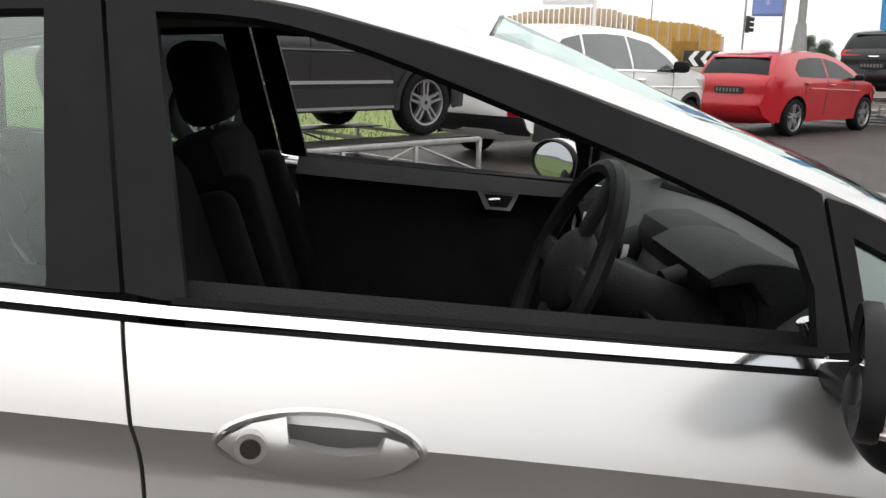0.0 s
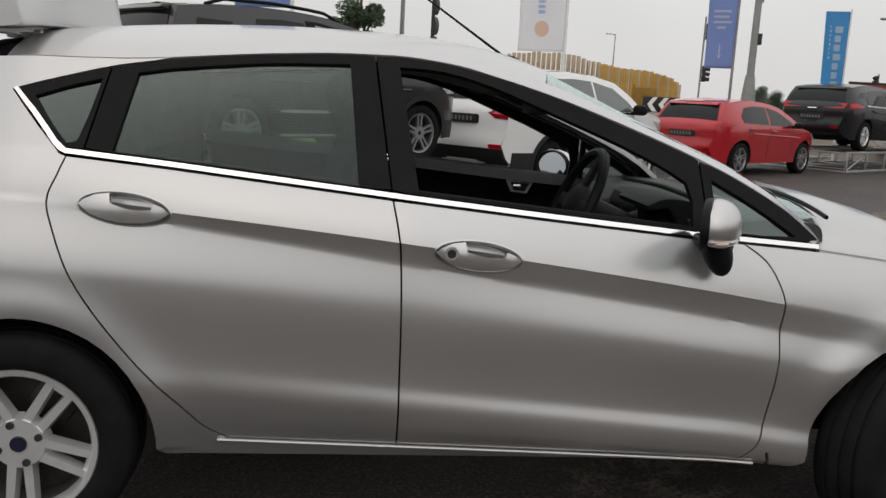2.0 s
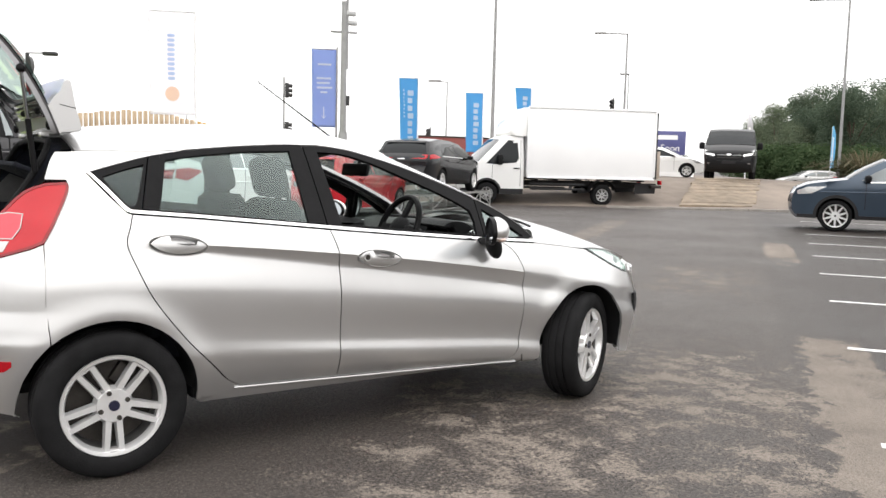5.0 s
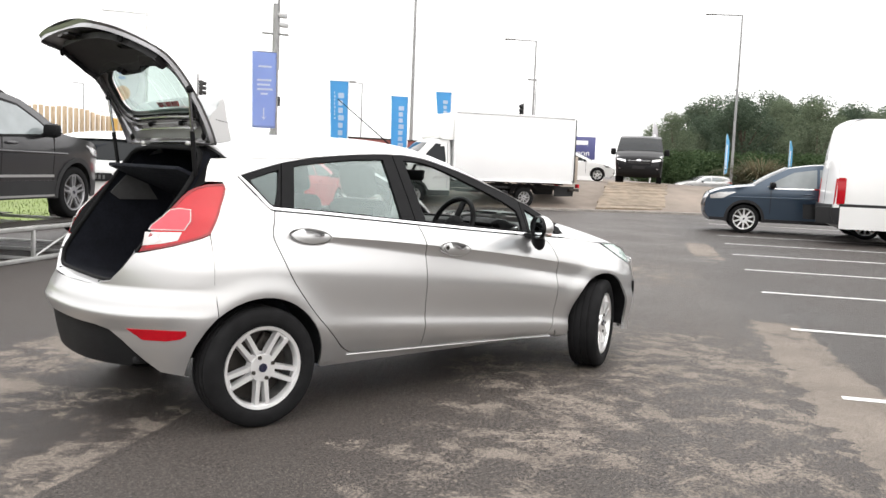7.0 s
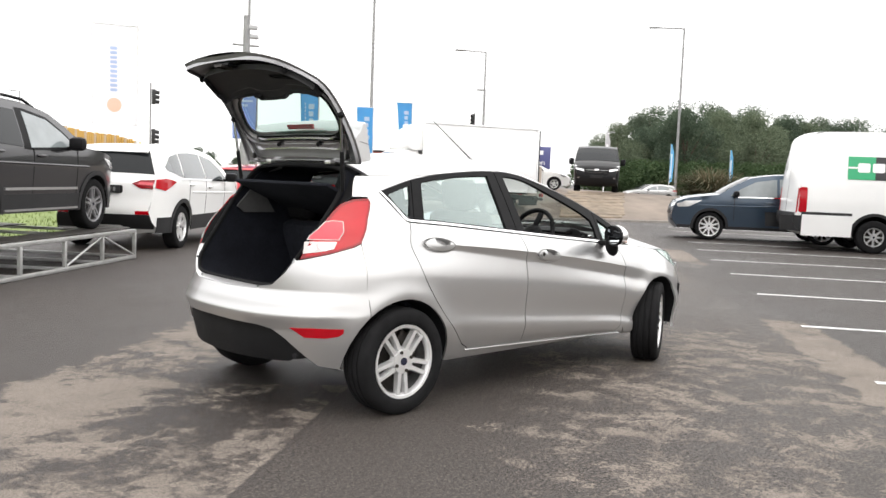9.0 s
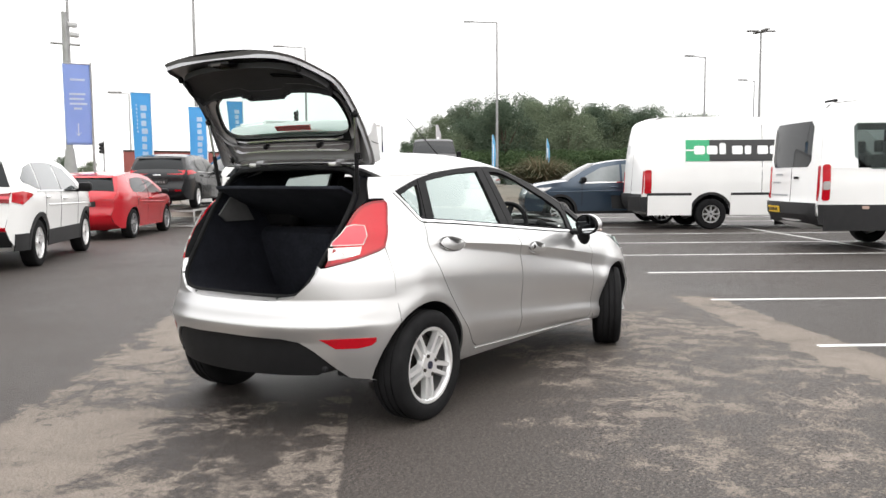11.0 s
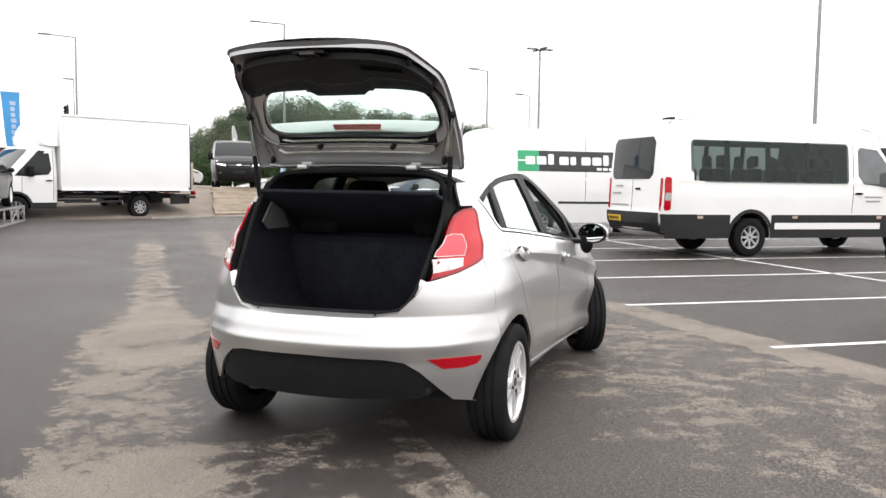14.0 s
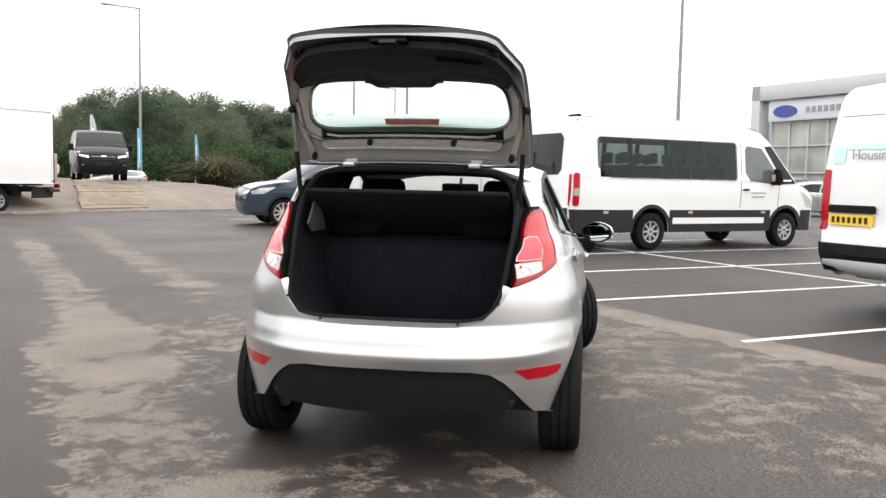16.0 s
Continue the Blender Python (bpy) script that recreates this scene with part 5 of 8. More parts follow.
    for v0, v1, half_ in ((0.012, 0.034, 0.50), (0.146, 0.158, 0.40)):
        bm = bmesh.new()
        bm_panel(bm, [(v0 + 0.012, -half_), (v1 + 0.012, -half_), (v1, -half_ + 0.06), (v1, half_ - 0.06), (v1 + 0.012, half_), (v0 + 0.012, half_), (v0, half_ - 0.06), (v0, -half_ + 0.06)], lambda v, y: at(v, y, -0.010), 0.05, (-1, 0, -0.6), -0.010)
        part("gate_rib", bm, mat_grey, gate)
    for s in (-1, 1):
        bm = bmesh.new()
        bm_panel(bm, [(0.05, s * 0.455), (0.05, s * 0.49), (0.20, s * 0.525), (0.34, s * 0.525), (0.34, s * 0.51), (0.21, s * 0.505)], lambda v, y: at(v, y, -0.010), 0.05, (-1, 0, -0.6), -0.008)
        part("gate_rib", bm, mat_grey, gate)
    for y in (-0.20, 0.20):
        bm = bmesh.new()
        bm_ball(bm, at(0.115, y, -0.022), (0.014, 0.014, 0.014))
        part("grommet", bm, RUBBER, gate)
    bm = bmesh.new()
    bm_panel(bm, [(0.186, -0.125), (0.214, -0.132), (0.214, 0.132), (0.186, 0.125)], lambda v, y: at(v, y, 0.036), 0.05, (-1, 0, -0.6), -0.008)
    part("high_brake_lamp", bm, RED_LENS, gate, "red high-level brake lamp")
    for s in (-1, 1):
        a, b = Vector((-0.225, s * 0.515, 1.195)), Vector(at(0.30, s * 0.545, -0.01))
        midp = a.lerp(b, 0.52)
        strut = tube("gas_strut", a, midp, 0.0115, BLACK_SATIN, car, None, 10, "black gas strut")
        tube("strut_rod", midp, b, 0.0075, STRUT_STEEL, strut, None, 10, "bright steel rod")
        bm = bmesh.new()
        bm_ball(bm, b, (0.018, 0.018, 0.018))
        part("strut_end", bm, BLACK_SATIN, strut)
        bm = bmesh.new()
        bm_box(bm, -0.175, -0.075, s * 0.30 - 0.028, s * 0.30 + 0.028, 1.338, 1.362, 0.006)
        part("hinge", bm, SILVER, car)
    for s in (-1, 1):
        bm = bmesh.new()
        bm_ball(bm, at(0.70, s * 0.43, -0.03), (0.014, 0.014, 0.018))
        part("rubber_stop", bm, RUBBER, gate)
        bm = bmesh.new()
        bm_ball(bm, at(0.05, s * 0.47, -0.02), (0.012, 0.012, 0.02))
        part("rubber_stop", bm, RUBBER, gate)


GATE_TRIM = mat("charcoal_gate_plastic", (0.030, 0.030, 0.032), 0.55, 0, 0, 0.2, 12, 0.2, 300, spec=0.4)
GATE_FRAME = mat("grey_gate_paint", (0.37, 0.37, 0.38), 0.40, 0.85, 0.3, 0.06, 6)
STRUT_STEEL = mat("ground_steel", (0.26, 0.26, 0.27), 0.12, 1.0, 0, 0.03, 20)
GATE_EDGE = mat("satin_gate_edge", (0.20, 0.20, 0.204), 0.34, 0.6, 0.2, 0.06, 6)
mat_grey = mat("dark_silver_paint", (0.48, 0.48, 0.49), 0.17, 0.95, 0.4, 0.06, 5)


# ---- parked vehicles ----
WHITE_PAINT = mat("white_vehicle_paint", (0.78, 0.78, 0.77), 0.25, 0, 0.6, 0.03, 1.5)
RED_PAINT = mat("bright_red_paint", (0.40, 0.006, 0.014), 0.25, 0.1, 0.7, 0.06, 2)
BLACK_PAINT = mat("black_paint", (0.009, 0.0095, 0.011), 0.25, 0.1, 0.35, 0.1, 2, spec=0.35)
GREY_PAINT = mat("dark_grey_metallic_paint", (0.026, 0.025, 0.028), 0.28, 0.5, 0.7, 0.06, 2)
VAN_BLACK = mat("black_van_paint", (0.007, 0.007, 0.008), 0.30, 0, 0.10, 0.1, 2, spec=0.22)
BLUE_PAINT = mat("dark_blue_metallic_paint", (0.036, 0.058, 0.088), 0.28, 0.5, 0.8, 0.06, 2)
STEEL_WHEEL = mat("grey_steel_wheel", (0.40, 0.40, 0.40), 0.42, 0.5, 0.2, 0.12, 15)
DARK_ALLOY = mat("dark_machined_alloy", (0.30, 0.30, 0.31), 0.3, 0.8, 0.3, 0.1, 15)
CLADDING = mat("dark_grey_cladding", (0.020, 0.020, 0.021), 0.55, 0, 0, 0.15, 6, spec=0.3)
PLATE_YELLOW = mat("yellow_plate", (0.80, 0.52, 0.03), 0.4, 0, 0.2, 0.04, 20)
PLATE_INK = mat("black_plate_ink", (0.01, 0.01, 0.01), 0.4, 0, 0, 0)
PLATE_DIM = mat("dull_plate_print", (0.16, 0.16, 0.16), 0.5, 0, 0, 0.05, 20)
TINT = glass("tinted_window_glass", (0.30, 0.34, 0.33), 0.025, 0.0, 3.5, 0.05)
MID_GLASS = mat("grey_vehicle_glass", (0.075, 0.085, 0.088), 0.05, 0, 0.5, 0.3, 2)
SEAM = mat("dark_panel_gap", (0.01, 0.01, 0.01), 0.8, 0, 0, 0)


def cut_poly(poly, axis, value, keep):
    """The part of an outline on one side of a line."""
    res = []
    for i in range(len(poly)):
        a, b = poly[i - 1], poly[i]
        ia, ib = (a[axis] - value) * keep >= 0, (b[axis] - value) * keep >= 0
        if ia != ib:
            t = (value - a[axis]) / (b[axis] - a[axis])
            res.append((a[0] + (b[0] - a[0]) * t, a[1] + (b[1] - a[1]) * t))
        if ib:
            res.append(b)
    return res


def vehicle(name, label, m, paint, spec, group="", category="car"):
    """A parked vehicle, x ahead from its rear axle and y to its left."""
    top = empty(name, label, category, m, group)
    W, r, wb, zb = spec["half"], spec["wheel"], spec["base"], spec["belt"]
    groups = spec["outline"]
    pts = []
    for k, g in groups:
        pts += [p for p in g if not pts or math.dist(p, pts[-1]) > 1e-4]
    x0, x1 = min(p[0] for p in pts), max(p[0] for p in pts)
    zt = max(p[1] for p in pts)
    n = spec.get("square", 4.0)
    xm = (x0 + x1) / 2
    hl = (x1 - x0) / 2

    def wide(x, z):
        f = min(abs(x - xm) / (hl * 1.02), 1)
        k = 0.8 if x < xm else 1.0
        y = W * (1 - k * 0.92 * f ** (2 * n)) ** (1 / n)
        if z > zb:
            q = (z - zb) / (zt - zb)
            y -= W * spec.get("tumble", 0.2) * (0.75 * q + 0.25 * q * q)
        else:
            q = (zb - z) / zb
            y -= W * (0.01 + 0.085 * q * q) - W * 0.01 * math.sin(min(q * 9, math.pi))
        return y

    def sd(s, d=0.0):
        return lambda x, z: (x, s * (wide(x, z) + d), z)

    # sides, cut round the wheels
    ra = spec.get("arch", r + 0.055)
    bot = spec.get("floor", 0.24)

    def arc(cx):
        a = math.asin(max(min((bot - r) / ra, 1), -1))
        return [(cx + ra * math.cos(t), r + ra * math.sin(t)) for t in np.linspace(a, math.pi - a, 14)]
    axles = [c for c in (0, wb) if c > x0]
    lower = [p for c in axles for p in arc(c)[::-1]]
    poly = pts + [(pts[-1][0] + 0.1, bot)] + lower + [(pts[0][0] - 0.1, bot)]
    hints = {-1: (0, -1, 0), 1: (0, 1, 0)}
    sides = {}
    hole = spec.get("open")
    for s in (-1, 1):
        if not hole:
            sides[s] = panel("body_side", poly, sd(s), 0.12, hints[s], paint, top, 0.0, "", 0.12, 35)
            continue
        xa, xb, za, z_b = hole
        mid_band = cut_poly(cut_poly(poly, 1, za, 1), 1, z_b, -1)
        sides[s] = panel("body_side", cut_poly(poly, 1, za, -1), sd(s), 0.12, hints[s], paint, top, 0.0, "", 0.12, 35)
        for nm, piece in (("roof_side", cut_poly(poly, 1, z_b, 1)), ("rear_pillar", cut_poly(mid_band, 0, xa, -1)), ("cab_side", cut_poly(mid_band, 0, xb, 1))):
            panel(nm, piece, sd(s), 0.12, hints[s], paint, top, 0.0, "", 0.12, 35)
    # bands across, from the front bumper over the roof to the tail
    mats = {"screen": DARK_GLASS, "back": DARK_GLASS}
    for kind, g in groups:
        line = curve(g, 4) if len(g) > 2 else [g[0], ((g[0][0] + g[1][0]) / 2, (g[0][1] + g[1][1]) / 2), g[1]]
        crown = {"front": 0.07, "hood": 0.05, "screen": 0.05, "roof": 0.03, "back": 0.05, "tail": 0.05}[kind]
        rows = []
        for i, (x, z) in enumerate(line):
            a, b = line[max(i - 1, 0)], line[min(i + 1, len(line) - 1)]
            tx, tz = b[0] - a[0], b[1] - a[1]
            q = math.hypot(tx, tz) or 1
            nx, nz = -tz / q, tx / q
            if kind == "front" and nx < 0 or kind == "tail" and nx > 0 or kind in ("roof", "hood", "screen", "back") and nz < 0:
                nx, nz = -nx, -nz
            y = wide(x, z)
            row = []
            for f in np.linspace(-1, 1, 13):
                c = crown * (1 - abs(f) ** 2.5)
                row.append((x + nx * c, y * f, z + nz * c))
            rows.append(row)
        bm = bmesh.new()
        vs = [[bm.verts.new(p) for p in row] for row in rows]
        for i in range(len(vs) - 1):
            for j in range(12):
                bm.faces.new((vs[i][j], vs[i][j + 1], vs[i + 1][j + 1], vs[i + 1][j]))
        bm.normal_update()
        hint = Vector({"front": (1, 0, 0), "tail": (-1, 0, 0)}.get(kind, (0, 0, 1)))
        if sum((f.normal for f in bm.faces), Vector()).dot(hint) < 0:
            bmesh.ops.reverse_faces(bm, faces=bm.faces)
        nm = {"front": "front_end", "hood": "bonnet", "screen": "windscreen", "roof": "roof", "back": "rear_window", "tail": "tail_panel"}[kind]
        shell = part(nm if kind not in mats else nm + "_frame", bm, paint, top)
        if kind in mats:
            bm = bmesh.new()
            k = len(rows)
            f0, f1 = (0.94, 0.90) if kind == "screen" else spec.get("back_glass", (0.86, 0.95))
            grid = []
            for i, row in enumerate(rows):
                a, b = line[max(i - 1, 0)], line[min(i + 1, k - 1)]
                q = math.hypot(b[0] - a[0], b[1] - a[1])
                nx, nz = -(b[1] - a[1]) / q, (b[0] - a[0]) / q
                if nz < 0:
                    nx, nz = -nx, -nz
                u = i / (k - 1)
                fw = f0 + (f1 - f0) * u
                lift = 0.006
                cells = []
                for f in np.linspace(-fw, fw, 13):
                    c = crown * (1 - abs(f) ** 2.5) + lift
                    x, z = line[i]
                    if i in (0, k - 1):
                        other = line[1] if i == 0 else line[k - 2]
                        pull = 0.30 if kind == "screen" else 0.42
                        x, z = x + (other[0] - x) * pull, z + (other[1] - z) * pull
                    cells.append(bm.verts.new((x + nx * c, wide(x, z) * f, z + nz * c)))
                grid.append(cells)
            for i in range(k - 1):
                for j in range(12):
                    bm.faces.new((grid[i][j], grid[i][j + 1], grid[i + 1][j + 1], grid[i + 1][j]))
            bm.normal_update()
            if sum((f.normal for f in bm.faces), Vector()).dot(Vector((0, 0, 1))) < 0:
                bmesh.ops.reverse_faces(bm, faces=bm.faces)
            part(nm, bm, mats[kind], shell, "dark glass")
        if kind == "back":
            xa, za = g[0]
            w_ = wide(xa, za) * 0.86
            bm = bmesh.new()
            bm_prism(bm, [(xa + 0.16, za + 0.035), (xa - 0.10, za + 0.005), (xa - 0.13, za - 0.03), (xa - 0.03, za - 0.055), (xa + 0.10, za - 0.03)], lambda x, z, w: (x, -w_ + w, z), 2 * w_)
            bmesh.ops.bevel(bm, geom=[e for e in bm.edges if abs(e.verts[0].co.y - e.verts[1].co.y) < 0.01], offset=0.012, segments=2, affect="EDGES", profile=0.5)
            part("roof_spoiler", bm, paint, top)

    def face_x(z, kind):
        g = [p for k, q in groups if k in ((kind, "back") if kind == "tail" else (kind, "hood")) for p in q]
        g = sorted({(round(p[1], 3), round(p[0], 3)) for p in g})
        return float(np.interp(z, [a for a, _ in g], [b for _, b in g]))

    def face(kind, d=0.0):
        sg = 1 if kind == "front" else -1
        cr = 0.07 if kind == "front" else 0.05

        def f(y, z):
            x = face_x(z, kind)
            w = wide(x, z)
            y = min(max(y, -w), w)
            return (x + sg * (cr * (1 - min(abs(y) / w, 1) ** 2.5) + d), y, z)
        return f
    # trim on the sides
    for s in (-1, 1):
        for w in spec.get("windows", ()):
            if w[0] == "only" and w[1] != s:
                continue
            w = w[2] if w[0] == "only" else w
            panel("side_window", w, sd(s, 0.006), 0.2, hints[s], MID_GLASS if hole and w[0][0] > hole[1] else spec["rear_glass"] if "rear_glass" in spec and w[0][0] < 0.9 else spec.get("glass", DARK_GLASS), top, 0.012, "dark side window", 0.2)
        if spec.get("belt_strip"):
            xa, za, xb, zb2 = spec["belt_strip"]
            panel("belt_strip", [(xa, za), (xb, zb2), (xb, zb2 + 0.022), (xa, za + 0.022)], sd(s, 0.010), 0.15, hints[s], CHROME, top, 0.008, "thin chrome belt strip", 0.3)
        if "press_line" in spec:
            bm = bmesh.new()
            xa, za, xb, zb2 = spec["press_line"]
            pl = [(x, s * (wide(x, za + (zb2 - za) * (x - xa) / (xb - xa)) - 0.004), za + (zb2 - za) * (x - xa) / (xb - xa)) for x in np.linspace(xa, xb, 14)]
            bm_sweep(bm, pl, 0.016, False, 8)
            part("press_line", bm, paint, sides[s])
        for x, z_0, z_1 in spec.get("gaps", ()):
            panel("door_gap", [(x - 0.006, z_0), (x + 0.006, z_0), (x + 0.006, z_1), (x - 0.006, z_1)], sd(s, 0.003), 0.3, hints[s], SEAM, sides[s], 0.003, "", 0.15)
        for x, z in spec.get("handles", ()):
            bm = bmesh.new()
            bm_ball(bm, (x, s * (wide(x, z) + 0.012), z), (0.11, 0.03, 0.022), Matrix(), 12, 8)
            part("door_handle", bm, spec.get("handle_paint", paint), top)
        for c, thick_, poly_ in spec.get("patches", ()):
            panel("side_trim", poly_, sd(s, thick_), 0.12, hints[s], c, top, 0.02, "", 0.12)
        if spec.get("clad"):
            zc = spec["clad"]
            for a, b in ((x0 + 0.12, -ra - 0.01), (ra + 0.01, wb - ra - 0.01), (wb + ra + 0.01, x1 - 0.12)):
                a = max(a, x0 + 0.02)
                if b - a > 0.1:
                    panel("sill_cladding", [(a, bot), (b, bot), (b, zc), (a, zc)], sd(s, 0.012), 0.12, hints[s], CLADDING, top, 0.02, "dark lower cladding")
            for cx in axles:
                a = math.asin(max(min((bot - r) / ra, 1), -1))
                q = [(cx + (ra - 0.004) * math.cos(t), r + (ra - 0.004) * math.sin(t)) for t in np.linspace(a, math.pi - a, 16)]
                p = [(cx + (ra + 0.06) * math.cos(t), r + (ra + 0.06) * math.sin(t)) for t in np.linspace(a, math.pi - a, 16)]
                bm = bmesh.new()
                bm_strip(bm, [sd(s, 0.018)(*v) for v in q], [sd(s, 0.016)(*v) for v in p])
                bm_strip(bm, [sd(s, 0.016)(*v) for v in p], [sd(s, -0.004)(*v) for v in p])
                bmesh.ops.recalc_face_normals(bm, faces=bm.faces)
                part("arch_trim", bm, CLADDING, top)
        # dark wheel wells
        for cx in axles:
            bm = bmesh.new()
            a = [(x, s * (wide(x, max(z, bot)) - 0.01), z) for x, z in arc(cx)]
            bm_strip(bm, a, [(x, s * 0.35, z) for x, _, z in a])
            bm.faces.new([bm.verts.new((x, s * 0.352, z)) for x, _, z in a])
            part("wheel_well", bm, SEAM, top)
        # mirrors
        mx, mz = spec["mirror"]
        bm = bmesh.new()
        my = wide(mx, mz)
        big = spec.get("mirror_size", (0.07, 0.11, 0.08))
        bm_box(bm, mx - big[0], mx + big[0], min(s * (my + 0.04), s * (my + 0.04 + 2 * big[1])), max(s * (my + 0.04), s * (my + 0.04 + 2 * big[1])), mz - big[2], mz + big[2], 0.055)
        mirror = part("door_mirror", bm, spec.get("mirror_paint", BLACK_SATIN), top)
        box("mirror_arm", (mx - 0.03, mx + 0.04, min(s * (my - 0.06), s * (my + 0.06)), max(s * (my - 0.06), s * (my + 0.06)), mz - big[2], mz - big[2] + 0.05), BLACK_SATIN, mirror, 0.01)
        # lamps
        if "tail_side" in spec:
            panel("tail_lamp", spec["tail_side"], sd(s, 0.010), 0.05, (-0.5, s, 0), RED_LENS, top, 0.03, "red tail lamp")
        for poly_, c in spec.get("tail_face", ()):
            panel("tail_lamp", [(s * y, z) for y, z in poly_], face("tail", 0.012), 0.06, (-1, 0, 0), c, top, 0.02)
        if "head_side" in spec:
            panel("head_lamp", spec["head_side"], sd(s, 0.008), 0.06, (0.5, s, 0), LAMP_BOWL, top, 0.03, "clear head lamp")
        if "head_face" in spec:
            panel("head_lamp", [(s * y, z) for y, z in spec["head_face"]], face("front", 0.012), 0.06, (1, 0, 0), LAMP_BOWL, top, 0.02, "clear head lamp")
        for poly_, c, nm in spec.get("front_pair", ()):
            panel(nm, [(s * y, z) for y, z in poly_], face("front", 0.010), 0.1, (1, 0, 0), c, top, 0.02)
        if spec.get("rails"):
            a, b = spec["rails"]
            bm = bmesh.new()
            k = 8
            pl = []
            for i in range(k + 1):
                x = a + (b - a) * i / k
                z = max(p[1] for p in pts if True) if False else float(np.interp(x, *zip(*sorted([p for kk, q in groups if kk in ("roof",) for p in q]))))
                pl.append((x, s * (wide(x, z) - 0.05), z + (0.055 if 0 < i < k else 0.01)))
            bm_sweep(bm, pl, 0.018)
            part("roof_rail", bm, BLACK_SATIN, top)
    for poly_, c, nm, d in spec.get("rear_faces", ()):
        panel(nm, poly_, face("tail", d), 0.15, (-1, 0, 0), c, top, 0.015)
    for poly_, c, nm, d in spec.get("front_faces", ()):
        panel(nm, poly_, face("front", d), 0.15, (1, 0, 0), c, top, 0.015)
    if "plate" in spec:
        y, z, c = spec["plate"]
        plate = panel("number_plate", [(y - 0.26, z - 0.055), (y + 0.26, z - 0.055), (y + 0.26, z + 0.055), (y - 0.26, z + 0.055)], face("tail", spec.get("plate_d", 0.025)), 0.3, (-1, 0, 0), c, top, 0.012, "number plate", 0.3)
        for k in range(7):
            yy = y - 0.20 + k * 0.066
            panel("plate_bar", [(yy, z - 0.03), (yy + 0.035, z - 0.03), (yy + 0.035, z + 0.03), (yy, z + 0.03)], face("tail", spec.get("plate_d", 0.025) + 0.004), 0.3, (-1, 0, 0), PLATE_INK if c is not CLADDING else PLATE_DIM, plate, 0.002, "", 0.3)
    if "front_plate" in spec:
        z, c = spec["front_plate"]
        panel("number_plate", [(-0.26, z - 0.055), (0.26, z - 0.055), (0.26, z + 0.055), (-0.26, z + 0.055)], face("front", 0.03), 0.3, (1, 0, 0), c, top, 0.012, "", 0.3)
    # underside and wheels
    box("underbody", (x0 + 0.3, x1 - 0.3, -W * 0.72, W * 0.72, bot, bot + 0.25), SEAM, top, 0.03)
    wy = spec.get("wheel_y", W - 0.14)
    first = None
    for x in (0, wb):
        for s in (-1, 1):
            mm = pose(x, s * wy, r, 0, 0, 0 if s < 0 else 180)
            if first is None:
                first = wheel("wheel", top, mm, spec.get("rim_mat", ALLOY), spec.get("spokes", 5), r, spec.get("rim", r * 0.66), spec.get("tyre_w", 0.215), spec.get("twin", True), 0, False)
            else:
                copy_thing(first, mm)
    return top, sd, face, wide


def rect(x_0, z_0, x_1, z_1, c=0.0):
    if not c:
        return [(x_0, z_0), (x_1, z_0), (x_1, z_1), (x_0, z_1)]
    return [(x_0 + c, z_0), (x_1 - c, z_0), (x_1, z_0 + c), (x_1, z_1 - c), (x_1 - c, z_1), (x_0 + c, z_1), (x_0, z_1 - c), (x_0, z_0 + c)]


def at_wheel(x, y, yaw, half, s, lead=0.0, z=0.0):
    """The pose of a vehicle whose wheel on side s (-1 right, 1 left), lead ahead of the rear axle, stands at x, y."""
    c, q = math.cos(radians(yaw)), math.sin(radians(yaw))
    return pose(x - lead * c + s * half * q, y - lead * q - s * half * c, z, 0, 0, yaw)


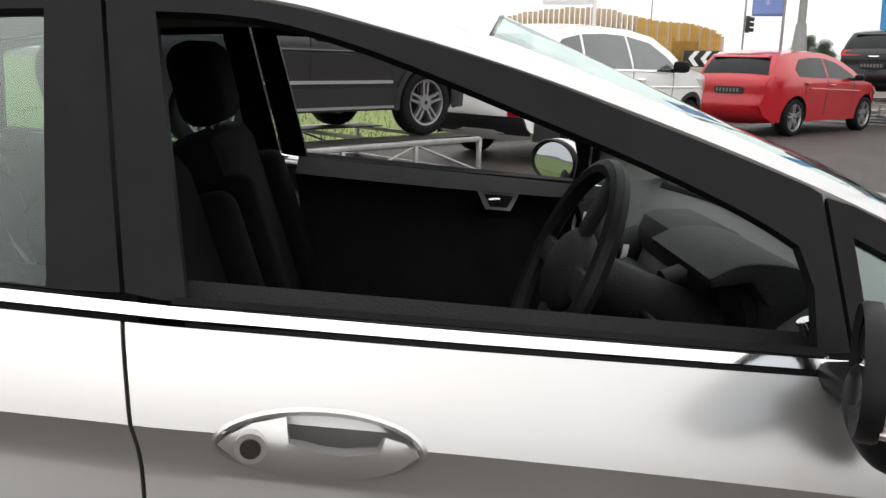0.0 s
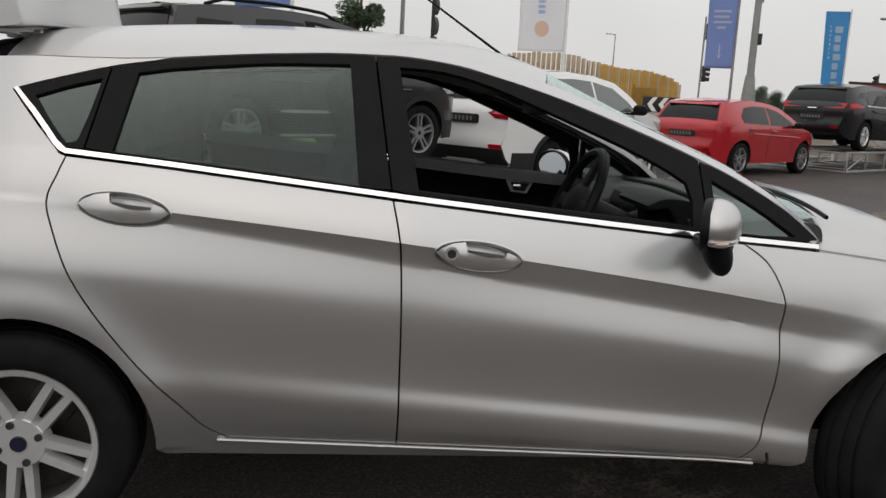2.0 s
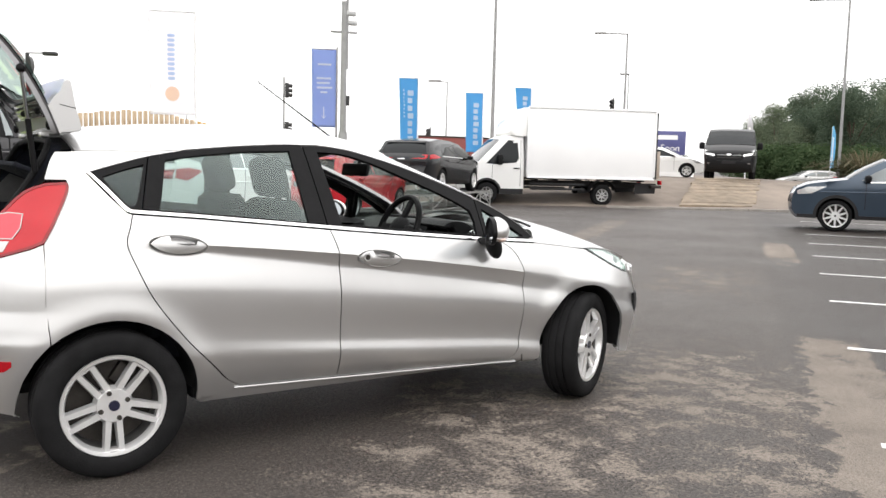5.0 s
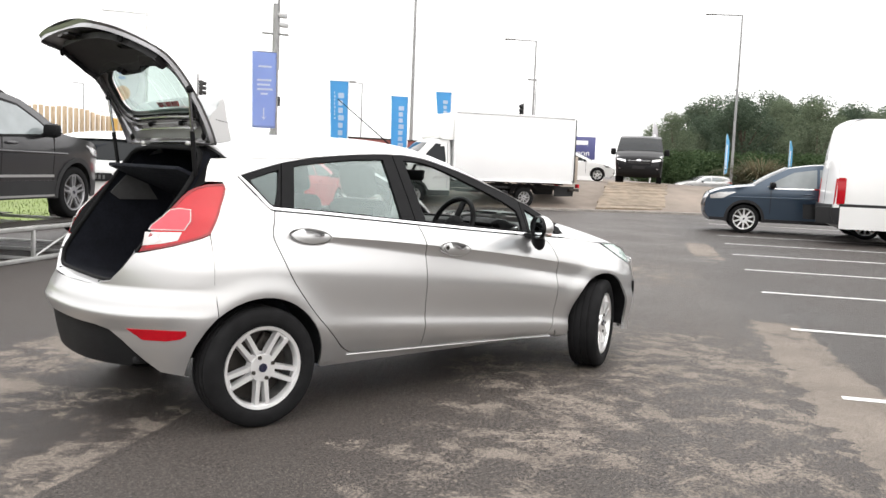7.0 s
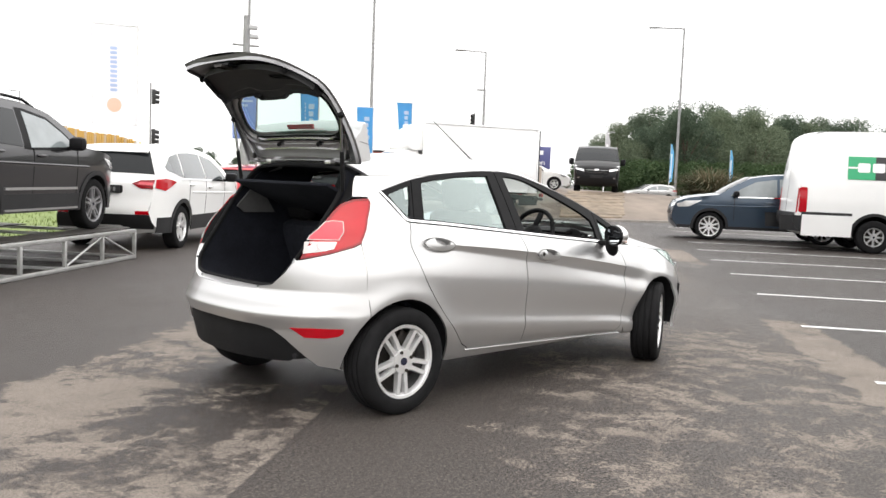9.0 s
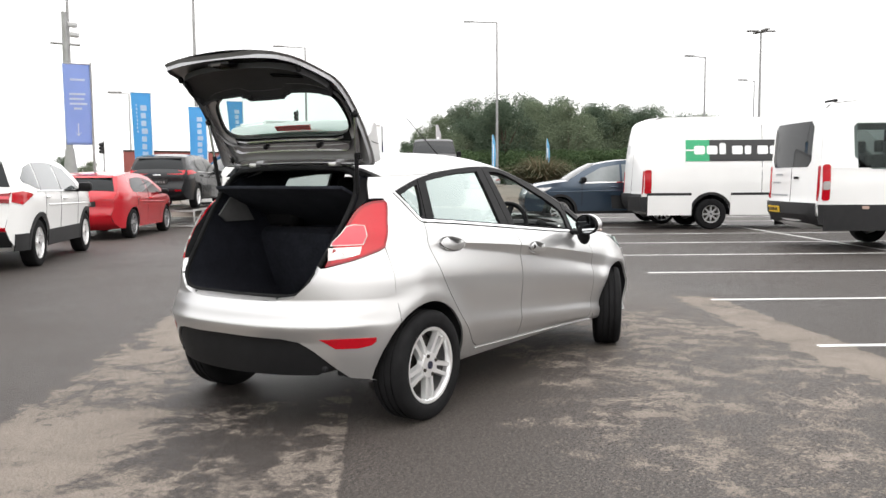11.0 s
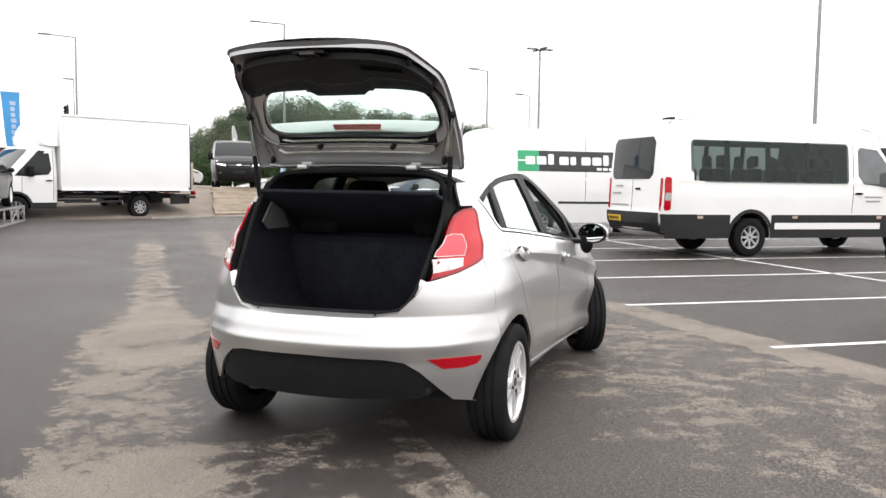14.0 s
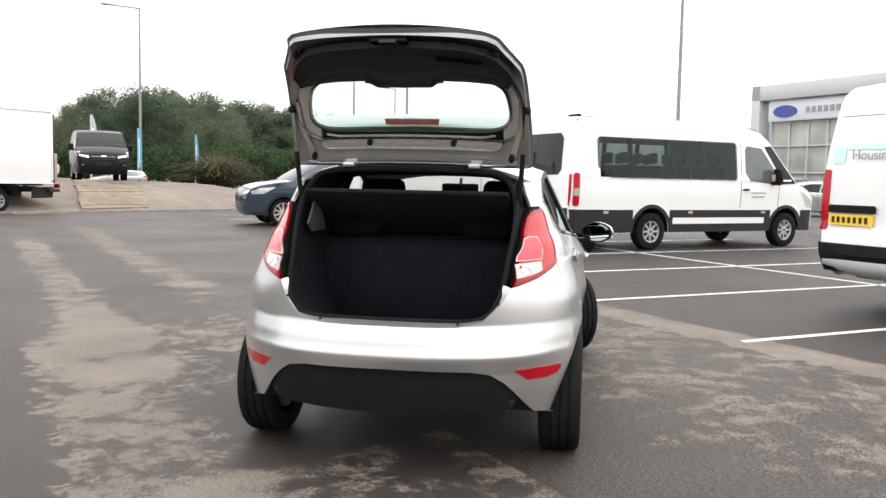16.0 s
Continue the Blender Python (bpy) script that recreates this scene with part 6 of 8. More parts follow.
SUV = dict(half=0.92, wheel=0.345, base=2.69, belt=1.08, back_glass=(0.86, 0.98), belt_strip=(-0.1, 1.115, 2.16, 1.085), press_line=(0.4, 0.90, 3.0, 0.86), tumble=0.24, square=4.0, clad=0.52, floor=0.28, glass=GREY_GLASS,
           outline=(("front", [(3.45, 0.30), (3.57, 0.42), (3.60, 0.62), (3.57, 0.80), (3.50, 0.93)]), ("hood", [(3.50, 0.93), (3.25, 1.03), (2.9, 1.09), (2.50, 1.14)]),
                    ("screen", [(2.50, 1.14), (2.15, 1.37), (1.75, 1.575)]), ("roof", [(1.75, 1.575), (1.2, 1.665), (0.5, 1.69), (-0.1, 1.66), (-0.62, 1.585)]),
                    ("back", [(-0.62, 1.585), (-0.72, 1.40), (-0.80, 1.17)]), ("tail", [(-0.80, 1.17), (-0.86, 1.02), (-0.87, 0.80), (-0.90, 0.60), (-0.84, 0.42), (-0.70, 0.30)])),
           windows=([(2.22, 1.13), (1.98, 1.30), (1.62, 1.49), (1.12, 1.57), (1.12, 1.10)], [(1.06, 1.10), (1.06, 1.575), (0.6, 1.59), (0.12, 1.57), (0.05, 1.14)], [(0.0, 1.15), (0.06, 1.565), (-0.30, 1.50), (-0.55, 1.33), (-0.52, 1.26)]),
           gaps=((1.09, 0.5, 1.10), (2.12, 0.5, 1.10), (0.28, 0.72, 1.12)), handles=((1.28, 0.98), (0.36, 1.02)), mirror=(2.10, 1.17),
           tail_side=[(-0.30, 1.07), (-0.62, 1.12), (-0.82, 1.10), (-0.84, 0.97), (-0.66, 0.93), (-0.48, 1.0)], tail_face=(([(0.44, 1.03), (0.56, 0.96), (0.85, 0.95), (0.85, 1.10), (0.56, 1.085)], DARK_RED), ([(0.52, 1.02), (0.80, 1.005), (0.80, 1.05), (0.56, 1.06)], PINK_LENS)),
           head_side=[(2.90, 0.985), (3.28, 0.965), (3.50, 0.88), (3.48, 0.80), (3.2, 0.82)], head_face=[(0.42, 0.80), (0.78, 0.83), (0.76, 0.92), (0.46, 0.87)],
           front_faces=((rect(-0.45, 0.62, 0.45, 0.86, 0.05), BLACK_SATIN, "grille", 0.008), (rect(-0.7, 0.34, 0.7, 0.5, 0.04), CLADDING, "lower_grille", 0.008)),
           rear_faces=((rect(-0.78, 0.34, 0.78, 0.56, 0.05), CLADDING, "rear_bumper", 0.035), (rect(-0.30, 0.88, 0.30, 1.0, 0.02), SEAM, "plate_recess", 0.004), (rect(-0.78, 0.565, -0.5, 0.62, 0.01), RED_LENS, "reflector", 0.014), (rect(0.5, 0.565, 0.78, 0.62, 0.01), RED_LENS, "reflector", 0.014)),
           front_pair=(([(0.52, 0.60), (0.74, 0.60), (0.72, 0.70), (0.56, 0.70)], CHROME, "fog_lamp"),))


def trimmed(p):
    """A shorter nose and a lower roof."""
    x, z = p
    return (x if x < 2.0 else 2.0 + (x - 2.0) * 0.88, z if z < 1.0 else 1.0 + (z - 1.0) * 0.92)


LOW_SUV = dict(SUV, outline=[(k, [trimmed(p) for p in q]) for k, q in SUV["outline"]], windows=[[trimmed(p) for p in q] for q in SUV["windows"]], belt_strip=(-0.1, 1.105, 2.14, 1.078),
               head_side=[trimmed(p) for p in SUV["head_side"]], mirror=(2.08, 1.15))
HATCH = dict(half=0.865, wheel=0.315, base=2.49, belt=0.93, tumble=0.27, square=3.0, back_glass=(0.84, 0.93), press_line=(0.35, 0.80, 2.15, 0.74), belt_strip=(0.0, 0.965, 1.98, 0.925),
             outline=(("front", [(3.10, 0.22), (3.24, 0.34), (3.28, 0.52), (3.22, 0.66)]), ("hood", [(3.22, 0.66), (2.95, 0.79), (2.6, 0.87), (2.25, 0.93)]),
                      ("screen", [(2.25, 0.93), (1.9, 1.13), (1.48, 1.315)]), ("roof", [(1.48, 1.315), (1.0, 1.395), (0.4, 1.41), (-0.05, 1.385), (-0.38, 1.335)]),
                      ("back", [(-0.38, 1.335), (-0.52, 1.17), (-0.62, 1.00)]), ("tail", [(-0.62, 1.00), (-0.71, 0.88), (-0.71, 0.68), (-0.75, 0.50), (-0.68, 0.34), (-0.52, 0.24)])),
             windows=([(1.98, 0.95), (1.72, 1.09), (1.38, 1.235), (0.98, 1.305), (0.98, 0.97)], [(0.92, 0.97), (0.92, 1.31), (0.5, 1.315), (0.14, 1.28), (-0.04, 1.12), (0.02, 1.00)]),
             gaps=((0.95, 0.35, 0.96), (1.92, 0.35, 0.92), (0.22, 0.70, 0.98)), handles=((1.12, 0.85), (0.26, 0.89)), mirror=(1.86, 0.985), mirror_size=(0.06, 0.09, 0.06),
             tail_side=[(-0.26, 0.965), (-0.56, 1.00), (-0.64, 0.86), (-0.45, 0.85)], tail_face=(([(0.40, 0.86), (0.72, 0.85), (0.70, 0.985), (0.50, 0.96)], RED_LENS),),
             head_side=[(2.72, 0.81), (3.0, 0.75), (3.1, 0.66), (2.9, 0.67)],
             rear_faces=((rect(-0.6, 0.27, 0.6, 0.44, 0.05), BLACK_PLASTIC, "diffuser", 0.010), (rect(-0.28, 0.70, 0.28, 0.82, 0.02), SEAM, "plate_recess", 0.004), (rect(-0.10, 0.90, 0.10, 0.93, 0.01), CHROME, "badge", 0.008),
                         (rect(-0.62, 0.475, -0.46, 0.515, 0.01), REFLECTOR_RED, "reflector", 0.012), (rect(0.46, 0.475, 0.62, 0.515, 0.01), REFLECTOR_RED, "reflector", 0.012)),
             front_faces=((rect(-0.5, 0.34, 0.5, 0.58, 0.06), BLACK_SATIN, "grille", 0.008),))
COMPACT = dict(HATCH, half=0.90, wheel=0.325, base=2.70, square=3.2, press_line=(0.35, 0.86, 2.3, 0.80), belt_strip=(-0.05, 0.985, 2.10, 0.945),
               outline=tuple((k, [(x * 1.075 + (0.02 if x > 1 else -0.06), z * 1.03) for x, z in g]) for k, g in HATCH["outline"]),
               windows=tuple([(x * 1.075, z * 1.03) for x, z in w] for w in HATCH["windows"]) + ([(-0.10, 1.16), (0.05, 1.30), (-0.20, 1.28), (-0.38, 1.17)],),
               tail_side=[(-0.20, 0.965), (-0.52, 1.04), (-0.70, 1.02), (-0.72, 0.91), (-0.45, 0.93)], tail_face=(([(0.26, 0.925), (0.76, 0.91), (0.76, 1.03), (0.50, 1.02), (0.32, 0.98)], RED_LENS),))
CROSS = dict(half=0.885, wheel=0.34, base=2.52, belt=1.02, tumble=0.22, square=4.2, clad=0.50, floor=0.28, glass=GREY_GLASS, press_line=(0.30, 0.86, 2.3, 0.84),
             outline=(("front", [(3.12, 0.32), (3.26, 0.44), (3.30, 0.64), (3.27, 0.82), (3.16, 0.93)]), ("hood", [(3.16, 0.93), (2.9, 1.01), (2.6, 1.05), (2.24, 1.085)]),
                      ("screen", [(2.24, 1.085), (1.92, 1.29), (1.56, 1.47)]), ("roof", [(1.56, 1.47), (1.1, 1.555), (0.5, 1.58), (-0.1, 1.56), (-0.60, 1.51)]),
                      ("back", [(-0.60, 1.51), (-0.68, 1.32), (-0.74, 1.09)]), ("tail", [(-0.74, 1.09), (-0.78, 0.96), (-0.80, 0.76), (-0.84, 0.56), (-0.78, 0.40), (-0.64, 0.32)])),
             windows=([(1.98, 1.08), (1.74, 1.24), (1.44, 1.39), (0.96, 1.46), (0.96, 1.04)], [(0.80, 1.045), (0.81, 1.465), (0.5, 1.475), (0.22, 1.455), (0.10, 1.08)], [(-0.06, 1.40), (-0.18, 1.17), (-0.50, 1.16), (-0.44, 1.41)]), rear_glass=DARK_GLASS,
             gaps=((1.02, 0.5, 1.04), (2.02, 0.5, 1.06), (0.22, 0.72, 1.06)), handles=((1.18, 0.95), (0.32, 0.98)), mirror=(1.80, 1.12), mirror_size=(0.075, 0.10, 0.085),
             patches=((SILVER, 0.018, rect(0.45, 0.545, 2.02, 0.575)), (SILVER, 0.022, rect(0.46, 0.30, 2.05, 0.325)), (BLACK_SATIN, 0.003, [(2.06, 1.05), (1.78, 1.25), (1.46, 1.42), (1.02, 1.49), (0.84, 1.495), (0.83, 1.02), (1.02, 1.01)])), rails=(-0.3, 1.35),
             tail_side=[(-0.45, 1.02), (-0.70, 1.04), (-0.74, 0.90), (-0.6, 0.90)], head_side=[(2.72, 0.97), (3.02, 0.91), (3.15, 0.82), (2.95, 0.82)],
             rear_faces=((rect(-0.74, 0.36, 0.74, 0.58, 0.05), CLADDING, "rear_bumper", 0.012), (rect(-0.74, 0.60, -0.48, 0.65, 0.01), RED_LENS, "reflector", 0.014), (rect(0.48, 0.60, 0.74, 0.65, 0.01), RED_LENS, "reflector", 0.014)),
             rim_mat=DARK_ALLOY, rim=0.235)
MINIBUS = dict(half=1.03, wheel=0.355, base=3.75, belt=1.35, tumble=0.13, square=9.0, floor=0.34, arch=0.46, clad=0.77,
               outline=(("front", [(4.50, 0.36), (4.68, 0.52), (4.70, 0.80), (4.62, 1.02)]), ("hood", [(4.62, 1.02), (4.40, 1.18), (4.02, 1.33)]),
                        ("screen", [(4.02, 1.33), (3.60, 1.75), (3.22, 2.16)]), ("roof", [(3.22, 2.16), (2.95, 2.34), (2.5, 2.44), (1.5, 2.48), (0, 2.50), (-1.2, 2.49), (-1.72, 2.44), (-1.83, 2.35)]),
                        ("tail", [(-1.83, 2.35), (-1.88, 2.0), (-1.92, 1.4), (-1.94, 0.9), (-1.97, 0.66), (-1.90, 0.48), (-1.7, 0.38)])),
               windows=([(-1.36, 1.56), (-1.05, 1.36), (2.22, 1.36), (2.26, 1.42), (2.26, 2.06), (2.20, 2.12), (-1.30, 2.12), (-1.36, 2.06)], [(2.50, 1.52), (2.64, 1.36), (3.52, 1.28), (3.42, 1.52), (2.98, 2.02), (2.56, 2.06), (2.50, 2.0)]),
               gaps=((2.38, 0.82, 2.1), (3.50, 0.82, 1.28)), handles=((2.52, 1.18),), handle_paint=BLACK_SATIN, mirror=(3.30, 1.45), mirror_size=(0.07, 0.10, 0.17),
               patches=((CLADDING, 0.010, [(-1.93, 0.44), (-1.2, 0.42), (-1.2, 0.775), (-1.955, 0.775)]), (DARK_GLASS, 0.004, [(3.55, 1.30), (4.00, 1.315), (3.62, 1.70), (3.26, 2.08), (3.06, 2.06), (3.46, 1.54)])),
               tail_side=rect(-1.90, 0.84, -1.77, 1.44, 0.03), plate=(0.55, 0.66, PLATE_YELLOW), plate_d=0.062,
               tail_face=((rect(0.90, 0.84, 0.965, 1.42, 0.02), RED_LENS),),
               rear_faces=((rect(-1.03, 0.40, 1.03, 0.80, 0.03), CLADDING, "rear_bumper", 0.05), (rect(-0.66, 1.40, 0.84, 2.17, 0.10), DARK_GLASS, "rear_window", 0.008),
                           (rect(-0.006, 0.82, 0.006, 1.38), SEAM, "door_gap", 0.004), (rect(-0.30, 1.20, -0.14, 1.24, 0.015), BLACK_SATIN, "rear_handle", 0.03)),
               front_faces=((rect(-0.6, 0.62, 0.6, 0.92, 0.06), BLACK_SATIN, "grille", 0.01), (rect(-0.9, 0.4, 0.9, 0.56, 0.04), CLADDING, "front_bumper", 0.012)),
               head_side=[(4.15, 1.18), (4.55, 0.98), (4.6, 0.84), (4.4, 0.84)], rim_mat=STEEL_WHEEL, spokes=8, twin=False, tyre_w=0.24, wheel_y=0.90, rim=0.205)
LONG_VAN = dict(MINIBUS, base=4.32, wheel=0.36, half=1.01, clad=0.86,
                outline=(("front", [(5.05, 0.36), (5.22, 0.52), (5.26, 0.84), (5.16, 1.08)]), ("hood", [(5.16, 1.08), (4.95, 1.24), (4.62, 1.38)]),
                         ("screen", [(4.62, 1.38), (4.2, 1.8), (3.82, 2.2)]), ("roof", [(3.82, 2.2), (3.5, 2.45), (3.0, 2.58), (1.5, 2.63), (0, 2.64), (-1.1, 2.62), (-1.36, 2.56), (-1.44, 2.42)]),
                         ("tail", [(-1.44, 2.42), (-1.53, 1.9), (-1.58, 1.3), (-1.60, 0.9), (-1.64, 0.68), (-1.58, 0.48), (-1.4, 0.38)])),
                windows=([(3.0, 1.5), (3.1, 1.40), (4.1, 1.36), (3.95, 1.6), (3.5, 2.05), (3.05, 2.05)],), gaps=((2.9, 0.86, 2.1), (1.2, 0.86, 2.45), (4.05, 0.86, 1.36)), mirror=(3.9, 1.5),
                tail_side=rect(-1.58, 0.84, -1.42, 1.40, 0.03), tail_face=((rect(0.88, 0.84, 0.95, 1.38, 0.02), RED_LENS),), handles=(),
                rear_faces=((rect(-0.96, 0.42, 0.96, 0.84, 0.03), CLADDING, "rear_bumper", 0.05), (rect(-0.006, 0.82, 0.006, 2.4), SEAM, "door_gap", 0.004)),
                head_side=[(4.75, 1.24), (5.1, 1.02), (5.15, 0.9), (4.95, 0.9)])
LONG_VAN.pop("plate")
SHORT_VAN = dict(LONG_VAN, base=3.68, half=1.03, clad=0.0, patches=((CLADDING, 0.004, [(-1.44, 0.41), (2.2, 0.41), (2.2, 0.50), (-1.48, 0.50)]),), belt=1.3,
                 outline=(("front", [(4.4, 0.36), (4.6, 0.52), (4.62, 0.84), (4.52, 1.08)]), ("hood", [(4.52, 1.08), (4.3, 1.24), (4.0, 1.38)]),
                          ("screen", [(4.0, 1.38), (3.6, 1.8), (3.22, 2.15)]), ("roof", [(3.22, 2.15), (2.9, 2.28), (2.3, 2.34), (1, 2.37), (0, 2.37), (-0.9, 2.35), (-1.22, 2.28), (-1.34, 2.12)]),
                          ("tail", [(-1.34, 2.12), (-1.44, 1.6), (-1.47, 1.2), (-1.48, 0.9), (-1.52, 0.72), (-1.50, 0.50), (-1.3, 0.40)])),
                 windows=(), gaps=((2.3, 0.6, 2.1),), mirror=(3.3, 1.5), tail_side=rect(-1.44, 0.86, -1.33, 1.46, 0.03), tail_face=((rect(0.88, 0.84, 0.985, 1.46, 0.02), RED_LENS),),
                 rear_faces=((rect(-0.99, 0.40, 0.99, 0.71, 0.04), BLACK_PLASTIC, "rear_bumper", 0.05), (rect(-0.006, 0.72, 0.006, 2.3), SEAM, "door_gap", 0.004),
                             (rect(0.30, 1.02, 0.86, 1.10, 0.02), BLACK_SATIN, "plate_bar_cover", 0.03), (rect(0.20, 2.0, 0.86, 2.006), SEAM, "pressing_line", 0.004)),
                 plate=(0.58, 0.95, PLATE_YELLOW), plate_d=0.025, head_side=[(4.1, 1.2), (4.45, 1.0), (4.5, 0.88), (4.3, 0.88)])
CUSTOM = dict(half=0.985, wheel=0.34, base=2.93, belt=1.15, tumble=0.15, square=7.0, floor=0.30,
              outline=(("front", [(3.70, 0.32), (3.86, 0.46), (3.90, 0.74), (3.84, 1.00), (3.74, 1.10)]), ("hood", [(3.74, 1.10), (3.45, 1.25), (3.15, 1.35)]),
                       ("screen", [(3.15, 1.35), (2.75, 1.68), (2.42, 1.92)]), ("roof", [(2.42, 1.92), (2.0, 2.02), (1, 2.06), (0, 2.06), (-0.8, 2.02), (-0.98, 1.92)]),
                       ("tail", [(-0.98, 1.92), (-1.04, 1.3), (-1.06, 0.8), (-1.08, 0.5), (-0.9, 0.36)])),
              windows=([(2.0, 1.2), (2.02, 1.75), (2.35, 1.74), (2.85, 1.4), (2.9, 1.22)],), gaps=((1.9, 0.5, 1.8), (2.95, 0.5, 1.2)), mirror=(2.78, 1.34), mirror_size=(0.07, 0.11, 0.14),
              head_side=[(3.30, 1.20), (3.62, 1.08), (3.72, 0.96), (3.5, 0.96)], head_face=[(0.52, 0.90), (0.88, 0.98), (0.93, 1.17), (0.72, 1.12), (0.56, 1.02)],
              front_faces=((((-0.46, 0.74), (0.46, 0.74), (0.56, 0.88), (0.52, 1.00), (-0.52, 1.00), (-0.56, 0.88)), BLACK_SATIN, "grille", 0.012), (rect(-0.82, 0.40, 0.82, 0.62, 0.06), BLACK_SATIN, "lower_grille", 0.012), (rect(-0.46, 0.955, 0.46, 0.972), STEEL_WHEEL, "grille_bar", 0.022), (rect(-0.46, 0.855, 0.46, 0.870), STEEL_DARK, "grille_bar", 0.022),
                           (rect(-0.09, 0.955, 0.09, 1.01, 0.025), CHROME, "badge", 0.03), (rect(-0.60, 0.36, 0.60, 0.385, 0.01), STEEL_WHEEL, "skid_trim", 0.03)),
              front_pair=(([(0.60, 0.56), (0.84, 0.54), (0.84, 0.68), (0.66, 0.70)], BLACK_PLASTIC, "fog_recess"), ([(0.70, 0.59), (0.80, 0.585), (0.80, 0.64), (0.72, 0.65)], CLEAR_LENS, "fog_lamp")), front_plate=(0.68, CLADDING), tail_side=rect(-1.03, 0.9, -0.92, 1.5, 0.02))

vehicle("suv", "white SUV with dark lower cladding on asphalt", at_wheel(3.56, 8.68, 43, 0.90, -1), WHITE_PAINT, dict(LOW_SUV, glass=MID_GLASS, plate=(0, 0.94, CLADDING)))
vehicle("hatchback_car", "bright red hatchback with black alloy wheels", at_wheel(8.10, 12.62, 36, 0.85, -1), RED_PAINT, dict(HATCH, belt_strip=None, plate=(0, 0.76, CLADDING), rim_mat=DARK_ALLOY, rim=0.225))
vehicle("suv", "dark grey compact SUV parked on a metal display ramp", at_wheel(1.64, 7.42, 41, 0.86, -1, 2.52, 0.42), GREY_PAINT, CROSS)
vehicle("hatchback_car", "black hatchback parked on a metal display ramp", at_wheel(12.2, 15.4, 36, 0.86, -1, 0, 0.47), BLACK_PAINT, dict(COMPACT, plate=(0, 0.72, CLADDING)))
vehicle("suv", "dark blue SUV in a marked parking bay", at_wheel(16.82, 6.74, 125, 0.90, 1, 2.69), BLUE_PAINT, dict(SUV, clad=0.36, glass=GREY_GLASS, spokes=10, twin=False, rim=0.25))
BUS, bus_side, bus_face, _ = vehicle("minibus", "white minibus with tinted windows in a parking bay", at_wheel(12.71, -2.05, -53.5, 0.98, -1) @ Matrix.Diagonal((0.957, 1, 1, 1)), WHITE_PAINT, dict(MINIBUS, open=(-1.30, 2.22, 1.38, 2.10), glass=TINT), category="minibus")
VAN, van_side, van_face, _ = vehicle("panel_van", "white high-roof panel van with green and black panel", at_wheel(16.74, 2.78, -54, 0.96, -1), WHITE_PAINT, LONG_VAN, category="van")
WORK, _, work_face, _ = vehicle("panel_van", "white panel van with yellow rear number plate", pose(5.45 + 1.5 * 0.6 - 1.0 * 0.8, -3.23 - 1.5 * 0.8 - 1.0 * 0.6, 0, 0, 0, -53), WHITE_PAINT, SHORT_VAN, category="van")
vehicle("panel_van", "black van with bonnet facing out, on a mound ramp", pose(27.2 + 3.9 * math.cos(radians(36)), 17.87 + 3.9 * math.sin(radians(36)), 0.925, 0, 0, 216), VAN_BLACK, CUSTOM, category="van")

# lettering panel on the long van: plain shapes in its colours
GREEN = mat("green_vinyl", (0.02, 0.33, 0.14), 0.35, 0, 0.3, 0.03, 5)
BLACK_VINYL = mat("black_vinyl", (0.012, 0.012, 0.013), 0.35, 0, 0.3, 0.05, 5)
WHITE_VINYL = mat("white_vinyl", (0.78, 0.78, 0.78), 0.4, 0, 0.2, 0.02, 5)
PALE_BLUE = mat("pale_blue_vinyl", (0.55, 0.78, 0.82), 0.4, 0, 0.2, 0.03, 5)
GREY_PRINT = mat("grey_print", (0.30, 0.31, 0.32), 0.5, 0, 0, 0.05, 20)
sgn = panel("logo_panel", rect(-0.62, 1.60, -0.06, 2.10), van_side(-1, 0.012), 0.3, (0, -1, 0), GREEN, VAN, 0.01, "green square of the logo")
blk = panel("logo_panel", rect(-0.06, 1.60, 2.66, 2.10), van_side(-1, 0.012), 0.3, (0, -1, 0), BLACK_VINYL, VAN, 0.01, "black strip of the logo")
for k in range(10):
    a = -0.42 + k * 0.30
    hgt = 0.20 if k not in (2, 7) else 0.26
    panel("logo_shape", rect(a, 1.76, a + (0.25 if k not in (2, 4, 7) else 0.15), 1.76 + hgt, 0.025), van_side(-1, 0.018), 0.3, (0, -1, 0), WHITE_VINYL, blk, 0.004)
panel("logo_shape", rect(-0.62, 1.84, -0.42, 1.875), van_side(-1, 0.018), 0.4, (0, -1, 0), WHITE_VINYL, sgn, 0.004)
for k in range(6):
    panel("logo_shape", rect(1.50 + k * 0.17, 1.635, 1.63 + k * 0.17, 1.70, 0.01), van_side(-1, 0.018), 0.3, (0, -1, 0), WHITE_VINYL, blk, 0.004)
for k, (z, w) in enumerate(((1.98, 0.26), (1.89, 0.30), (1.80, 0.24))):
    panel("print_bar", rect(0.42, z, 0.42 + w, z + 0.05), van_face("tail", 0.012), 0.3, (-1, 0, 0), GREY_PRINT, VAN, 0.003)
# small print on the minibus
for x, z, w in ((2.66, 1.10, 0.44), (2.70, 1.02, 0.36)):
    panel("print_bar", rect(x, z, x + w, z + 0.03), bus_side(-1, 0.008), 0.3, (0, -1, 0), GREY_PRINT, BUS, 0.003)
for y, z, w in ((0.35, 1.26, 0.30), (0.42, 1.12, 0.36), (0.10, 0.90, 0.72)):
    panel("print_bar", rect(y, z, y + w, z + 0.03), bus_face("tail", 0.012), 0.3, (-1, 0, 0), GREY_PRINT, BUS, 0.003)
for x in (-1.2, 0.95, 3.0):
    panel("side_marker", rect(x, 0.70, x + 0.12, 0.75, 0.01), bus_side(-1, 0.022), 0.3, (0, -1, 0), AMBER, BUS, 0.01)
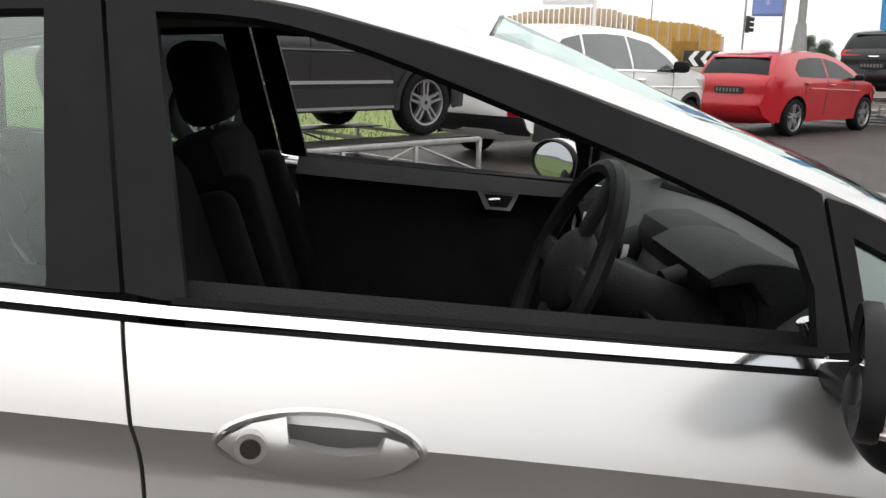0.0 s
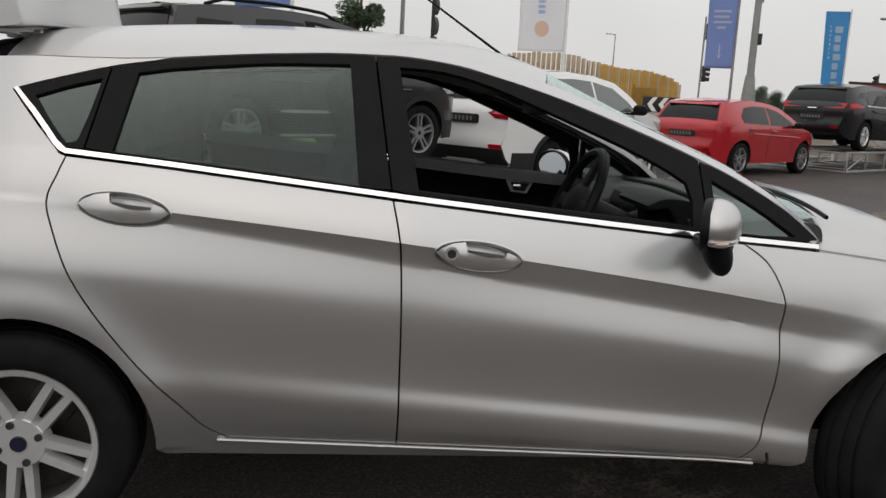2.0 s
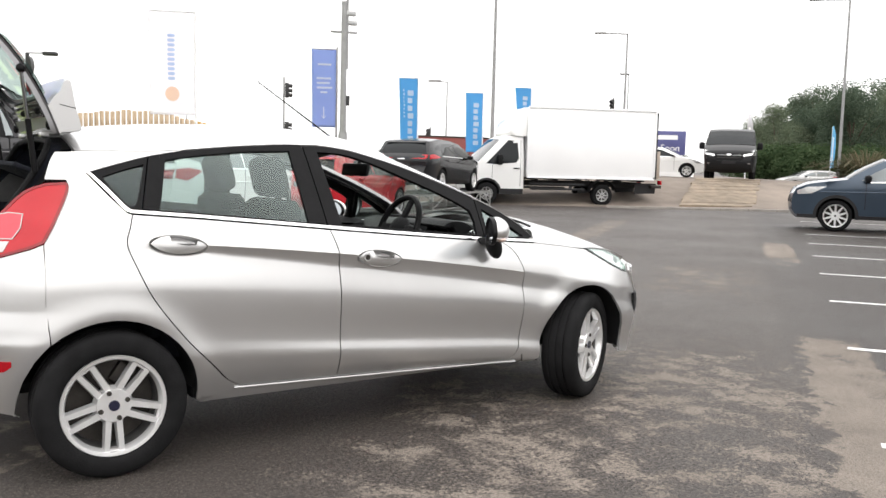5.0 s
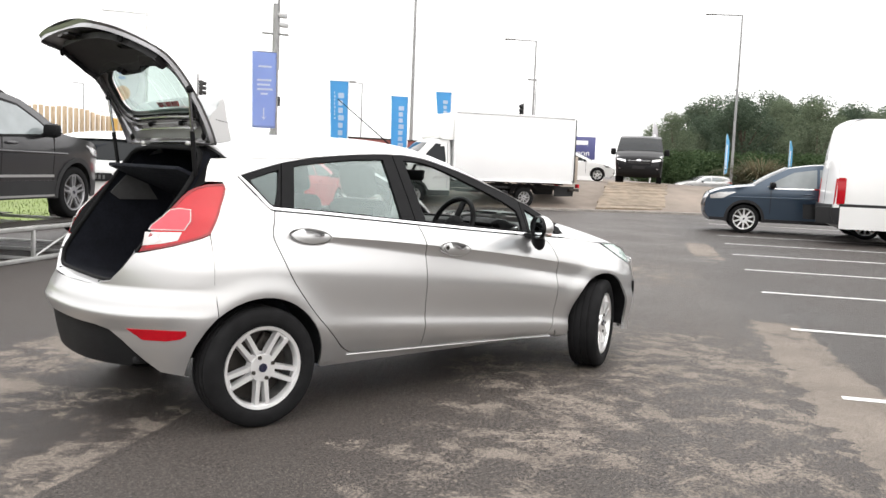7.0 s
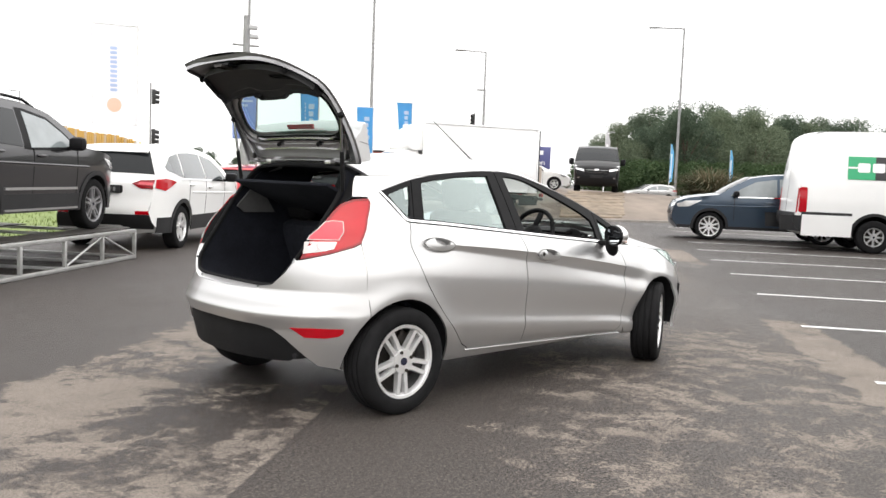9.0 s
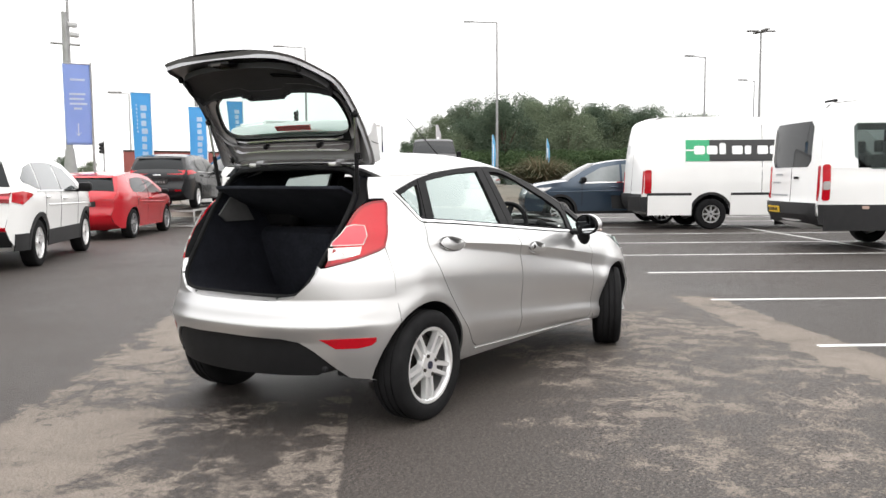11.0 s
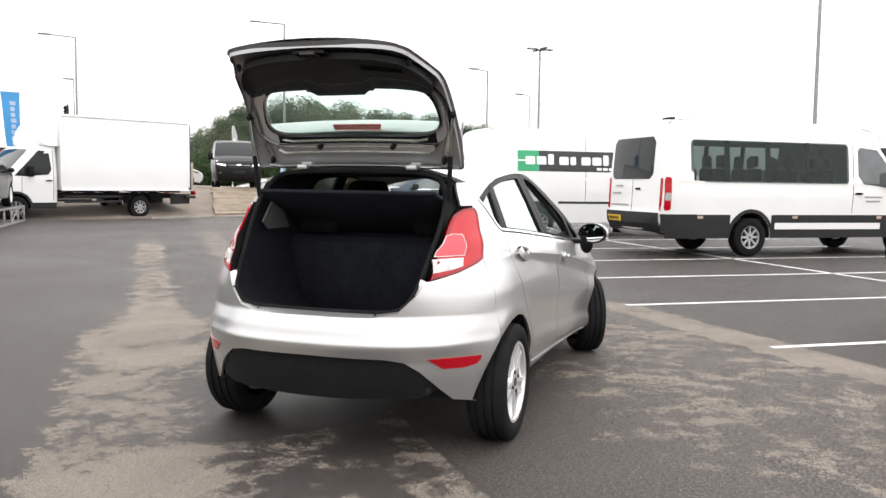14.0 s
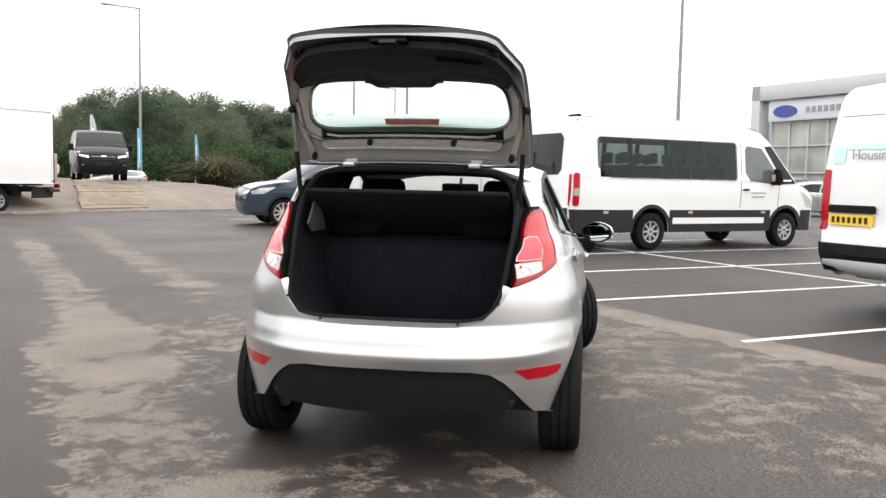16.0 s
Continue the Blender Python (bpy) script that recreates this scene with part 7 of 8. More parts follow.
panel("lower_strip", rect(0.55, 0.50, 3.1, 0.62, 0.01), bus_side(-1, 0.022), 0.3, (0, -1, 0), WHITE_PAINT, BUS, 0.01, "white lower side strip")
panel("lower_strip", rect(0.46, 0.335, 3.86, 0.80), van_side(-1, 0.022), 0.3, (0, -1, 0), WHITE_PAINT, VAN, 0.01, "white lower side strip")
panel("lower_strip", rect(-1.50, 0.335, -0.46, 0.80), van_side(-1, 0.022), 0.3, (0, -1, 0), WHITE_PAINT, VAN, 0.01, "white lower side strip")
for x in (-0.62, 0.30, 1.22):
    for q in (-1, 1):
        panel("window_pillar", rect(x, 1.36, x + 0.11, 2.11), bus_side(q, 0.0), 0.3, (0, q, 0), BLACK_SATIN, BUS, 0.02)
for x in (-1.3, -0.55, 0.2, 0.95, 1.9):
    for y in (-0.72, -0.28, 0.3, 0.72):
        bm = bmesh.new()
        bm_box(bm, x, x + 0.10, y - 0.20, y + 0.20, 0.7, 1.62, 0.04, pose(0, 0, 0, 0, 0, 0))
        bm_box(bm, x - 0.01, x + 0.08, y - 0.11, y + 0.11, 1.65, 1.86, 0.035)
        part("passenger_seat", bm, DARK_CLOTH, BUS, "dark high-backed seat")
box("cabin_floor", (-1.7, 3.2, -0.9, 0.9, 0.62, 0.70), SEAM, BUS, 0.01)
for q in (-1, 1):
    panel("lamp_middle", rect(-1.895, 1.02, -1.775, 1.16, 0.02), bus_side(q, 0.018), 0.1, (-0.5, q, 0), CLEAR_LENS, BUS, 0.006, "clear middle lens")
for q in (-1, 1):
    box("mirror_lens", (3.225, 3.235, min(q * 1.05, q * 1.15), max(q * 1.05, q * 1.15), 1.36, 1.50), AMBER, BUS, 0.01)
box("roof_vent", (-1.2, -0.5, -0.3, 0.3, 2.51, 2.58), WHITE_PAINT, BUS, 0.03)
tube("roof_beacon_bar", (-1.5, -0.6, 2.51), (-1.5, -0.25, 2.51), 0.03, BLACK_SATIN, BUS)
# the work van's lettering
fc = bpy.data.curves.new("lettering", "FONT")
fc.body, fc.size, fc.extrude, fc.align_x = "Housing", 0.135, 0.002, "CENTER"
txt = new("lettering", fc)
txt.data.materials.append(GREY_PRINT)
txt.parent = WORK
p = Vector(work_face("tail", 0.02)(0.40, 1.56))
txt.matrix_local = Matrix.Translation(p) @ Matrix(((0, 0, -1, 0), (-1, 0, 0, 0), (0, 1, 0, 0), (0, 0, 0, 1)))
panel("logo_shape", rect(0.72, 1.52, 0.88, 1.70, 0.03), work_face("tail", 0.012), 0.3, (-1, 0, 0), PALE_BLUE, WORK, 0.004)
panel("logo_shape", rect(0.10, 1.66, 0.70, 1.72, 0.02), work_face("tail", 0.012), 0.3, (-1, 0, 0), PALE_BLUE, WORK, 0.004)

# box truck
TAIL_BOARD = mat("weathered_tail_board", (0.42, 0.36, 0.30), 0.8, 0, 0, 0.25, 4, 0.3, 40)
BOX_WHITE = mat("white_box_panel", (0.82, 0.82, 0.82), 0.45, 0, 0.1, 0.04, 0.8)
TRUCK = dict(MINIBUS, base=3.95, clad=0.52, tumble=0.10,
             outline=(("front", [(4.75, 0.36), (4.92, 0.52), (4.94, 0.80), (4.86, 1.02)]), ("hood", [(4.86, 1.02), (4.64, 1.18), (4.26, 1.33)]),
                      ("screen", [(4.26, 1.33), (3.84, 1.75), (3.5, 2.10)]), ("roof", [(3.5, 2.10), (3.3, 2.2), (3.0, 2.24), (2.75, 2.24)]), ("tail", [(2.75, 2.24), (2.72, 1.5), (2.70, 0.9), (2.70, 0.5)])),
             windows=([(2.90, 1.50), (3.0, 1.36), (3.75, 1.30), (3.66, 1.50), (3.32, 1.98), (2.95, 2.0)],), gaps=((2.84, 0.6, 2.1), (3.78, 0.82, 1.28)), handles=((2.98, 1.18),), mirror=(3.55, 1.45),
             rear_faces=(), tail_face=(), head_side=[(4.4, 1.18), (4.78, 0.98), (4.84, 0.84), (4.64, 0.84)], square=9.0)
for q in ("tail_side", "plate"):
    TRUCK.pop(q, None)
truck_m = at_wheel(19.4, 16.7, 158, 1.0, 1)


def box_truck():
    s = dict(TRUCK)
    s["arch"] = 0.44
    truck, _, _, _ = vehicle("box_truck", "white box truck with a tall plain body", truck_m, WHITE_PAINT, s, category="truck")
    bm = bmesh.new()
    bm_box(bm, -1.75, 2.62, -1.09, 1.09, 0.90, 3.16, 0.03)
    body = part("cargo_box", bm, BOX_WHITE, truck, "plain white cargo box")
    for z in (0.88, 3.13):
        for y in (-1.10, 1.10):
            box("box_rail", (-1.77, 2.64, y - 0.025, y + 0.025, z, z + 0.06), BOX_WHITE, body, 0.01)
    for y in (-1.09, 1.09):
        for x in (-1.76, 2.63):
            box("corner_post", (x - 0.03, x + 0.03, y - 0.03, y + 0.03, 0.98, 3.17), BOX_WHITE, body, 0.012)
    bm = bmesh.new()
    prof = curve([(2.62, 2.22), (3.10, 2.22), (3.22, 2.32), (3.16, 2.62), (2.98, 2.90), (2.62, 3.10)], 4)
    rings = []
    for f, k in ((-1.0, 0.78), (-0.97, 0.90), (-0.90, 0.98), (-0.80, 1.0), (0.80, 1.0), (0.90, 0.98), (0.97, 0.90), (1.0, 0.78)):
        rings.append([bm.verts.new((2.62 + (x - 2.62) * k, 1.0 * f, 2.22 + (z - 2.22) * k)) for x, z in prof])
    for a, b in zip(rings, rings[1:]):
        for i in range(len(prof) - 1):
            bm.faces.new((a[i], a[i + 1], b[i + 1], b[i]))
    for r in (rings[0], rings[-1]):
        bm.faces.new(r)
    bmesh.ops.recalc_face_normals(bm, faces=bm.faces)
    part("luton_nose", bm, WHITE_PAINT, truck)
    for y in (-0.42, 0.42):
        box("chassis_rail", (-1.6, 2.8, y - 0.05, y + 0.05, 0.62, 0.80), SEAM, truck, 0.01)
    for x in (-1.4, -0.6, 0.8, 1.6, 2.3):
        box("cross_bearer", (x - 0.05, x + 0.05, -1.05, 1.05, 0.82, 0.97), SEAM, truck, 0.01)
    for s_ in (-1, 1):
        for z in (0.50, 0.66):
            box("side_guard", (0.62, 2.5, s_ * 0.98 - 0.02, s_ * 0.98 + 0.02, z, z + 0.07), CLADDING, truck, 0.01)
        bm = bmesh.new()
        pts = [(0.46 * math.cos(a), 0.40 + 0.46 * math.sin(a)) for a in np.linspace(0.1, 2.9, 14)]
        bm_strip(bm, [(x, s_ * 0.72, z) for x, z in pts], [(x, s_ * 1.08, z) for x, z in pts])
        part("mudguard", bm, BLACK_PLASTIC, truck)
    for s_ in (-1, 1):
        box("door_post", (-1.86, -1.78, s_ * 1.03 - 0.05, s_ * 1.03 + 0.05, 0.92, 3.12), CLADDING, truck, 0.01)
    box("rear_shutter", (-1.80, -1.775, -0.98, 0.98, 1.9, 3.08), STEEL_DARK, truck, 0.006)
    box("tail_step", (-2.10, -1.72, -1.0, 1.0, 0.62, 0.72), STEEL_DARK, truck, 0.02)
    box("tail_lift", (-2.02, -1.87, -0.98, 0.98, 0.94, 1.85), TAIL_BOARD, truck, 0.015, label="weathered timber tail lift board")
    for s_ in (-1, 1):
        box("lamp_cluster", (-2.12, -2.06, s_ * 0.85 - 0.12, s_ * 0.85 + 0.12, 0.74, 0.88), RED_LENS, truck, 0.01)


box_truck()

# ---- bay markings ----
LINE_PAINT = mat("worn_white_line_paint", (0.62, 0.62, 0.60), 0.7, 0, 0, 0.18, 5, 0.2, 120)
BAY, ROW = Vector((0.577, -0.816)), Vector((0.816, 0.577))


def painted_line(a, b, w=0.085):
    a, b = Vector(a), Vector(b)
    d = (b - a).normalized()
    q = Vector((-d.y, d.x)) * w / 2
    bm = bmesh.new()
    n = max(2, int((b - a).length / 0.25))
    rng = random.Random(int(a.x * 100 + b.y * 7))
    left, right = [], []
    for i in range(n + 1):
        p = a.lerp(b, i / n)
        left.append((p.x + q.x + rng.uniform(-0.004, 0.004), p.y + q.y + rng.uniform(-0.004, 0.004), 0.004))
        right.append((p.x - q.x + rng.uniform(-0.004, 0.004), p.y - q.y + rng.uniform(-0.004, 0.004), 0.004))
    bm_strip(bm, right, left)
    bmesh.ops.recalc_face_normals(bm, faces=bm.faces)
    if sum((f.normal.z for f in bm.faces)) < 0:
        bmesh.ops.reverse_faces(bm, faces=bm.faces)
    ob = finish("bay_line", bm, LINE_PAINT)
    return tagged(ob, "worn white painted parking bay line", "road marking", "bay lines", "structure")


d0 = Vector((5.14, -0.74))
for k in range(-3, 9):
    a = d0 + ROW * (2.5 * k) if k != -1 else Vector((3.155, -2.13))
    painted_line(a, a + BAY * 9.6)
mid = d0 + BAY * 4.8
painted_line(mid - ROW * 9, mid + ROW * 22)

# ---- grass verge and kerb ----
VERGE = Vector((math.cos(radians(38)), math.sin(radians(38))))
LEFT = Vector((-VERGE.y, VERGE.x))
v0 = Vector((0.75, 9.75))


def verge_grass():
    bm = bmesh.new()
    rows = []
    for j, w in enumerate((0.0, 0.4, 3, 8, 16, 30, 60, 140)):
        row = []
        for t in np.linspace(-60, 26, 40):
            p = v0 + VERGE * t + LEFT * w
            row.append(bm.verts.new((p.x, p.y, 0.07 + (0.03 * noise.noise((p.x * 0.5, p.y * 0.5, 0)) if j else 0))))
        rows.append(row)
    for r0, r1 in zip(rows, rows[1:]):
        for i in range(len(r0) - 1):
            bm.faces.new((r0[i], r0[i + 1], r1[i + 1], r1[i]))
    bmesh.ops.recalc_face_normals(bm, faces=bm.faces)
    ob = finish("verge", bm, GRASS)
    tagged(ob, "mown green grass verge behind the display cars", "grass", kind="structure")
    # blades along the near part
    verts, faces = [], []
    rng = random.Random(5)
    for _ in range(9000):
        p = v0 + VERGE * rng.uniform(-12, 14) + LEFT * (0.05 + rng.random() ** 1.6 * 9)
        a, h = rng.uniform(0, 6.28), rng.uniform(0.03, 0.09)
        dx, dy = math.cos(a) * 0.012, math.sin(a) * 0.012
        k = len(verts)
        verts += [(p.x - dx, p.y - dy, 0.06), (p.x + dx, p.y + dy, 0.06), (p.x + rng.uniform(-0.04, 0.04), p.y + rng.uniform(-0.04, 0.04), 0.07 + h)]
        faces.append((k, k + 1, k + 2))
    me = bpy.data.meshes.new("grass")
    me.from_pydata(verts, [], faces)
    me.materials.append(GRASS)
    tagged(new("grass", me), "short green grass blades on the verge", "grass", kind="stuff")
    kerb_mat = mat("concrete_kerb", (0.30, 0.29, 0.27), 0.85, 0, 0, 0.15, 6, 0.3, 80)
    kerb = empty("kerb", "pale concrete kerb stones along the grass", "kerb", kind="structure")
    bm = bmesh.new()
    bm_box(bm, -0.455, 0.455, -0.07, 0.07, -0.05, 0.085, 0.012)
    me = bpy.data.meshes.new("kerb_stone")
    bm.to_mesh(me)
    bm.free()
    me.materials.append(kerb_mat)
    for k in range(-20, 24):
        p = v0 + VERGE * (k * 0.92) - LEFT * 0.07
        ob = new("kerb_stone", me)
        ob.parent, ob.matrix_local = kerb, pose(p.x, p.y, 0, 0, 0, 38)


verge_grass()

# ---- metal display ramps ----
GALV = mat("galvanised_steel", (0.42, 0.42, 0.41), 0.45, 0.75, 0, 0.2, 9, 0.15, 90)


def display_ramp(m, length, width, height, label):
    """A welded frame, x ahead; its right front corner is the origin."""
    top = empty("display_ramp", label, "display ramp", m, "display ramps")
    bays = max(4, round(length / 0.95))
    for y in (0.0, width):
        for z in (0.03, height - 0.03):
            box("rail", (-length, 0, y - 0.025, y + 0.025, z - 0.025, z + 0.025), GALV, top, 0.006)
        for k in range(bays + 1):
            x = -length * k / bays
            box("post", (x - 0.022, x + 0.022, y - 0.022, y + 0.022, 0.0, height - 0.02), GALV, top, 0.005)
        for k, flip in ((0, False), (1, True), (bays - 1, True)):
            xa, xb = -length * k / bays, -length * (k + 1) / bays
            a, b = ((xa, y, 0.05), (xb, y, height - 0.05)) if not flip else ((xa, y, height - 0.05), (xb, y, 0.05))
            tube("brace", a, b, 0.014, GALV, top, None, 8)
    for k in range(bays + 1):
        x = -length * k / bays
        for z in (0.03, height - 0.05):
            box("cross_member", (x - 0.02, x + 0.02, 0, width, z - 0.02, z + 0.02), GALV, top, 0.004)
    for y in (0.10, width - 0.50):
        box("wheel_track", (-length, 0.0, y, y + 0.40, height - 0.012, height), STEEL_DARK, top, 0.003, label="dark steel wheel track")
    return top


display_ramp(pose(2.19, 7.42, 0, 0, 0, 40), 5.4, 2.1, 0.42, "galvanised steel display ramp under a dark SUV")
c, q = math.cos(radians(36)), math.sin(radians(36))
display_ramp(pose(11.45 + 5.0 * c, 14.72 + 5.0 * q, 0, 0, 0, 36), 5.0, 2.0, 0.47, "galvanised steel display ramp under a black hatchback")

# ---- mound with plank ramp ----
DIRT = mat("brown_worn_tarmac", (0.17, 0.14, 0.115), 0.9, 0, 0, 0.3, 1.2, 0.5, 30)
PLANK = mat("weathered_planks", (0.20, 0.158, 0.115), 0.85, 0, 0, 0.4, 3, 0.4, 40)
M0, MU, MN = Vector((21.5, 14.2)), Vector((0.855, -0.518)), Vector((0.518, 0.855))


def ease(a, b, x):
    t = min(max((x - a) / (b - a), 0), 1)
    return t * t * (3 - 2 * t)


def mound_z(x, y):
    p = Vector((x, y)) - M0
    u, d = p.dot(MU), p.dot(MN)
    return 0.93 * ease(0.0, 6.4, d) * ease(13.5, 5.5, u - 0.15 * d) - 0.02 + 0.02 * noise.noise((x * 0.7, y * 0.7, 3)) * ease(0.3, 2, d)


bm = bmesh.new()
cols = []
for u in np.linspace(-26, 30, 57):
    col = []
    for d in list(np.linspace(-0.3, 12, 26)) + [15, 20, 28, 40, 60]:
        p = M0 + MU * u + MN * d
        col.append(bm.verts.new((p.x, p.y, mound_z(p.x, p.y))))
    cols.append(col)
for a, b in zip(cols, cols[1:]):
    for i in range(len(a) - 1):
        bm.faces.new((a[i], b[i], b[i + 1], a[i + 1]))
bmesh.ops.recalc_face_normals(bm, faces=bm.faces)
tagged(finish("mound", bm, DIRT), "low brown mound of worn tarmac and dirt", "mound", kind="structure")

mound_kerb = empty("mound_kerb", "low concrete kerb at the foot of the mound", "kerb", kind="structure")
KERB = mat("stained_kerb", (0.24, 0.22, 0.20), 0.85, 0, 0, 0.2, 6, 0.3, 80)
bm = bmesh.new()
bm_box(bm, -0.45, 0.45, -0.06, 0.06, -0.05, 0.075, 0.012)
kerb_me = bpy.data.meshes.new("kerb_stone")
bm.to_mesh(kerb_me)
bm.free()
kerb_me.materials.append(KERB)
for k in range(-3, 18):
    p = M0 + MU * (0.915 * k) - MN * 0.12
    ob = new("kerb_stone", kerb_me)
    ob.parent, ob.matrix_local = mound_kerb, pose(p.x, p.y, 0, 0, 0, math.degrees(math.atan2(MU.y, MU.x)))

ramp = empty("plank_ramp", "weathered timber plank ramp up the mound", "ramp")
ra = Vector((math.cos(radians(34.5)), math.sin(radians(34.5))))
rl = Vector((-0.906, 0.423))
rng = random.Random(8)
for k in range(11):
    t0, t1 = 0.9 + k * 0.56, 0.9 + k * 0.56 + 0.53
    a, b = Vector((22.0, 14.24)) + ra * t0, Vector((22.0, 14.24)) + ra * t1
    za, zb_ = mound_z(a.x, a.y) + 0.05, mound_z(b.x, b.y) + 0.05 + rng.uniform(-0.015, 0.02)
    w0, w1 = -1.34 + rng.uniform(-0.06, 0.06), 1.34 + rng.uniform(-0.06, 0.06)
    bm = bmesh.new()
    corners = [(a + rl * w0, za), (a + rl * w1, za), (b + rl * w1, zb_), (b + rl * w0, zb_)]
    hi = [bm.verts.new((p.x, p.y, z)) for p, z in corners]
    lo = [bm.verts.new((p.x, p.y, z - 0.07)) for p, z in corners]
    bm.faces.new(hi)
    bm.faces.new(lo[::-1])
    for i in range(4):
        bm.faces.new((hi[i], lo[i], lo[(i + 1) % 4], hi[(i + 1) % 4]))
    bmesh.ops.recalc_face_normals(bm, faces=bm.faces)
    part("plank", bm, PLANK, ramp)

# ---- flags ----
def cloth_mat(*a):
    """Thin cloth that lets daylight through."""
    m = mat(*a)
    nt = m.node_tree
    p, o = nt.nodes["Principled BSDF"], nt.nodes["Material Output"]
    t, x = nt.nodes.new("ShaderNodeBsdfTranslucent"), nt.nodes.new("ShaderNodeMixShader")
    t.inputs[0].default_value = (*[min(c * 1.25, 0.95) for c in a[1]], 1)
    x.inputs[0].default_value = 0.6
    nt.links.new(p.outputs[0], x.inputs[1])
    nt.links.new(t.outputs[0], x.inputs[2])
    nt.links.new(x.outputs[0], o.inputs[0])
    return m


FLAG_BLUE = cloth_mat("bright_blue_cloth", (0.15, 0.42, 0.66), 0.8, 0, 0, 0.08, 3, 0.2, 200)
FLAG_LILAC = cloth_mat("lilac_blue_cloth", (0.34, 0.42, 0.66), 0.8, 0, 0, 0.08, 3, 0.2, 200)
def thin_cloth(name, c):
    """Thin woven cloth that lets much of the daylight behind it through."""
    m = cloth_mat(name, c, 0.8, 0, 0, 0.05, 3, 0.2, 200)
    nt = m.node_tree
    p = nt.nodes["Principled BSDF"]
    out = next(n for n in nt.nodes if n.type == "OUTPUT_MATERIAL")
    tl, tp, m1, m2 = (nt.nodes.new("ShaderNode" + k) for k in ("BsdfTranslucent", "BsdfTransparent", "MixShader", "MixShader"))
    tl.inputs[0].default_value = (*c, 1)
    m1.inputs[0].default_value, m2.inputs[0].default_value = 0.6, 0.45
    nt.links.new(p.outputs[0], m1.inputs[1])
    nt.links.new(tl.outputs[0], m1.inputs[2])
    nt.links.new(m1.outputs[0], m2.inputs[1])
    nt.links.new(tp.outputs[0], m2.inputs[2])
    nt.links.new(m2.outputs[0], out.inputs[0])
    return m


FLAG_WHITE = thin_cloth("thin_white_cloth", (0.80, 0.775, 0.83))
FLAG_PRINT = cloth_mat("white_cloth_print", (0.78, 0.80, 0.82), 0.8, 0, 0, 0.03, 8)
FLAG_ORANGE = thin_cloth("orange_cloth_print", (0.90, 0.62, 0.42))
FLAG_PALE = thin_cloth("pale_blue_print", (0.42, 0.54, 0.80))
POLE_WHITE = mat("white_pole_paint", (0.72, 0.72, 0.72), 0.4, 0, 0.2, 0.05, 10)
POLE_GREY = mat("grey_galvanised_pole", (0.27, 0.27, 0.27), 0.5, 0.5, 0, 0.12, 6)


def flag(x, y, top_z, w, h, yaw, cloth, label, prints, lean=0.0, pole_top=None, pole_mat=POLE_WHITE, z=0.0):
    f = empty("banner_flag", label, "flag", pose(x, y, z, 0, 0, yaw), "banner flags")
    tube("flag_pole", (0, 0, 0), (0, 0, pole_top or top_z + 0.06), 0.035, pole_mat, f, 0.022, 10)
    tube("flag_arm", (0, 0, top_z), (-w, 0, top_z), 0.014, pole_mat, f)

    def at(u, v, d=0.0):
        s = lean * (h - v) / h
        return (-w + u + s * (1 - u / w) * 0.6 - 0.02, 0.05 * math.sin(v * 2.6 + u * 4) * (0.25 + (h - v) / h) + d, top_z - h + v)
    cl = panel("cloth", rect(0, 0, w, h), at, 0.07, (0, -1, 0), cloth, f)
    cl.modifiers.new("thick", "SOLIDIFY").thickness = 0.004
    for poly, c in prints:
        for d, hint in ((-0.008, (0, -1, 0)), (0.008, (0, 1, 0))):
            panel("print", poly, lambda u, v: at(u, v, d), 0.07, hint, c, cl)
    return f


def upright_bars(w, h, v0, v1, u0, u1, n):
    out = []
    for k in range(n):
        a = v0 + (v1 - v0) * k / n
        b = a + (v1 - v0) / n * 0.72
        out.append((rect(u0 * w, a * h, u1 * w * (0.92 if k % 3 else 1), b * h, 0.02), FLAG_PRINT))
    return out


def lying_bars(w, h, rows):
    return [(rect(u0 * w, v * h, u1 * w, v * h + 0.05), FLAG_PRINT) for v, u0, u1 in rows]


def sunburst(cu, cv, r, c, n=14):
    out = [(ellipse(cu, cv, r * 0.35, r * 0.35, 12), c)]
    for k in range(n):
        a = 2 * math.pi * k / n
        ca, sa = math.cos(a), math.sin(a)
        out.append(([(cu + (r * f) * ca - s * sa, cv + (r * f) * sa + s * ca) for f, s in ((0.45, -0.012), (1.0, -0.022), (1.0, 0.022), (0.45, 0.012))], c))
    return out


BLUE_L = "bright blue banner flag with white lettering shapes on a pole"
flag(13.84, 19.42, 3.95, 0.60, 2.27, -28, FLAG_BLUE, BLUE_L, upright_bars(0.60, 2.27, 0.12, 0.86, 0.45, 0.78, 7) + upright_bars(0.60, 2.27, 0.45, 0.86, 0.22, 0.30, 8), 0.15)
flag(18.4, 22.17, 3.93, 0.645, 2.2, -28, FLAG_BLUE, BLUE_L, upright_bars(0.645, 2.2, 0.12, 0.86, 0.45, 0.78, 7), 0.1)
flag(23.76, 25.94, 4.7, 0.72, 2.2, -28, FLAG_BLUE, BLUE_L, upright_bars(0.72, 2.2, 0.12, 0.86, 0.45, 0.78, 7), 0.35)
flag(4.52, 12.5, 4.04, 0.86, 1.96, -22, FLAG_WHITE, "pale white banner flag with an orange sun shape", [(ellipse(0.43, 0.40, 0.14, 0.14, 20), FLAG_ORANGE)] + [(rect(0.35, 0.66 + k * 0.09, 0.49, 0.66 + k * 0.09 + 0.06, 0.02), FLAG_PALE) for k in range(10)], 0.05)
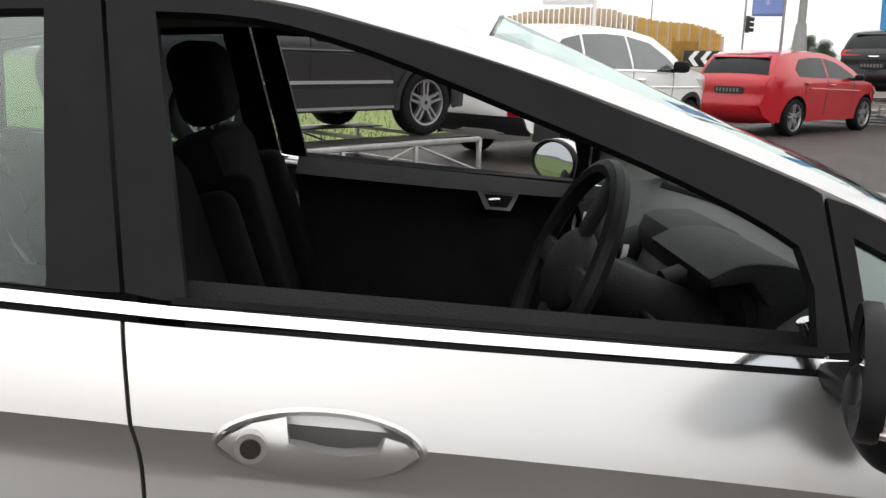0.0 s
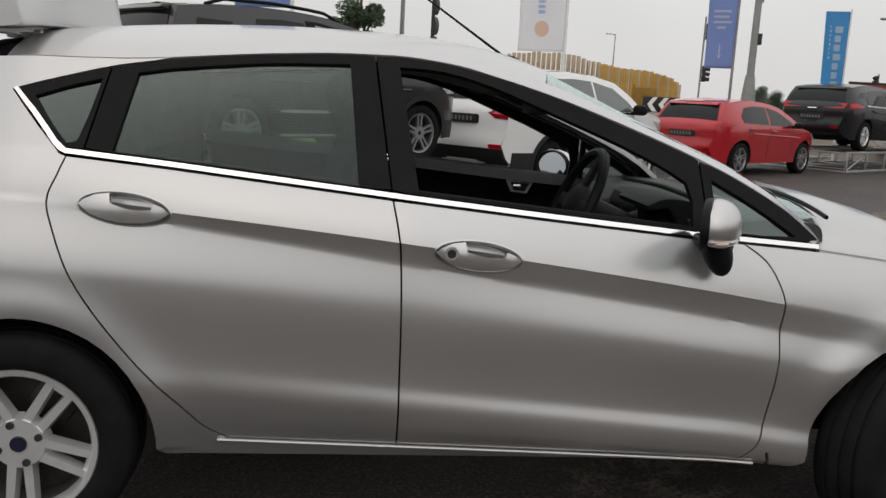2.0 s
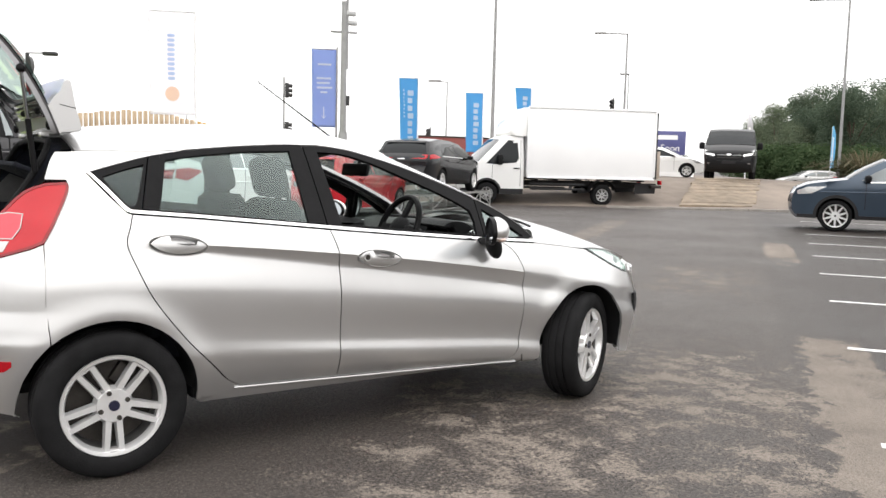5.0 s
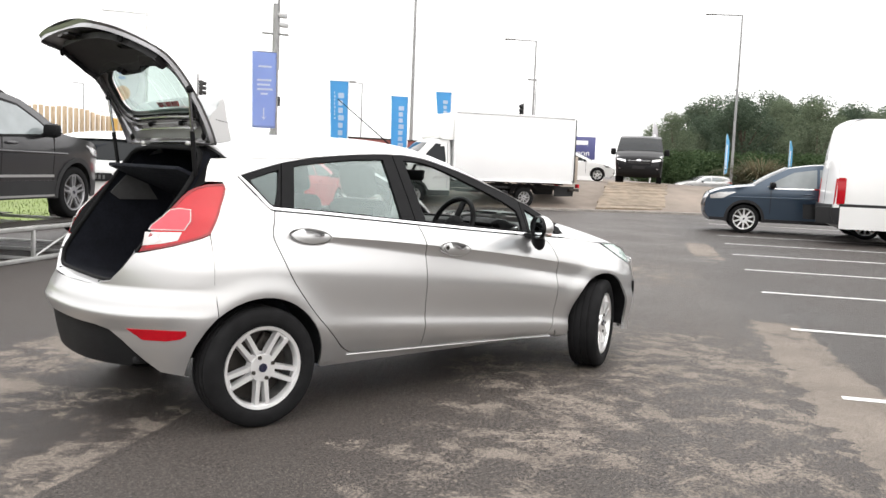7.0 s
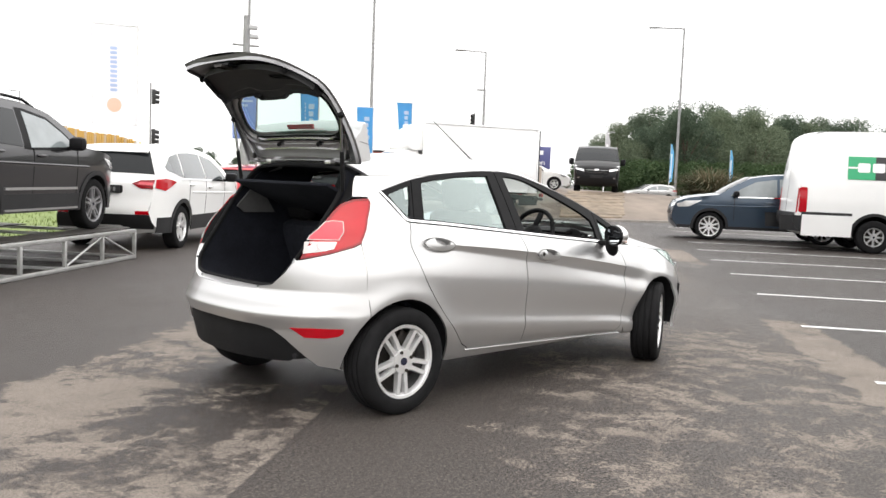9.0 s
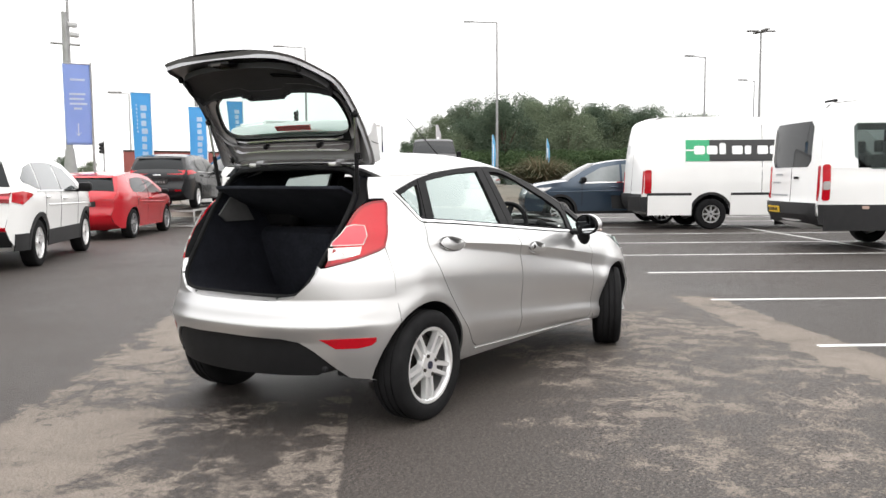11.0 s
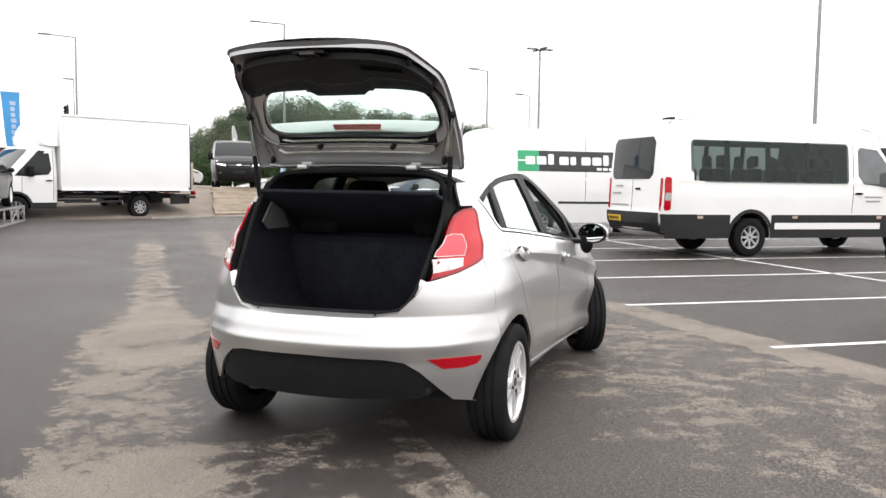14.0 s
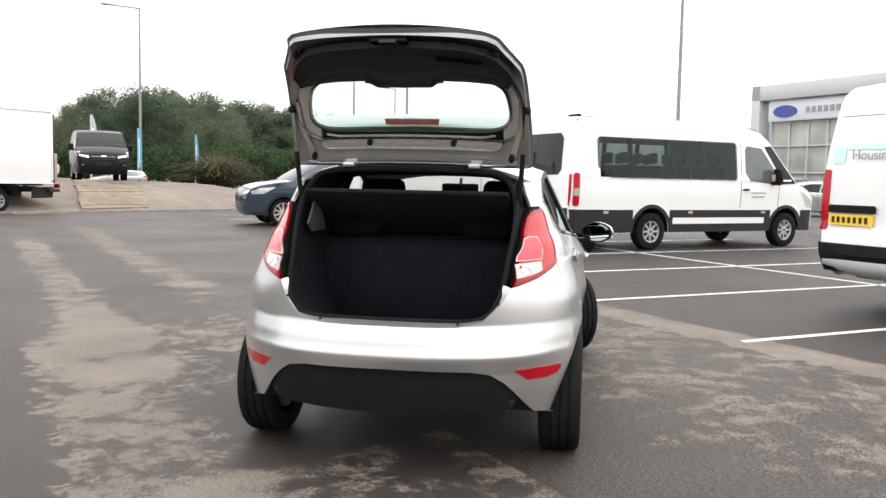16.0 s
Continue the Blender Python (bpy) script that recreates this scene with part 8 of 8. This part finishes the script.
flag(8.80, 15.05, 3.97, 0.60, 1.88, -28, FLAG_LILAC, "lilac-blue banner flag with pale lines of print", lying_bars(0.6, 1.86, ((0.80, 0.25, 0.8), (0.62, 0.2, 0.8), (0.56, 0.2, 0.75), (0.50, 0.2, 0.85), (0.44, 0.35, 0.65)))
     + [(rect(0.28, 0.22, 0.31, 0.50), FLAG_PRINT), ([(0.22, 0.30), (0.295, 0.20), (0.37, 0.30), (0.295, 0.24)], FLAG_PRINT)], 0.05, None, POLE_GREY)
flag(-0.02, 8.7, 4.25, 0.78, 2.02, -12, FLAG_LILAC, "lilac-blue banner flag with a pale sunburst shape", sunburst(0.40, 0.23, 0.145, FLAG_PRINT) + [(rect(0.33, 0.45 + k * 0.145, 0.50, 0.45 + k * 0.145 + 0.10, 0.02), FLAG_PRINT) for k in range(9)], 0.05)


def feather(x, y, z, h, label, cloth=None):
    f = empty("feather_flag", label, "flag", pose(x, y, z, 0, 0, -60), "feather flags")
    tube("flag_pole", (0, 0, 0), (0, 0, h), 0.03, POLE_WHITE, f, 0.012, 8)
    prof = [(0, 0.9), (0.24, 1.0), (0.30, h * 0.6), (0.26, h * 0.85), (0.10, h), (0, h)]
    panel("cloth", prof, lambda u, v: (u, 0.04 * math.sin(v * 2), v), 0.15, (0, -1, 0), cloth or FLAG_BLUE, f)
    panel("print", rect(0.05, 1.3, 0.16, h * 0.8), lambda u, v: (u, 0.04 * math.sin(v * 2) - 0.01, v), 0.15, (0, -1, 0), FLAG_PRINT, f)


feather(59.7, 34.3, 0.75, 4.05, "blue feather flag beside the mound")
feather(67.6, 33.2, 0.4, 4.3, "blue feather flag beside the mound")
feather(36.0, 23.8, 0.7, 3.45, "white feather flag behind the black van", FLAG_WHITE)
feather(74, 22, 0.15, 4.15, "blue feather flag beside the mound")

# ---- posts, lamps and signals ----
BLACK_POST = mat("black_signal_paint", (0.02, 0.02, 0.02), 0.5, 0, 0, 0.1, 10)


def street_lamp(x, y, h, arm, yaw, label="tall grey street lamp with a single arm", r=0.09, heads=1):
    lamp = empty("street_lamp", label, "street lamp", pose(x, y, 0, 0, 0, yaw), "street lamps")
    tube("column", (0, 0, 0), (0, 0, h), r, POLE_GREY, lamp, r * 0.55, 12)
    for k in range(heads):
        a = 2 * math.pi * k / heads
        e = (arm * math.cos(a), arm * math.sin(a), h + 0.05)
        tube("arm", (0, 0, h - 0.05), e, r * 0.45, POLE_GREY, lamp)
        bm = bmesh.new()
        bm_box(bm, -0.45, 0.45, -0.16, 0.16, -0.07, 0.07, 0.05, Matrix.Translation(e) @ Matrix.Rotation(a, 4, "Z"))
        part("lantern", bm, POLE_GREY, lamp)
    return lamp


street_lamp(65.55, 37.25, 15.3, 2.6, 125, r=0.14)
street_lamp(51.0, 47.4, 12.2, 2.2, 135, r=0.12)
street_lamp(63.6, 13.4, 11.85, 0.65, 40, "tall grey street lamp with four heads", 0.13, 4)
street_lamp(36.1, -4.8, 14.0, 0.6, 200, r=0.10)
street_lamp(25.45, 31.06, 13.0, 0.5, 120, r=0.105)
street_lamp(2.35, 27.6, 11.2, 0.5, 90, r=0.09)
street_lamp(33.1, 46.8, 7.0, 0.9, 135, r=0.07)
street_lamp(44.1, 143.1, 12.6, 1.2, 150, r=0.14)
street_lamp(70.0, 19.5, 11.2, 1.5, 140, r=0.11)
street_lamp(82.0, 18.5, 10.2, 1.3, 140, r=0.09)
street_lamp(57.4, 53.4, 9.8, 0.4, 140, r=0.08)

mast = empty("camera_mast", "grey tapered camera mast with two cameras", "mast", pose(11.9, 20.84, 0))
tube("mast_base", (0, 0, 0), (0, 0, 2.2), 0.34, POLE_GREY, mast, 0.13, 16)
tube("mast_column", (0, 0, 2.2), (0, 0, 6.3), 0.105, POLE_GREY, mast, 0.085, 12)
tube("mast_extension", (0.10, -0.02, 4.2), (0.10, -0.02, 11.5), 0.045, POLE_GREY, mast, 0.04, 10)
tube("cross_arm", (-0.4, 0.14, 5.35), (0.4, -0.14, 5.35), 0.035, POLE_GREY, mast)
for dx, dz in ((0.22, 5.95), (0.27, 5.66)):
    box("camera_housing", (dx - 0.17, dx + 0.17, -0.08, 0.08, dz - 0.07, dz + 0.07), STEEL_WHEEL, mast, 0.015)
box("junction_box", (0.07, 0.19, -0.08, 0.08, 3.05, 3.36), BLACK_POST, mast, 0.01)


def traffic_signal(x, y, yaw, heads, h, label, arm=False, s=1.0):
    t = empty("traffic_signal", label, "traffic light", pose(x, y, 0, 0, 0, yaw), "traffic signals")
    tube("signal_post", (0, 0, 0), (0, 0, h), 0.055 * s, POLE_GREY if not arm else BLACK_POST, t, None, 10)
    if arm:
        for z, hh, d in heads:
            bm = bmesh.new()
            rim_ = [(0.03 + d * math.cos(q), z + hh * math.sin(q)) for q in np.linspace(-math.pi / 2, math.pi / 2, 13)]
            bm_strip(bm, [(x, -0.15, z) for x, z in rim_], [(x, 0.15, z) for x, z in rim_], True)
            for y in (-0.15, 0.15):
                bm.faces.new([bm.verts.new((x, y, z)) for x, z in rim_])
            bmesh.ops.remove_doubles(bm, verts=bm.verts, dist=0.0001)
            bmesh.ops.recalc_face_normals(bm, faces=bm.faces)
            part("signal_head", bm, BLACK_POST, t)
    for z in () if arm else heads:
        head = box("signal_head", (0.08 * s, 0.30 * s, -0.14 * s, 0.14 * s, z - 0.46 * s, z + 0.46 * s), BLACK_POST, t, 0.02)
        for k in range(3):
            bm = bmesh.new()
            zz = z + (k - 1) * 0.29 * s
            bm_tube(bm, (0.29 * s, 0, zz), (0.52 * s, 0, zz - 0.03 * s), 0.12 * s, 0.115 * s, 14, False)
            part("visor", bm, BLACK_POST, head)
    if arm:
        tube("lamp_arm", (0, 0, h), (0.6, 0.0, h + 0.01), 0.02, POLE_GREY, t)
        bm = bmesh.new()
        bm_box(bm, 0.42, 0.82, -0.1, 0.1, h - 0.06, h + 0.05, 0.04)
        part("lamp_head", bm, BLACK_POST, t)
    return t


traffic_signal(21.17, 47.5, -30, (5.65, 3.2), 6.5, "grey post with two black traffic signal heads")
traffic_signal(3.04, 23.17, -25, ((3.77, 0.265, 0.115), (3.20, 0.265, 0.115), (2.78, 0.13, 0.08), (2.3, 0.24, 0.11)), 4.12, "black traffic signal with a lamp arm", True, 0.98)
traffic_signal(40.5, 60.5, 200, (3.85,), 4.45, "black traffic signal seen from behind")
traffic_signal(47.6, 45.2, 200, (6.1,), 6.7, "black traffic signal seen from behind")

chev = empty("chevron_sign", "black and white chevron road sign on posts", "road sign", pose(11.3, 26.2, 0, 0, 0, -20))
box("sign_board", (-0.62, 0.62, -0.02, 0.02, 1.0, 1.52), PLATE_INK, chev, 0.01)
for k in range(3):
    bm = bmesh.new()
    u = -0.42 + k * 0.38
    bm_prism(bm, [(u + 0.14, 1.02), (u + 0.30, 1.02), (u + 0.12, 1.26), (u + 0.30, 1.50), (u + 0.14, 1.50), (u - 0.04, 1.26)], lambda x, z, w: (x, -0.026 + w, z), 0.004)
    part("chevron", bm, WHITE_VINYL, chev)
for x in (-0.4, 0.4):
    tube("sign_post", (x, 0.04, 0), (x, 0.04, 1.45), 0.035, POLE_GREY, chev)

# ---- golden timber screen, far side of the road ----
GOLD = mat("golden_timber", (0.50, 0.31, 0.08), 0.7, 0, 0, 0.2, 4, 0.3, 40)
PALE_TIMBER = mat("pale_timber", (0.46, 0.36, 0.25), 0.75, 0, 0, 0.15, 4, 0.3, 40)
screen_ = empty("timber_screen", "golden timber slat screen with a wavy top", "fence", Matrix(), "", "structure")
el = ((69.2, 1.35), (69.8, 1.75), (71.2, 2.1), (73.0, 2.2), (74.5, 2.5), (76.4, 2.98), (78.5, 3.0), (80.8, 2.75), (83.0, 2.3))
for k in range(84):
    if k > 31 and k % 2:
        continue
    a = 69.2 + k * 13.6 / 83
    dist = 40 + 1.2 * math.sin(k * 0.12)
    z = 1.26 + dist * math.tan(radians(lerp(a, el))) + 0.03 * math.sin(k * 2.4)
    bm = bmesh.new()
    wide_ = 0.060
    bm_box(bm, -wide_, wide_, -0.10, 0.10, 0.0 if a < 74.3 else 1.4, z, 0.008)
    ob = part("slat", bm, GOLD if a < 74.3 and k % 4 else PALE_TIMBER, screen_)
    ob.matrix_local = pose(1.14 + dist * math.cos(radians(a)), -2.03 + dist * math.sin(radians(a)), 0, 0, 0, a - 90 + 25)
for a0, a1, zt in ((70.3, 72.0, 2.0), (72.0, 74.6, 2.15)):
    p0, p1 = [Vector((1.14 + 40.9 * math.cos(radians(a)), -2.03 + 40.9 * math.sin(radians(a)))) for a in (a0, a1)]
    bm = bmesh.new()
    bm_strip(bm, [(p0.x, p0.y, 0), (p1.x, p1.y, 0)], [(p0.x, p0.y, zt), (p1.x, p1.y, zt)])
    bmesh.ops.solidify(bm, geom=bm.faces[:], thickness=0.08)
    part("back_board", bm, GOLD, screen_)

# ---- maroon wall behind the truck ----
MAROON = mat("dull_red_cladding", (0.22, 0.06, 0.05), 0.7, 0, 0, 0.15, 2, 0.2, 20)
wall = empty("boundary_wall", "long low dull red boundary wall", "wall", Matrix(), "", "structure")
a, b = Vector((19.6, 28.9)), Vector((31.0, 26.5))
n = 9
for k in range(n):
    p = a.lerp(b, (k + 0.5) / n)
    ln = (b - a).length / n
    box("wall_panel", (-ln / 2 + 0.015, ln / 2 - 0.015, -0.06, 0.06, 0, 2.45), MAROON, wall, 0.01, pose(p.x, p.y, 0, 0, 0, math.degrees(math.atan2(b.y - a.y, b.x - a.x))))
    box("wall_coping", (-ln / 2, ln / 2, -0.09, 0.09, 2.45, 2.52), STEEL_DARK, wall, 0.01, pose(p.x, p.y, 0, 0, 0, math.degrees(math.atan2(b.y - a.y, b.x - a.x))))

# ---- event trailer with a dark board ----
NAVY = mat("navy_board", (0.07, 0.075, 0.20), 0.5, 0, 0.1, 0.08, 4)
tr = empty("display_trailer", "white trailer carrying a navy sign board", "trailer", pose(33.8, 26.9, 0.15, 0, 0, -42))
box("trailer_body", (-2.2, 1.2, -1.0, 1.0, 0.2, 1.75), BOX_WHITE, tr, 0.15)
box("sign_board", (-2.4, 0.7, -1.06, -1.0, 1.85, 3.05), NAVY, tr, 0.02)
fc = bpy.data.curves.new("sign_words", "FONT")
fc.body, fc.size, fc.extrude, fc.align_x = "Coming Soon", 0.46, 0.004, "CENTER"
tx = new("sign_words", fc)
tx.data.materials.append(WHITE_VINYL)
tx.parent, tx.matrix_local = tr, pose(-0.85, -1.07, 2.05, 90, 0, 0)
box("print_bar", (-2.1, 0.3, -1.068, -1.06, 2.62, 2.84), WHITE_VINYL, tr)
for x in (-1.2, 0.2):
    bm = bmesh.new()
    bm_tube(bm, (x, -1.0, 0.32), (x, -0.8, 0.32), 0.32, None, 20)
    part("wheel", bm, RUBBER, tr)
vehicle("hatchback_car", "small white hatchback beside the trailer", pose(29.6, 25.3, mound_z(29.6, 25.3), 0, 0, -50), WHITE_PAINT, HATCH)

# ---- trees ----
BARK = mat("grey_brown_bark", (0.10, 0.075, 0.055), 0.9, 0, 0, 0.3, 8, 0.6, 30)


def leaf_mat(name, a, b):
    m = bpy.data.materials.new(name)
    m.use_nodes = True
    nt = m.node_tree
    p = nt.nodes["Principled BSDF"]
    p.inputs["Roughness"].default_value = 0.8
    p.inputs["Specular IOR Level"].default_value = 0.2
    g = nt.nodes.new("ShaderNodeNewGeometry")
    mx = nt.nodes.new("ShaderNodeMix")
    mx.data_type = "RGBA"
    mx.inputs[6].default_value, mx.inputs[7].default_value = (*a, 1), (*b, 1)
    nt.links.new(g.outputs["Random Per Island"], mx.inputs[0])
    nt.links.new(mx.outputs[2], p.inputs["Base Color"])
    tl, ms = nt.nodes.new("ShaderNodeBsdfTranslucent"), nt.nodes.new("ShaderNodeMixShader")
    out = nt.nodes["Material Output"]
    ms.inputs[0].default_value = 0.4
    nt.links.new(mx.outputs[2], tl.inputs[0])
    nt.links.new(p.outputs[0], ms.inputs[1])
    nt.links.new(tl.outputs[0], ms.inputs[2])
    nt.links.new(ms.outputs[0], out.inputs[0])
    return m


LEAF = leaf_mat("mixed_green_leaves", (0.085, 0.115, 0.078), (0.135, 0.170, 0.115))
LEAF_LIGHT = leaf_mat("pale_green_leaves", (0.105, 0.135, 0.085), (0.165, 0.195, 0.125))
LEAF_MID = leaf_mat("deep_green_leaves", (0.060, 0.088, 0.060), (0.105, 0.138, 0.092))
LEAF_DARK = leaf_mat("dark_green_leaves", (0.045, 0.08, 0.035), (0.09, 0.13, 0.06))


def tree_mesh(seed, height, spread, leaf, count, clumps):
    rng = random.Random(seed)
    bm = bmesh.new()
    bm_tube(bm, (0, 0, -0.3), (0, 0, height * 0.45), height * 0.028, height * 0.016, 8)
    tips = []
    for k in range(clumps):
        a, e = rng.uniform(0, 6.28), rng.uniform(0.0, 1.0)
        rr = spread * (0.35 + 0.6 * rng.random()) * math.sqrt(max(0.08, 1 - (2 * e - 0.85) ** 2))
        tips.append(Vector((rr * math.cos(a), rr * math.sin(a), height * (0.24 + 0.68 * e))))
    for t in tips[: min(12, clumps)]:
        bm_tube(bm, (0, 0, t.z * rng.uniform(0.35, 0.55)), t, height * 0.010, height * 0.003, 5)
    trunk = bpy.data.meshes.new("trunk")
    bm.to_mesh(trunk)
    bm.free()
    trunk.materials.append(BARK)
    verts, faces = [], []
    for t in tips:
        cr = spread * rng.uniform(0.26, 0.46)
        for _ in range(count):
            d = Vector((rng.gauss(0, 1), rng.gauss(0, 1), rng.gauss(0, 1))).normalized() * cr * rng.random() ** 0.35
            d.z *= 0.8
            p = t + d
            ax = Vector((rng.gauss(0, 1), rng.gauss(0, 1), rng.gauss(0, 0.6))).normalized()
            bx = ax.orthogonal().normalized()
            bx.rotate(Matrix.Rotation(rng.uniform(0, 6.28), 3, ax))
            l, w = leaf * rng.uniform(0.6, 1.3), leaf * rng.uniform(0.3, 0.55)
            k = len(verts)
            verts += [tuple(p - ax * l), tuple(p + bx * w), tuple(p + ax * l), tuple(p - bx * w)]
            faces.append((k, k + 1, k + 2, k + 3))
    crown = bpy.data.meshes.new("crown")
    crown.from_pydata(verts, [], faces)
    return trunk, crown


def plant_tree(meshes, x, y, z, s, yaw, leafm, label, group="far trees"):
    t = empty("tree", label, "tree", Matrix.LocRotScale((x, y, z), Euler((0, 0, yaw)), (s, s, s)), group)
    a = new("trunk", meshes[0])
    b = new("crown", meshes[1])
    if not meshes[1].materials:
        meshes[1].materials.append(leafm)
    a.parent = b.parent = t
    return t


KINDS = [tree_mesh(11 + k, 9.0, 3.1 + 0.35 * k, 0.115, 420, 40) for k in range(4)]
rng = random.Random(21)
for k in range(30):
    a = 36.0 - 21.0 * (k + rng.uniform(-0.3, 0.3)) / 29
    dist = rng.uniform(84, 98) if k % 2 else rng.uniform(96, 108)
    top_el = lerp(a, ((14, 3.4), (18, 4.0), (20.5, 4.3), (23.5, 5.0), (26, 4.9), (30, 5.3), (33, 4.6), (35, 3.2), (37, 2.0)))
    s = (dist * math.tan(radians(top_el)) + 0.6) / 9.0 * rng.uniform(0.84, 1.07)
    plant_tree(KINDS[k % 4], -3 + dist * math.cos(radians(a)), -2.5 + dist * math.sin(radians(a)), 0.5, s, rng.uniform(0, 6), (LEAF, LEAF_MID, LEAF, LEAF_LIGHT, LEAF_MID)[k % 5], "full green broadleaf tree in a distant belt")
for k in range(34):
    a = 38 + k * 3.0 + rng.uniform(-1, 1)
    dist = rng.uniform(105, 140)
    s = (dist * math.tan(radians(0.75 + 0.35 * math.sin(k * 1.7))) + 1.0) / 9.0
    plant_tree(KINDS[k % 4], 1 + dist * math.cos(radians(a)), -3 + dist * math.sin(radians(a)), 0, s, rng.uniform(0, 6), LEAF, "small green tree on the far horizon")
for k, (a, dist, e) in enumerate(((64.3, 70, 1.55), (63.2, 72, 1.3), (60.2, 72, 1.5), (58.6, 75, 1.2))):
    plant_tree(KINDS[k % 4], 1.1 + dist * math.cos(radians(a)), -2 + dist * math.sin(radians(a)), 0, (dist * math.tan(radians(e)) + 1.2) / 9.0, k, LEAF, "small green tree beyond the road")
YOUNG = tree_mesh(42, 7.6, 0.98, 0.078, 330, 50)
plant_tree(YOUNG, 0.72, 26.0, 0, 1.0, 0.4, LEAF, "slim young green tree on the verge", "")
# low dark hedge that closes the foot of the tree belt
HEDGE = tree_mesh(60, 2.6, 2.6, 0.13, 260, 26)
for k in range(16):
    a = 35.5 - 20 * k / 15
    plant_tree(HEDGE, -3 + 82 * math.cos(radians(a)), -2.5 + 82 * math.sin(radians(a)), 0.2, 1.15, k * 1.3, LEAF_DARK, "dense dark green undergrowth below the trees", "undergrowth")

# ---- flax bush ----
FLAX = leaf_mat("flax_leaves", (0.06, 0.075, 0.04), (0.17, 0.135, 0.085))
bx, by = 33.75, 16.1
bush = empty("flax_bush", "large spiky flax bush with green and brown leaves", "bush", pose(bx, by, mound_z(bx, by) - 0.05))
verts, faces = [], []
rng = random.Random(3)
for k in range(1300):
    a, reach, up = rng.uniform(0, 6.28), rng.uniform(0.6, 2.5), rng.uniform(0.7, 2.2)
    r0 = rng.uniform(0, 0.6)
    w = rng.uniform(0.025, 0.05)
    px, py = math.cos(a), math.sin(a)
    base = len(verts)
    for i in range(5):
        f = i / 4
        r = r0 + reach * f ** 1.3
        z = up * (f * 1.6 - f * f * (0.6 + 0.5 * (reach / 2)))
        ww = w * (1 - f * 0.85)
        verts += [(px * r - py * ww, py * r + px * ww, z), (px * r + py * ww, py * r - px * ww, z)]
    for i in range(4):
        faces.append((base + 2 * i, base + 2 * i + 1, base + 2 * i + 3, base + 2 * i + 2))
me = bpy.data.meshes.new("leaves")
me.from_pydata(verts, [], faces)
me.materials.append(FLAX)
lv = new("leaves", me)
lv.parent = bush
lv["kind"] = "stuff"

# ---- distant cars beyond the mound ----
for k, (x, y, yaw, pm, lab) in enumerate(((67.4, 43.5, 120, BLACK_PAINT, "black hatchback beyond the mound"), (59.5, 34.6, 150, SILVER, "silver hatchback beyond the mound"), (78.5, 36.5, 118, WHITE_PAINT, "white hatchback in a far car park"), (76, 30.5, 118, GREY_PAINT, "dark grey hatchback in a far car park"))):
    vehicle("hatchback_car", lab, pose(x, y, max(mound_z(x, y), 0.0), 0, 0, yaw), pm, dict(COMPACT, glass=GREY_GLASS), "far cars")

# ---- showroom ----
SHOW_GREY = mat("pale_grey_cladding", (0.52, 0.53, 0.55), 0.5, 0.1, 0.1, 0.05, 0.6)
SIGN_GREY = mat("pale_sign_face", (0.66, 0.68, 0.72), 0.4, 0, 0.2, 0.03, 1)
PALE_GLASS = mat("pale_showroom_glass", (0.42, 0.42, 0.39), 0.06, 0, 0.4, 0.35, 0.5)
LOGO_BLUE = mat("logo_blue", (0.02, 0.06, 0.28), 0.3, 0, 0.4, 0.03, 4)
sh = empty("showroom", "pale grey showroom with glass front and sign band", "building", pose(70.7, -14.9, 0, 0, 0, -144.4))
box("side_pier", (0, 0.9, -1.2, 0, 0, 9.2), SHOW_GREY, sh, 0.03)
box("roof_band", (0, 24, -1.2, 0, 8.0, 9.2), SHOW_GREY, sh, 0.03)
box("rear_block", (0.3, 24, 0.6, 14, 0, 8.6), SHOW_GREY, sh, 0.05)
box("sign_band", (1.5, 16, -0.85, -0.5, 6.3, 7.8), SIGN_GREY, sh, 0.03)
bm = bmesh.new()
bm_prism(bm, ellipse(3.2, 7.05, 1.15, 0.48, 28), lambda x, z, w: (x, -0.92 + w, z), 0.06)
part("logo_oval", bm, LOGO_BLUE, sh, "blue oval logo")
for k in range(10):
    box("sign_bar", (5.2 + k * 0.55, 5.55 + k * 0.55, -0.9, -0.86, 6.85, 7.3), GREY_PRINT, sh)
for k in range(9):
    x = 1.5 + k * 1.8
    box("window_mullion", (x - 0.06, x + 0.06, -0.45, -0.2, 0, 6.3), SHOW_GREY, sh, 0.01)
    if k < 8:
        box("window_pane", (x + 0.06, x + 1.74, -0.29, -0.25, 0, 6.3), PALE_GLASS, sh)
for z in (2.2, 4.3):
    box("window_transom", (1.5, 16, -0.45, -0.2, z, z + 0.1), SHOW_GREY, sh, 0.01)
vehicle("suv", "dark SUV parked in front of the showroom", pose(45, -11.5, 0, 0, 0, 200), BLACK_PAINT, SUV, "far cars")
vehicle("hatchback_car", "pale silver hatchback in front of the showroom", pose(35, -10.5, 0, 0, 0, 215), SILVER, COMPACT, "far cars")

hatchback()
